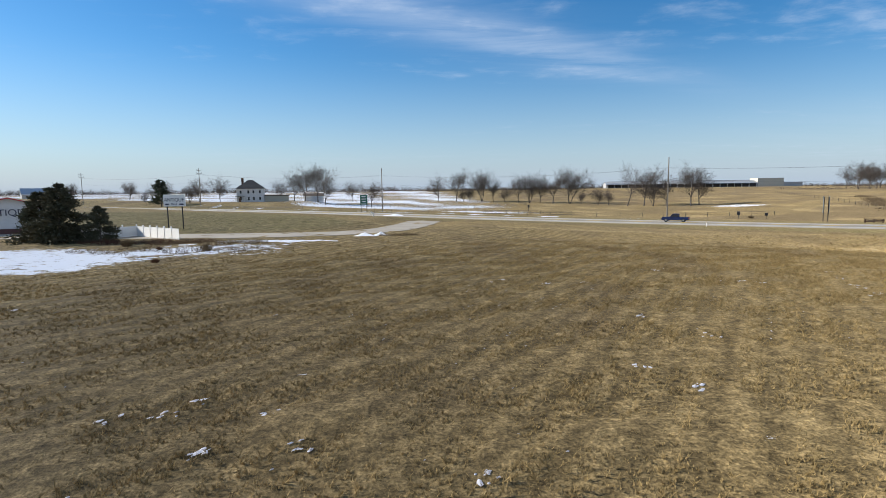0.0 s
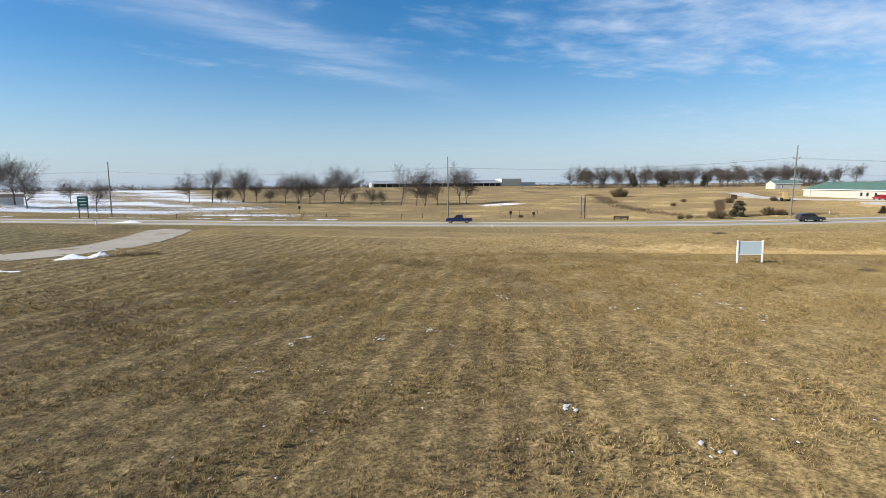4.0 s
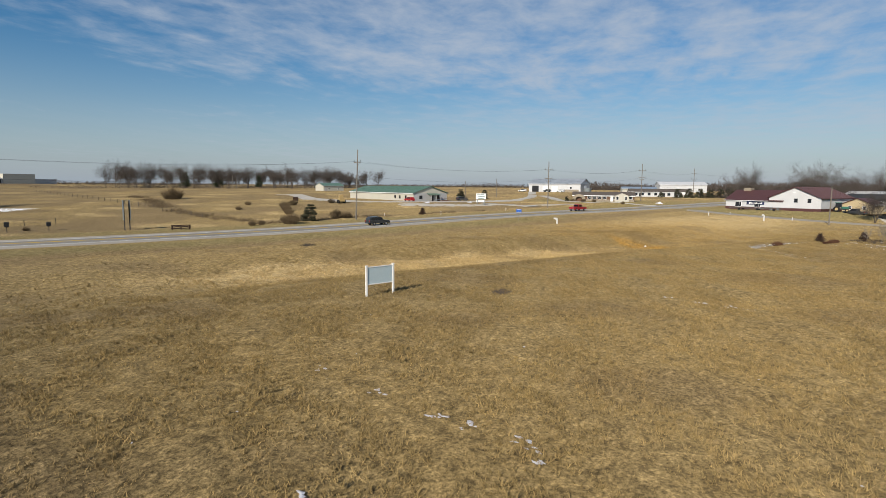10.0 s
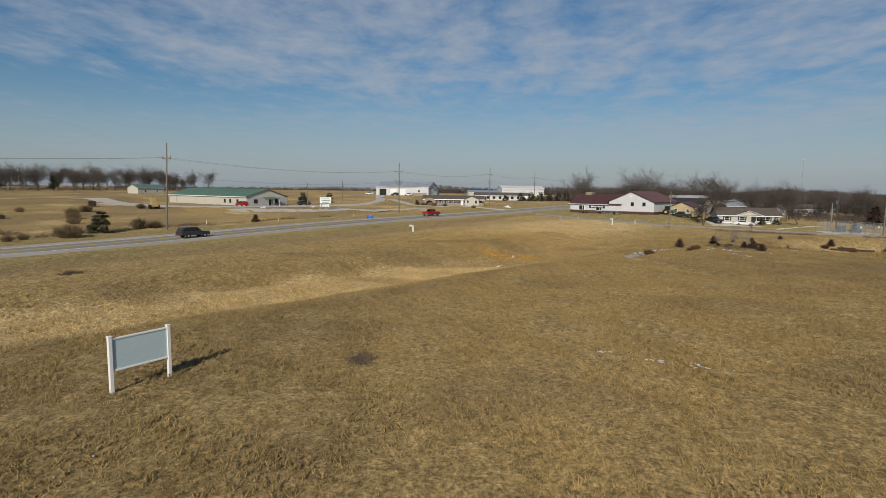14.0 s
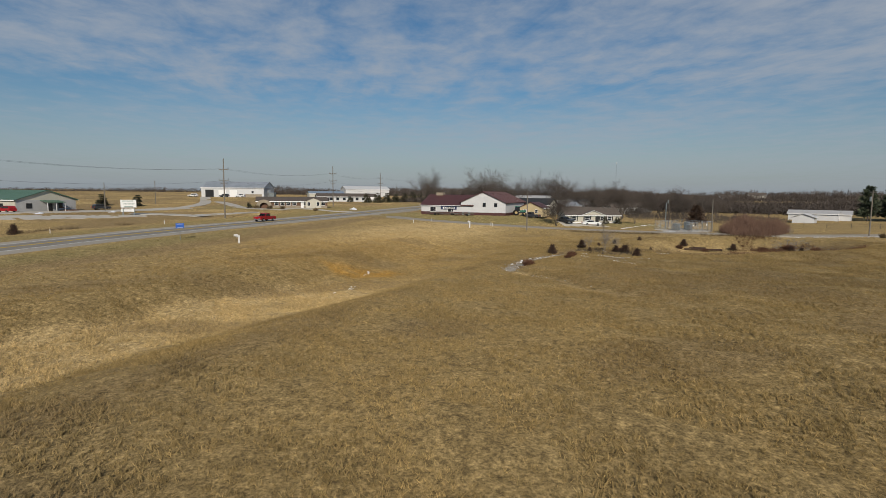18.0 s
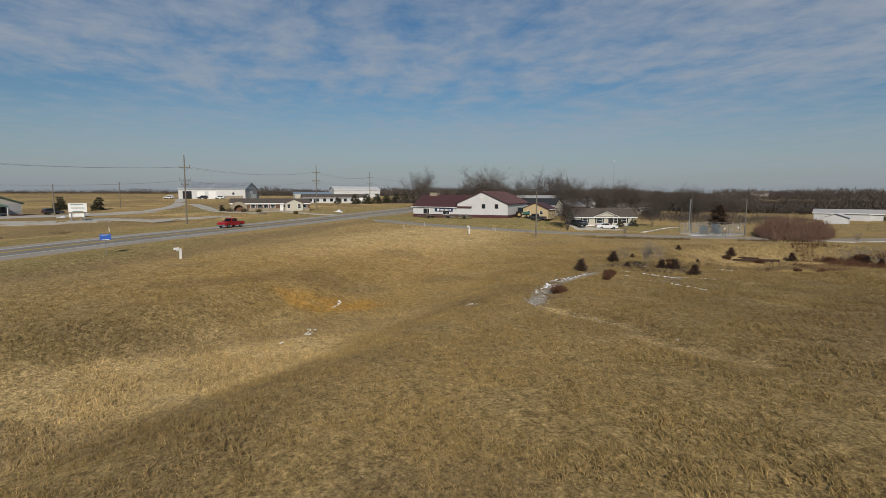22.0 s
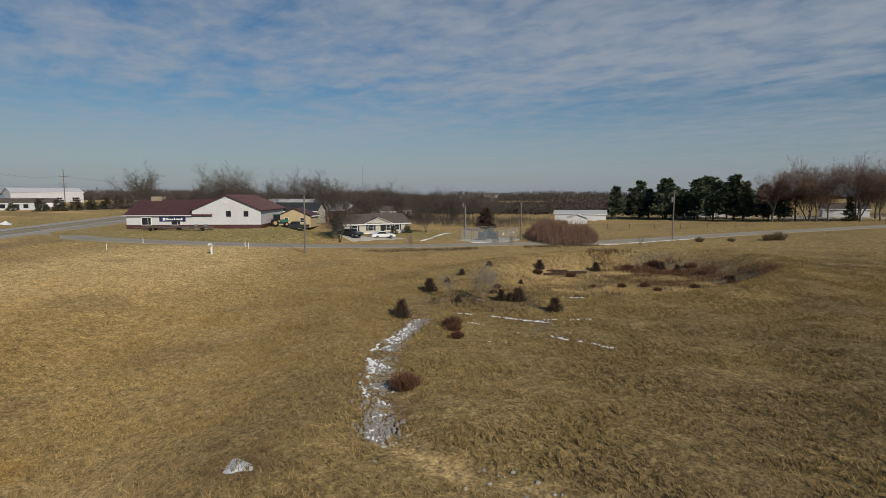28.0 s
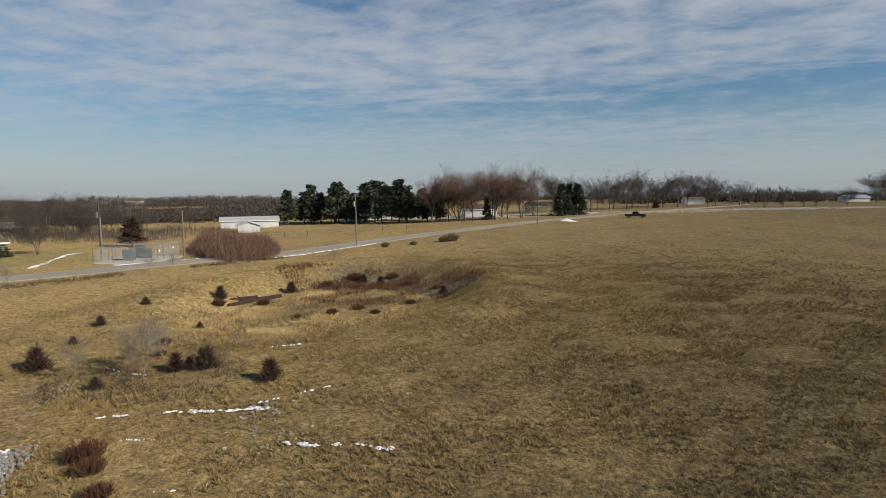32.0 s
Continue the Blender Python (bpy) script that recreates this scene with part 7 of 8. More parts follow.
def wire(p, q, sag, r=0.02):
    bm = bmesh.new()
    p, q = Vector(p), Vector(q)
    last = None
    side = Vector((-(q - p).y, (q - p).x, 0)).normalized() * r
    for k in range(13):
        f = k / 12
        c = p.lerp(q, f) - Vector((0, 0, sag * 4 * f * (1 - f)))
        ring = [bm.verts.new(c + o) for o in (side, Vector((0, 0, r)), -side, Vector((0, 0, -r)))]
        if last is not None:
            for j in range(4):
                bm.faces.new((last[j], last[(j + 1) % 4], ring[(j + 1) % 4], ring[j]))
        last = ring
    me = bpy.data.meshes.new("power_line")
    bm.to_mesh(me)
    bm.free()
    me.materials.append(M_WIRE)
    return tagged(new("power_line", me), "thin dark sagging power line between poles", "wire", "power lines")


def pole_top(i, f, off):
    x, y, h = POLES[i]
    return (x + ROAD_N[0] * off, y + ROAD_N[1] * off, ground_z(x, y) + h * f)


for i in range(len(POLES) - 1):
    for off in (-1.1, 1.1):
        wire(pole_top(i, 0.83, off), pole_top(i + 1, 0.83, off), 1.3, 0.012)
    wire(pole_top(i, 0.63, 0), pole_top(i + 1, 0.63, 0), 1.3, 0.014)
SERVICE = [(205, 22, 7.5), (151.1, -16.4, 8.1), (149.8, -63.5, 7.5), (128.3, -84, 9.4), (96, -127, 8.8), (60, -190, 8.8)]
for (ax, ay, ah), (bx, by, bh) in zip(SERVICE, SERVICE[1:]):
    wire((ax, ay, ground_z(ax, ay) + ah), (bx, by, ground_z(bx, by) + bh), 0.9, 0.012)
wire((162.9, -61, ground_z(162.9, -61) + 6.4), (149.8, -63.5, ground_z(149.8, -63.5) + 7.2), 0.3, 0.015)


def station():
    cx, cy = 155.5, -60.5
    ob = root("fenced_station", pose(cx, cy, ground_z(cx, cy), 0, 0, -70), "chain-link fenced electrical station on pale gravel", "station")
    m_mesh = bpy.data.materials.new("chain_link")
    m_mesh.use_nodes = True
    nt = m_mesh.node_tree
    nt.nodes["Principled BSDF"].inputs["Base Color"].default_value = (0.38, 0.40, 0.42, 1)
    nt.nodes["Principled BSDF"].inputs["Metallic"].default_value = 0.6
    nt.nodes["Principled BSDF"].inputs["Roughness"].default_value = 0.5
    for a, b in (((-6, -4), (6, -4)), ((6, -4), (6, 4)), ((6, 4), (-6, 4)), ((-6, 4), (-6, -4))):
        n = 5 if a[1] == b[1] else 3
        for k in range(n):
            x, y = a[0] + (b[0] - a[0]) * k / n, a[1] + (b[1] - a[1]) * k / n
            bm = bmesh.new()
            tube(bm, (x, y, -0.5), (x, y, 2.35), 0.05, n=6)
            part("fence_post", bm, M_STEEL, ob)
        bm = bmesh.new()
        steps = 46 if n == 5 else 30
        for k in range(steps):
            for s in (-1, 1):
                f0, f1 = k / steps, (k + s * 7) / steps
                z1 = 2.2
                if f1 < 0:
                    z1, f1 = 2.2 * (f0 / (f0 - f1)), 0
                if f1 > 1:
                    z1, f1 = 2.2 * ((1 - f0) / (f1 - f0)), 1
                p = Vector((a[0] + (b[0] - a[0]) * f0, a[1] + (b[1] - a[1]) * f0, 0.02))
                q = Vector((a[0] + (b[0] - a[0]) * f1, a[1] + (b[1] - a[1]) * f1, z1))
                tube(bm, p, q, 0.006, n=3)
        for z in (0.05, 2.25):
            tube(bm, (a[0], a[1], z), (b[0], b[1], z), 0.03, n=5)
        part("chain_link", bm, m_mesh, ob, "grey wire mesh")
    for x, y, w, h in ((-2.5, 0.5, 1.6, 1.7), (1.2, -0.6, 1.2, 1.4), (3.6, 1.2, 1.0, 2.0)):
        bx = part("cabinet", one_box(x - w / 2, x + w / 2, y - 0.6, y + 0.6, -0.2, h, bevel=0.03), M_STEEL, ob, "grey steel cabinet")
        part("cabinet_door", one_box(x - w * 0.4, x + w * 0.4, y - 0.64, y - 0.605, 0.15, h - 0.15), M_STEEL, bx)
    for k in (-1, 1):
        part("notice", one_box(k * 3 - 0.25, k * 3 + 0.25, -4.08, -4.05, 1.3, 1.65), M_TRIM, ob, "small white notice plate")
    return ob


station()
lot("gravel_yard", 154.5, -59.5, 5.5, 7.5, 15, M_GRAVEL, "pale gravel of the fenced station")

# ---- clutter ----
for x, y, turn, ln in ((119.4, -35.0, 60, 4.2), (120.0, -32.6, 75, 3.4), (120.6, -33.8, 50, 2.6)):
    ob = root("log", pose(x, y, ground_z(x, y) + 0.16, 0, 0, turn), "dark rotting log lying in the dry pond", "log", "logs")
    bm = bmesh.new()
    for k in range(4):
        tube(bm, (-ln / 2 + k * ln / 4, 0.05 * math.sin(k * 2), 0.02 * k), (-ln / 2 + (k + 1) * ln / 4, 0.05 * math.sin(k * 2 + 2), 0.02 * k + 0.02), 0.24 - 0.02 * k, 0.22 - 0.02 * k, 9)
    part("stem", bm, M_LOG, ob)
    bm = bmesh.new()
    tube(bm, (0.3, 0, 0.1), (0.8, 0.5, 0.5), 0.07, 0.03, 6)
    part("branch_stub", bm, M_LOG, ob)


def trailer(x, y, turn, label):
    ob = root("flat_trailer", pose(x, y, ground_z(x, y), 0, 0, turn), label, "trailer", "trailers before the shop")
    part("deck", one_box(-2.2, 2.2, -0.95, 0.95, 0.5, 0.6, bevel=0.01), M_LOG, ob, "worn dark plank deck")
    for sy in (-1, 1):
        part("side_rail", one_box(-2.2, 2.2, sy * 0.98 - 0.03, sy * 0.98 + 0.03, 0.5, 0.72), M_DARKPOLE, ob)
        bm = bmesh.new()
        tube(bm, (-0.2, sy * 1.02, 0.32), (-0.2, sy * 1.22, 0.32), 0.32, n=12)
        part("wheel", bm, M_RUBBER, ob)
    bm = bmesh.new()
    tube(bm, (2.2, 0.6, 0.52), (3.5, 0, 0.48), 0.05, n=6)
    tube(bm, (2.2, -0.6, 0.52), (3.5, 0, 0.48), 0.05, n=6)
    part("drawbar", bm, M_STEEL, ob)
    return ob


for k, (x, y) in enumerate(((197.0, -9.0), (193.8, -12.8), (190.5, -16.0))):
    trailer(x, y, 50 + 12 * k, "low flat trailer parked on the grass before the shop")


def skip_bin(x, y, turn, mat, label, name):
    ob = root(name, pose(x, y, ground_z(x, y), 0, 0, turn), label, "bin")
    bm = bmesh.new()
    prism(bm, [(-1.4, 0.15), (1.2, 0.15), (1.7, 1.5), (-1.7, 1.5)], -0.9, 0.9)
    part("body", bm, mat, ob)
    part("lid", one_box(-1.72, 1.72, -0.93, 0.93, 1.5, 1.6, bevel=0.02), M_BLACK, ob)
    for sx in (-1, 1):
        part("skid", one_box(sx * 0.9 - 0.1, sx * 0.9 + 0.1, -0.8, 0.8, -0.2, 0.16), M_STEEL, ob)
    return ob


def tractor(x, y, turn):
    ob = root("tractor", pose(x, y, ground_z(x, y), 0, 0, turn), "dark green tractor parked beside the shop", "tractor")
    part("bonnet", one_box(0.2, 2.0, -0.4, 0.4, 0.9, 1.5, bevel=0.08), M_GREENSIGN, ob)
    part("chassis", one_box(-1.2, 1.9, -0.3, 0.3, 0.55, 0.95, bevel=0.04), M_BLACK, ob)
    part("cab", one_box(-1.2, 0.2, -0.7, 0.7, 1.3, 2.5, bevel=0.08), M_GLASS, ob, "dark glazed cab")
    part("cab_roof", one_box(-1.3, 0.3, -0.78, 0.78, 2.5, 2.65, bevel=0.04), M_GREENSIGN, ob)
    for wx, r, sy in ((-0.9, 0.8, 1), (-0.9, 0.8, -1), (1.5, 0.48, 1), (1.5, 0.48, -1)):
        bm = bmesh.new()
        tube(bm, (wx, sy * 0.65, r), (wx, sy * 1.1, r), r, n=16)
        w = part("wheel", bm, M_RUBBER, ob)
        bm = bmesh.new()
        tube(bm, (wx, sy * 1.0, r), (wx, sy * 1.12, r), r * 0.5, n=12)
        part("rim", bm, M_YELLOW, w)
    return ob


tractor(193.4, -33.6, 250)
skip_bin(189.6, 138.4, 30, M_LOG, "dark brown refuse skip on rough ground", "skip")


def yellow_machine():
    x, y = 185.4, 117.9
    ob = root("yellow_machine", pose(x, y, ground_z(x, y), 0, 0, 40), "faded yellow construction machine on a gravel yard", "machine")
    part("chassis", one_box(-1.6, 1.6, -0.9, 0.9, 0.6, 1.6, bevel=0.08), M_YELLOW, ob)
    part("cab", one_box(-0.5, 0.9, -0.75, 0.75, 1.6, 3.0, bevel=0.08), M_YELLOW, ob)
    part("bucket", one_box(1.7, 2.3, -1.0, 1.0, 0.2, 1.1, bevel=0.05), M_YELLOW, ob)
    for wx in (-1.0, 1.0):
        for sy in (-1, 1):
            bm = bmesh.new()
            tube(bm, (wx, sy * 0.85, 0.6), (wx, sy * 1.2, 0.6), 0.6, n=14)
            part("wheel", bm, M_RUBBER, ob)
    return ob


yellow_machine()
for k, (x, y, s) in enumerate(((228, 42, 1.0), (226, 38, 0.9), (224, 34, 0.9), (220, 24, 0.8))):
    plant("bush", (BRUSH[k % 2],), x, y, s, k * 30, "clump of tan ornamental grass", "bush", "ornamental grass")
for k, (x, y, s) in enumerate(((318, 2, 1.2), (320, -8, 1.0), (233, 44.5, 0.8))):
    plant("shrub", GREENS[k % 2], x, y, s * 0.7, k * 30, "clipped dark evergreen shrub before a house", "bush", "clipped shrubs")
for k, (x, y, s) in enumerate(((175.6, -51.5, 0.55), (175.4, -55.3, 0.6))):
    plant("shrub", GREENS[k % 2], x, y, s, k * 30, "clipped dark shrub before the cream house", "bush", "clipped shrubs")
bm = bmesh.new()
tube(bm, (0, 0, 0), (0, 0, 40), 0.12, 0.06, 4)
mast = root("radio_mast", pose(571, -320, ground_z(571, -320)), "thin grey radio mast on the horizon", "mast")
part("lattice", bm, M_STEEL, mast)
part("beacon", one_box(-0.35, 0.35, -0.35, 0.35, 38, 39), M_TRIM, mast)
for x, y in ((455, 470), (462, 466)):
    ob = root("light_mast", pose(x, y, ground_z(x, y)), "tall yard light mast with a lamp head", "lamp", "yard lights")
    bm = bmesh.new()
    tube(bm, (0, 0, -0.5), (0, 0, 14), 0.2, 0.12, 8)
    part("pole", bm, M_STEEL, ob)
    part("lamp_head", one_box(-1.6, 1.6, -0.3, 0.3, 13.8, 14.5, bevel=0.05), M_STEEL, ob)


# ---- stones and thin snow in the stream bed ----
def stones():
    rnd = random.Random(19)
    shapes = []
    for k in range(5):
        bm = bmesh.new()
        bmesh.ops.create_icosphere(bm, subdivisions=1, radius=1.0)
        for v in bm.verts:
            v.co *= rnd.uniform(0.7, 1.15)
            v.co.z *= 0.6
        me = bpy.data.meshes.new("stone")
        bm.to_mesh(me)
        bm.free()
        me.materials.append(M_STONE)
        shapes.append(me)
    bed = root("stream_stones", pose(100, 6, 0), "pale broken limestone along a dry stream bed", "stones", kind="stuff")
    pts = refine(CREEK, 0.5)
    n = 0
    while n < 290:
        p = pts[rnd.randrange(len(pts))]
        f = pts.index(p) / len(pts)
        if rnd.random() > (0.9 if 0.1 < f < 0.75 else 0.35):
            continue
        x, y = p.x + rnd.gauss(0, 0.5), p.y + rnd.gauss(0, 0.5)
        s = rnd.uniform(0.03, 0.10)
        st = new("stone", shapes[n % 5])
        st.parent = bed
        st.matrix_parent_inverse = bed.matrix_world.inverted()
        st.matrix_basis = pose(x, y, ground_z(x, y) + s * 0.25, rnd.uniform(-20, 20), rnd.uniform(-20, 20), rnd.uniform(0, 360)) @ Matrix.Diagonal((s, s * rnd.uniform(0.7, 1.2), s, 1))
        n += 1
    for cx, cy, count in ((113.4, -7.2, 60), (101.0, -5.0, 50)):
        for _ in range(count):
            x, y = cx + rnd.gauss(0, 0.8), cy + rnd.gauss(0, 0.8)
            s = rnd.uniform(0.03, 0.09)
            st = new("stone", shapes[_ % 5])
            st.parent = bed
            st.matrix_parent_inverse = bed.matrix_world.inverted()
            st.matrix_basis = pose(x, y, ground_z(x, y) + s * 0.25, 0, 0, rnd.uniform(0, 360)) @ Matrix.Diagonal((s, s, s, 1))


stones()


def rubble(line, spread, count, label, seed):
    """A slope of small pale broken stones."""
    rnd = random.Random(seed)
    pts = refine(line, 0.5)
    v, f = [], []
    for _ in range(count):
        p = pts[rnd.randrange(len(pts))]
        x, y, s = p.x + rnd.gauss(0, spread), p.y + rnd.gauss(0, spread), rnd.uniform(0.03, 0.10)
        z, o, a = ground_z(x, y), len(v), rnd.uniform(0, 6.28)
        for k in range(5):
            b = a + k * 1.2566
            v.append((x + s * math.cos(b) * rnd.uniform(0.7, 1.2), y + s * math.sin(b) * rnd.uniform(0.7, 1.2), z - 0.03))
        for k in range(5):
            b = a + k * 1.2566 + 0.5
            v.append((x + 0.7 * s * math.cos(b), y + 0.7 * s * math.sin(b), z + 0.03 + s * rnd.uniform(0.5, 0.9)))
        for k in range(5):
            j = (k + 1) % 5
            f.append((o + k, o + j, o + 5 + j, o + 5 + k))
        f.append((o + 5, o + 6, o + 7, o + 8, o + 9))
    return tagged(new("rubble", plain_mesh("rubble", v, f, M_STONE)), label, "stones", kind="stuff")


rubble([(116, -47.5, 0), (110, -46.5, 0), (104, -42, 0), (101, -38, 0)], 1.5, 1500, "bank of pale broken stones in the dry pond", 71)
rubble([(109.5, -2, 0), (105.4, 4.3, 0), (101.2, 7.6, 0), (97, 10.9, 0)], 0.34, 1300, "small grey stones in a dry stream bed", 72)
rubble([(102.6, -6.6, 0), (101.2, -4.4, 0)], 0.35, 60, "small grey stones in a gully", 73)


def snow_streak(line, width, seed, cover=0.6, label="broken streak of old snow lying in dry grass"):
    """Old snow along a line: many small ragged flakes, thick in places and thin in others."""
    rnd = random.Random(seed)
    pts = refine([(x, y, 0) for x, y in line], 0.1)
    v, f = [], []
    for _ in range(int(len(pts) * (0.6 + 2.2 * cover))):
        i = rnd.randrange(1, len(pts) - 1)
        if 0.5 + 0.5 * math.sin(i * 0.11 + seed) + rnd.uniform(-0.4, 0.4) > cover + 0.25:
            continue
        p, t = pts[i], (pts[i + 1] - pts[i - 1]).to_2d().normalized()
        off = rnd.gauss(0, 0.45) * width + 0.14 * math.sin(i * 0.09 + 2 * seed) + 0.22 * math.sin(i * 0.031 + seed)
        x, y, r = p.x - t.y * off, p.y + t.x * off, (0.25 + 0.75 * rnd.random() ** 2) * min(width, 0.34) * 0.74
        z, o, n = ground_z(x, y), len(v), 9
        v.append((x, y, z + 0.07))
        for k in range(n):
            w = 6.28319 * k / n
            u, q = 1.8 * r * math.cos(w) * rnd.uniform(0.55, 1.3), r * math.sin(w) * rnd.uniform(0.55, 1.3)
            v.append((x + u * t.x - q * t.y, y + u * t.y + q * t.x, z + 0.015))
        f += [(o, o + 1 + k, o + 1 + (k + 1) % n) for k in range(n)]
    return tagged(new("snow_streak", plain_mesh("snow_streak", v, f, M_SNOW)), label, "snow", kind="stuff")


for k, (line, width, cover) in enumerate((
        ([(107.0, 25.0), (108.3, 24.2), (109.2, 24.0)], 0.16, 0.7), ([(99.2, 27.2), (100.3, 26.6)], 0.2, 0.6), ([(97.2, 28.8), (98.0, 28.2)], 0.16, 0.5),
        ([(109.2, -1.2), (105.6, 4.2), (101.4, 7.6)], 0.4, 0.8), ([(109.0, -0.7), (105.9, 4.5), (101.8, 7.9)], 0.22, 0.6),
        ([(101.4, 7.7), (98.7, 8.9), (96.6, 11.2)], 0.3, 0.55), ([(101.6, 8.1), (98.9, 9.4), (97.0, 11.5)], 0.16, 0.4),
        ([(108.6, -4.8), (104.4, -5.7), (102.3, -6.6)], 0.17, 0.45), ([(102.8, -6.8), (101.9, -8.0), (100.8, -9.2)], 0.13, 0.4), ([(101.2, -3.9), (99, -3.6), (97.7, -4.1), (96.4, -3.7)], 0.14, 0.4),
        ([(107.2, -15.2), (105.6, -15.9)], 0.09, 0.7), ([(111.5, -2.6), (109.9, -2.2), (108.6, -1.2)], 0.22, 0.6), ([(113.6, -10.6), (111.2, -9.8), (109.5, -10.2)], 0.1, 0.4),
        ([(103, -0.1), (101.0, -0.8)], 0.10, 0.5), ([(106, -2.8), (104.8, -3.0)], 0.07, 0.6),
        ([(-26.5, 76), (-20, 77.6), (-12, 76.2), (-9.5, 75)], 0.5, 0.6), ([(-30, 72), (-24, 73.5)], 0.5, 0.55), ([(-29, 58), (-24, 63), (-20, 69)], 0.4, 0.5),
        ([(-25, 60), (-20, 66), (-15, 72)], 0.35, 0.45), ([(-33, 62), (-27, 66), (-22, 71)], 0.45, 0.5), ([(-31, 54), (-27, 58)], 0.4, 0.5),
        ([(136, -60), (131, -72), (125, -88)], 0.3, 0.5), ([(152, -51), (146, -62)], 0.4, 0.6), ([(160, -46), (172, -66)], 0.4, 0.5))):
    snow_streak(line, width, 200 + k, cover)


SCRAPS = [(9.9, 18.3), (-5, 17.1), (-6.5, 14.7), (-8.5, 17.4), (-7.9, 18.5), (-10.2, 17), (-3.8, 14.6), (1.3, 12.6), (-8.1, 31.2), (-24.7, 34.3), (8.9, 20.4), (4.1, 37.7), (7, 42.1), (6.2, 41.2), (12.3, 28.8), (13.1, 39.9),
          (10.2, 39.8), (7.7, 35.6), (5, 52.9), (14, 24.7), (34.8, 42.2), (33.2, 39), (31.7, 36), (31.2, 35), (30.6, 33), (29.9, 32.4), (25.7, 48.5), (26, 37.8), (25, 39), (21.2, 45.3), (54.8, 26.4), (53.6, 24.5), (52.8, 23), (52.1, 22), (40.2, 34.4)]


def snow_specks(count, seed):
    """Small flat leftovers of snow in the furrows between the rows of grass, singly and in clusters."""
    rnd = random.Random(seed)
    spots = [(x + rnd.gauss(0, 0.28) * ROAD_N[0] + rnd.gauss(0, 0.1), y + rnd.gauss(0, 0.28) * ROAD_N[1] + rnd.gauss(0, 0.1), rnd.uniform(0.03, 0.10)) for x, y in SCRAPS for _ in range(5)]
    while count:
        x, y = rnd.gauss(6, 17), rnd.gauss(30, 15)
        s, off = road_place(x, y)
        if x > 46 or y < 6 or off > -8 or math.sin(x * 0.31 + 1) + math.sin(y * 0.23 + x * 0.1) < -0.2:
            continue
        s = (round(s / 1.6) + 0.5) * 1.6
        p = ROAD_AT + ROAD_U * (s + rnd.gauss(0, 0.07)) + ROAD_N * off
        spots.append((p[0], p[1], rnd.uniform(0.015, 0.04)))
        count -= 1
    v, f = [], []
    for x, y, r in spots:
        a = math.atan2(ROAD_N[1], ROAD_N[0]) + rnd.uniform(-0.5, 0.5)
        z, o, n = ground_z(x, y), len(v), 9
        v.append((x, y, z + 0.045))
        for k in range(n):
            b = 6.28319 * k / n
            u, w = r * rnd.uniform(0.5, 1.4) * math.cos(b) * 1.9, r * rnd.uniform(0.5, 1.4) * math.sin(b)
            v.append((x + u * math.cos(a) - w * math.sin(a), y + u * math.sin(a) + w * math.cos(a), z + 0.02))
        f += [(o, o + 1 + k, o + 1 + (k + 1) % n) for k in range(n)]
    return tagged(new("snow_specks", plain_mesh("snow_specks", v, f, M_THINSNOW)), "scattered small bits of old snow between grass rows", "snow", kind="stuff")


heap("snow_patch", 98.4, 15.4, 0.85, 0.42, 0.05, M_SNOW, "small ragged patch of old snow in dark grass", "snow", 91)
weeds(81, 69, 2.6, 1.0, 0.5, 260, M_TWIG, "dead grey weeds at a culvert in the ditch", 39)
snow_specks(220, 81)


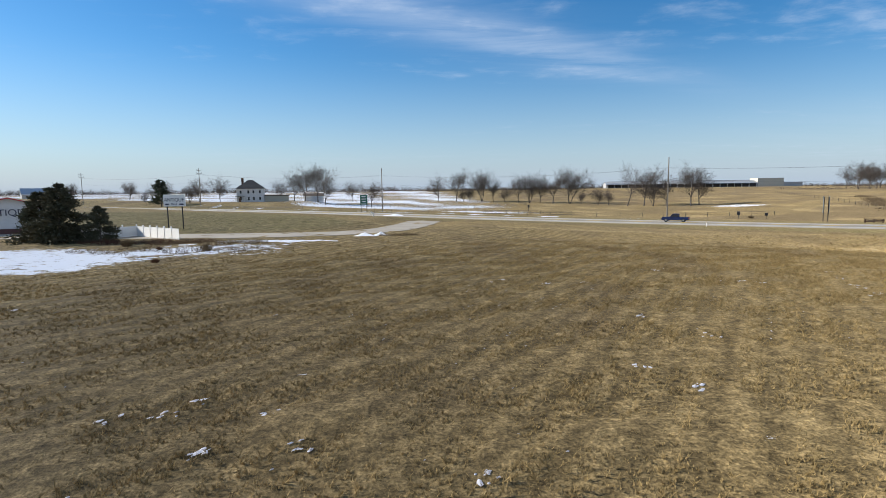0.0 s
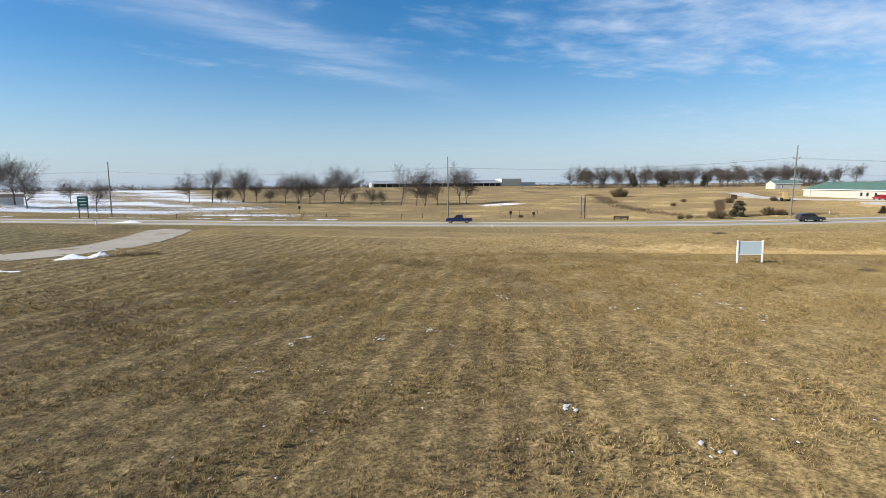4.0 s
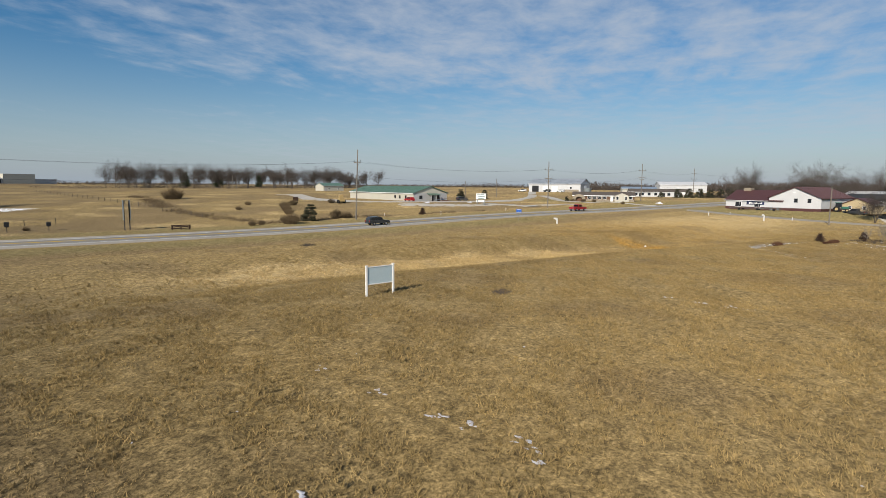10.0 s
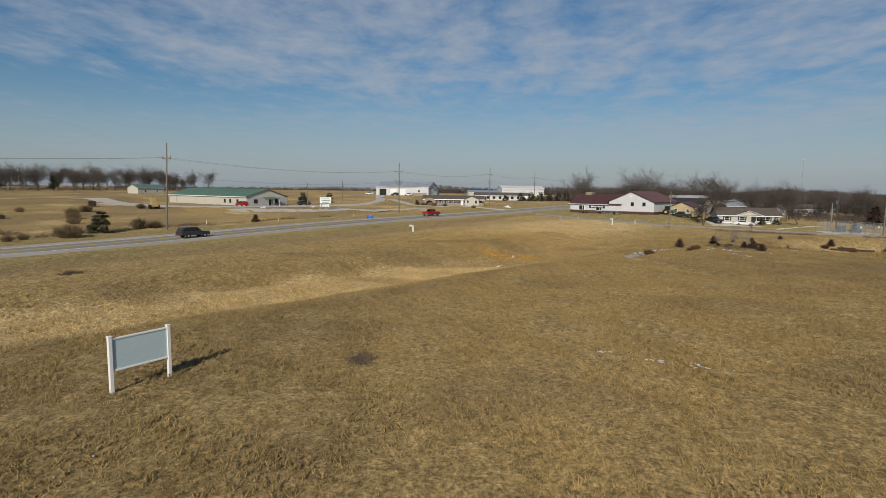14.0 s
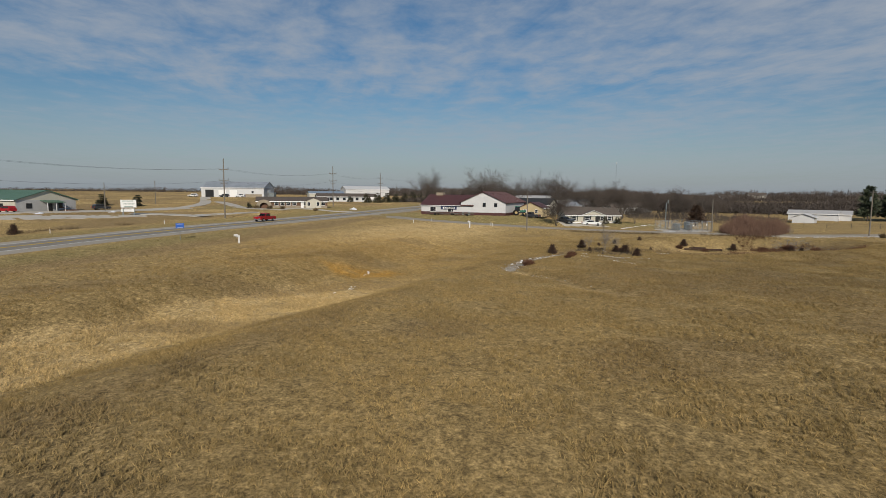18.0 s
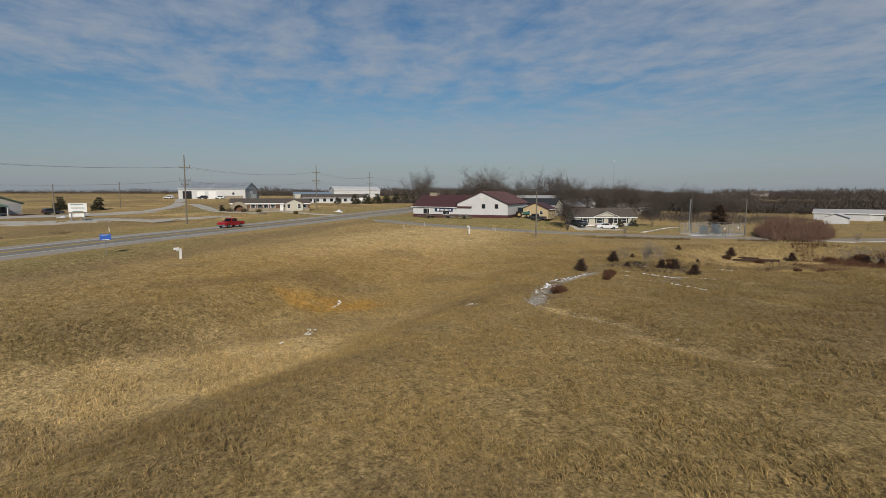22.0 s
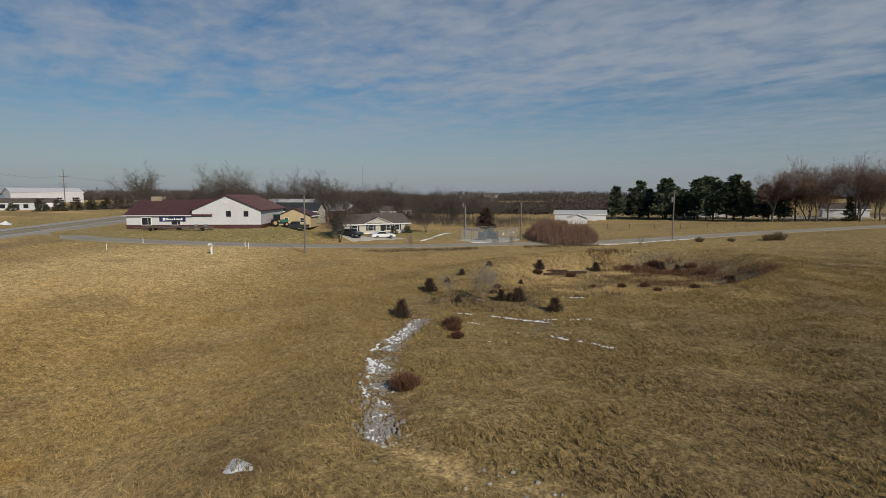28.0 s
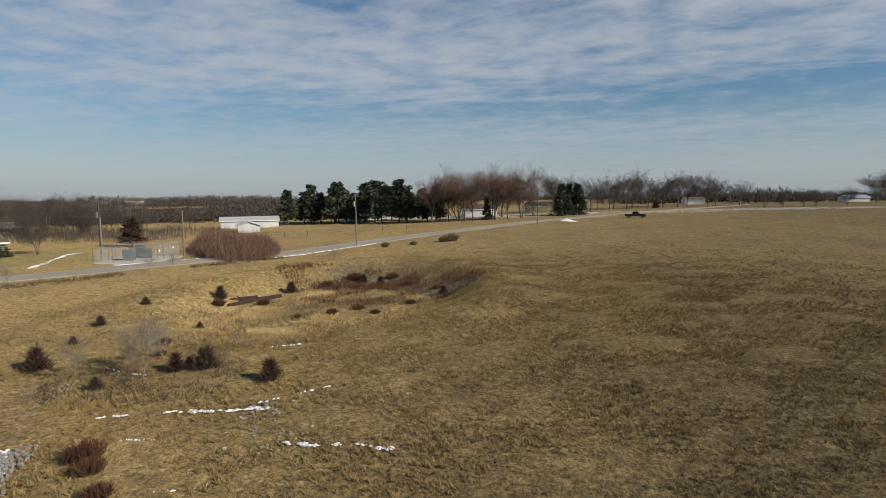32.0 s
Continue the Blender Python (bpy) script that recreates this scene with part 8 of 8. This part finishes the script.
# ---- standing tufts of dry grass ----
def grass_tufts(count, seed, lo, hi, wide, reach, spread, blades, label, tall_east=0.0):
    r = np.random.RandomState(seed)
    x, y, lush, have = [], [], [], 0
    while have < count:
        px, py = r.uniform(-62, 165, 500000), r.uniform(-85, 105, 500000)
        d, _ = along(GRASS_LINE, px, py)
        ok = r.uniform(0, 1, len(px)) < np.exp(-(np.maximum(d - spread, 0) / reach) ** 2)
        px, py = px[ok], py[ok]
        s, off = road_place(px, py)
        rows = 0.5 + 0.5 * np.cos(6.283 * (s / 1.6 + 0.10 * bumps(px, py, 9, 55)))
        west = smooth01((40 - px) / 26) * smooth01((-off - 24) / 8)
        clump = smooth01(bumps(px, py, 0.5, 59) * 1.0 + 0.35 * bumps(px, py, 2.6, 56) + 0.45)
        keep = (1 - west * 0.5 * (1 - rows)) * (0.30 + 0.70 * clump)
        if tall_east:
            keep = keep * (0.12 + 0.88 * smooth01((px - 50) / 25)) * smooth01(bumps(px, py, 9, 58) + 0.55)
        keep = keep * (off < -3.5) * (along(LANE, px, py)[0] > 4.2) * (along(DRIVE, px, py)[0] > 5.5) * (along(CREEK, px, py)[0] > 0.55)
        ok = r.uniform(0, 1, len(px)) < keep
        x.append(px[ok])
        y.append(py[ok])
        lush.append(((0.55 + 0.6 * clump) * (1 - west * 0.3 * (1 - rows)))[ok])
        have += int(ok.sum())
    x, y, lush = (np.concatenate(v)[:count] for v in (x, y, lush))
    masks = ground_masks(x, y)
    ok = masks["snow"] < 0.42
    x, y, lush = x[ok], y[ok], lush[ok]
    masks = {k: v[ok] for k, v in masks.items()}
    d, _ = along(GRASS_LINE, x, y)
    z = terrain(x, y) - 0.02
    m = len(x)
    tall = r.uniform(lo, hi, m) * lush * (1 + 0.35 * masks["straw"] + 0.2 * bumps(x, y, 5, 57))
    grow = 1 + np.maximum(d - 16, 0) / 30
    tone = np.clip(r.beta(2, 2, m) * 0.6 + 0.2 + 0.20 * bumps(x, y, 0.7, 60) + 0.10 * bumps(x, y, 6.0, 63), 0, 1)
    comb = bumps(x, y, 6, 64) * 0.9 + 0.6
    verts = np.empty((m, blades, 3, 3), np.float32)
    for b in range(blades):
        a = comb + r.normal(0, 1.7, m)
        c, sn = np.cos(a), np.sin(a)
        h = tall * r.uniform(0.5, 1.0, m)
        lean = h * r.uniform(0.2, 1.3, m)
        w = wide * r.uniform(0.6, 1.3, m) * grow
        e = r.uniform(0, 6.283, m)
        away = r.uniform(0, 0.09, m) * grow
        bx, by = x + np.cos(e) * away, y + np.sin(e) * away
        verts[:, b, 0] = np.stack([bx - np.sin(e) * w, by + np.cos(e) * w, z], -1)
        verts[:, b, 1] = np.stack([bx + np.sin(e) * w, by - np.cos(e) * w, z], -1)
        verts[:, b, 2] = np.stack([bx + c * lean, by + sn * lean, z + h], -1)
    tris = np.arange(m * blades * 3, dtype=np.int32).reshape(-1, 3)
    me = mesh_of("grass", verts.reshape(-1, 3), tris, M_BLADES)
    for key in ("straw", "gold", "dark", "lawn", "soil"):
        at = me.attributes.new(key, "FLOAT", "POINT")
        at.data.foreach_set("value", np.repeat(masks[key].astype(np.float32), blades * 3))
    at = me.attributes.new("tone", "FLOAT", "POINT")
    at.data.foreach_set("value", np.repeat(tone.astype(np.float32), blades * 3))
    return tagged(new("grass", me), label, "grass", kind="stuff")


grass_tufts(430000, 61, 0.10, 0.22, 0.018, 17, 12, 4, "short tufts of dry brown winter grass")
grass_tufts(20000, 62, 0.20, 0.42, 0.008, 26, 22, 4, "taller bents of dry straw-coloured grass", 1.0)
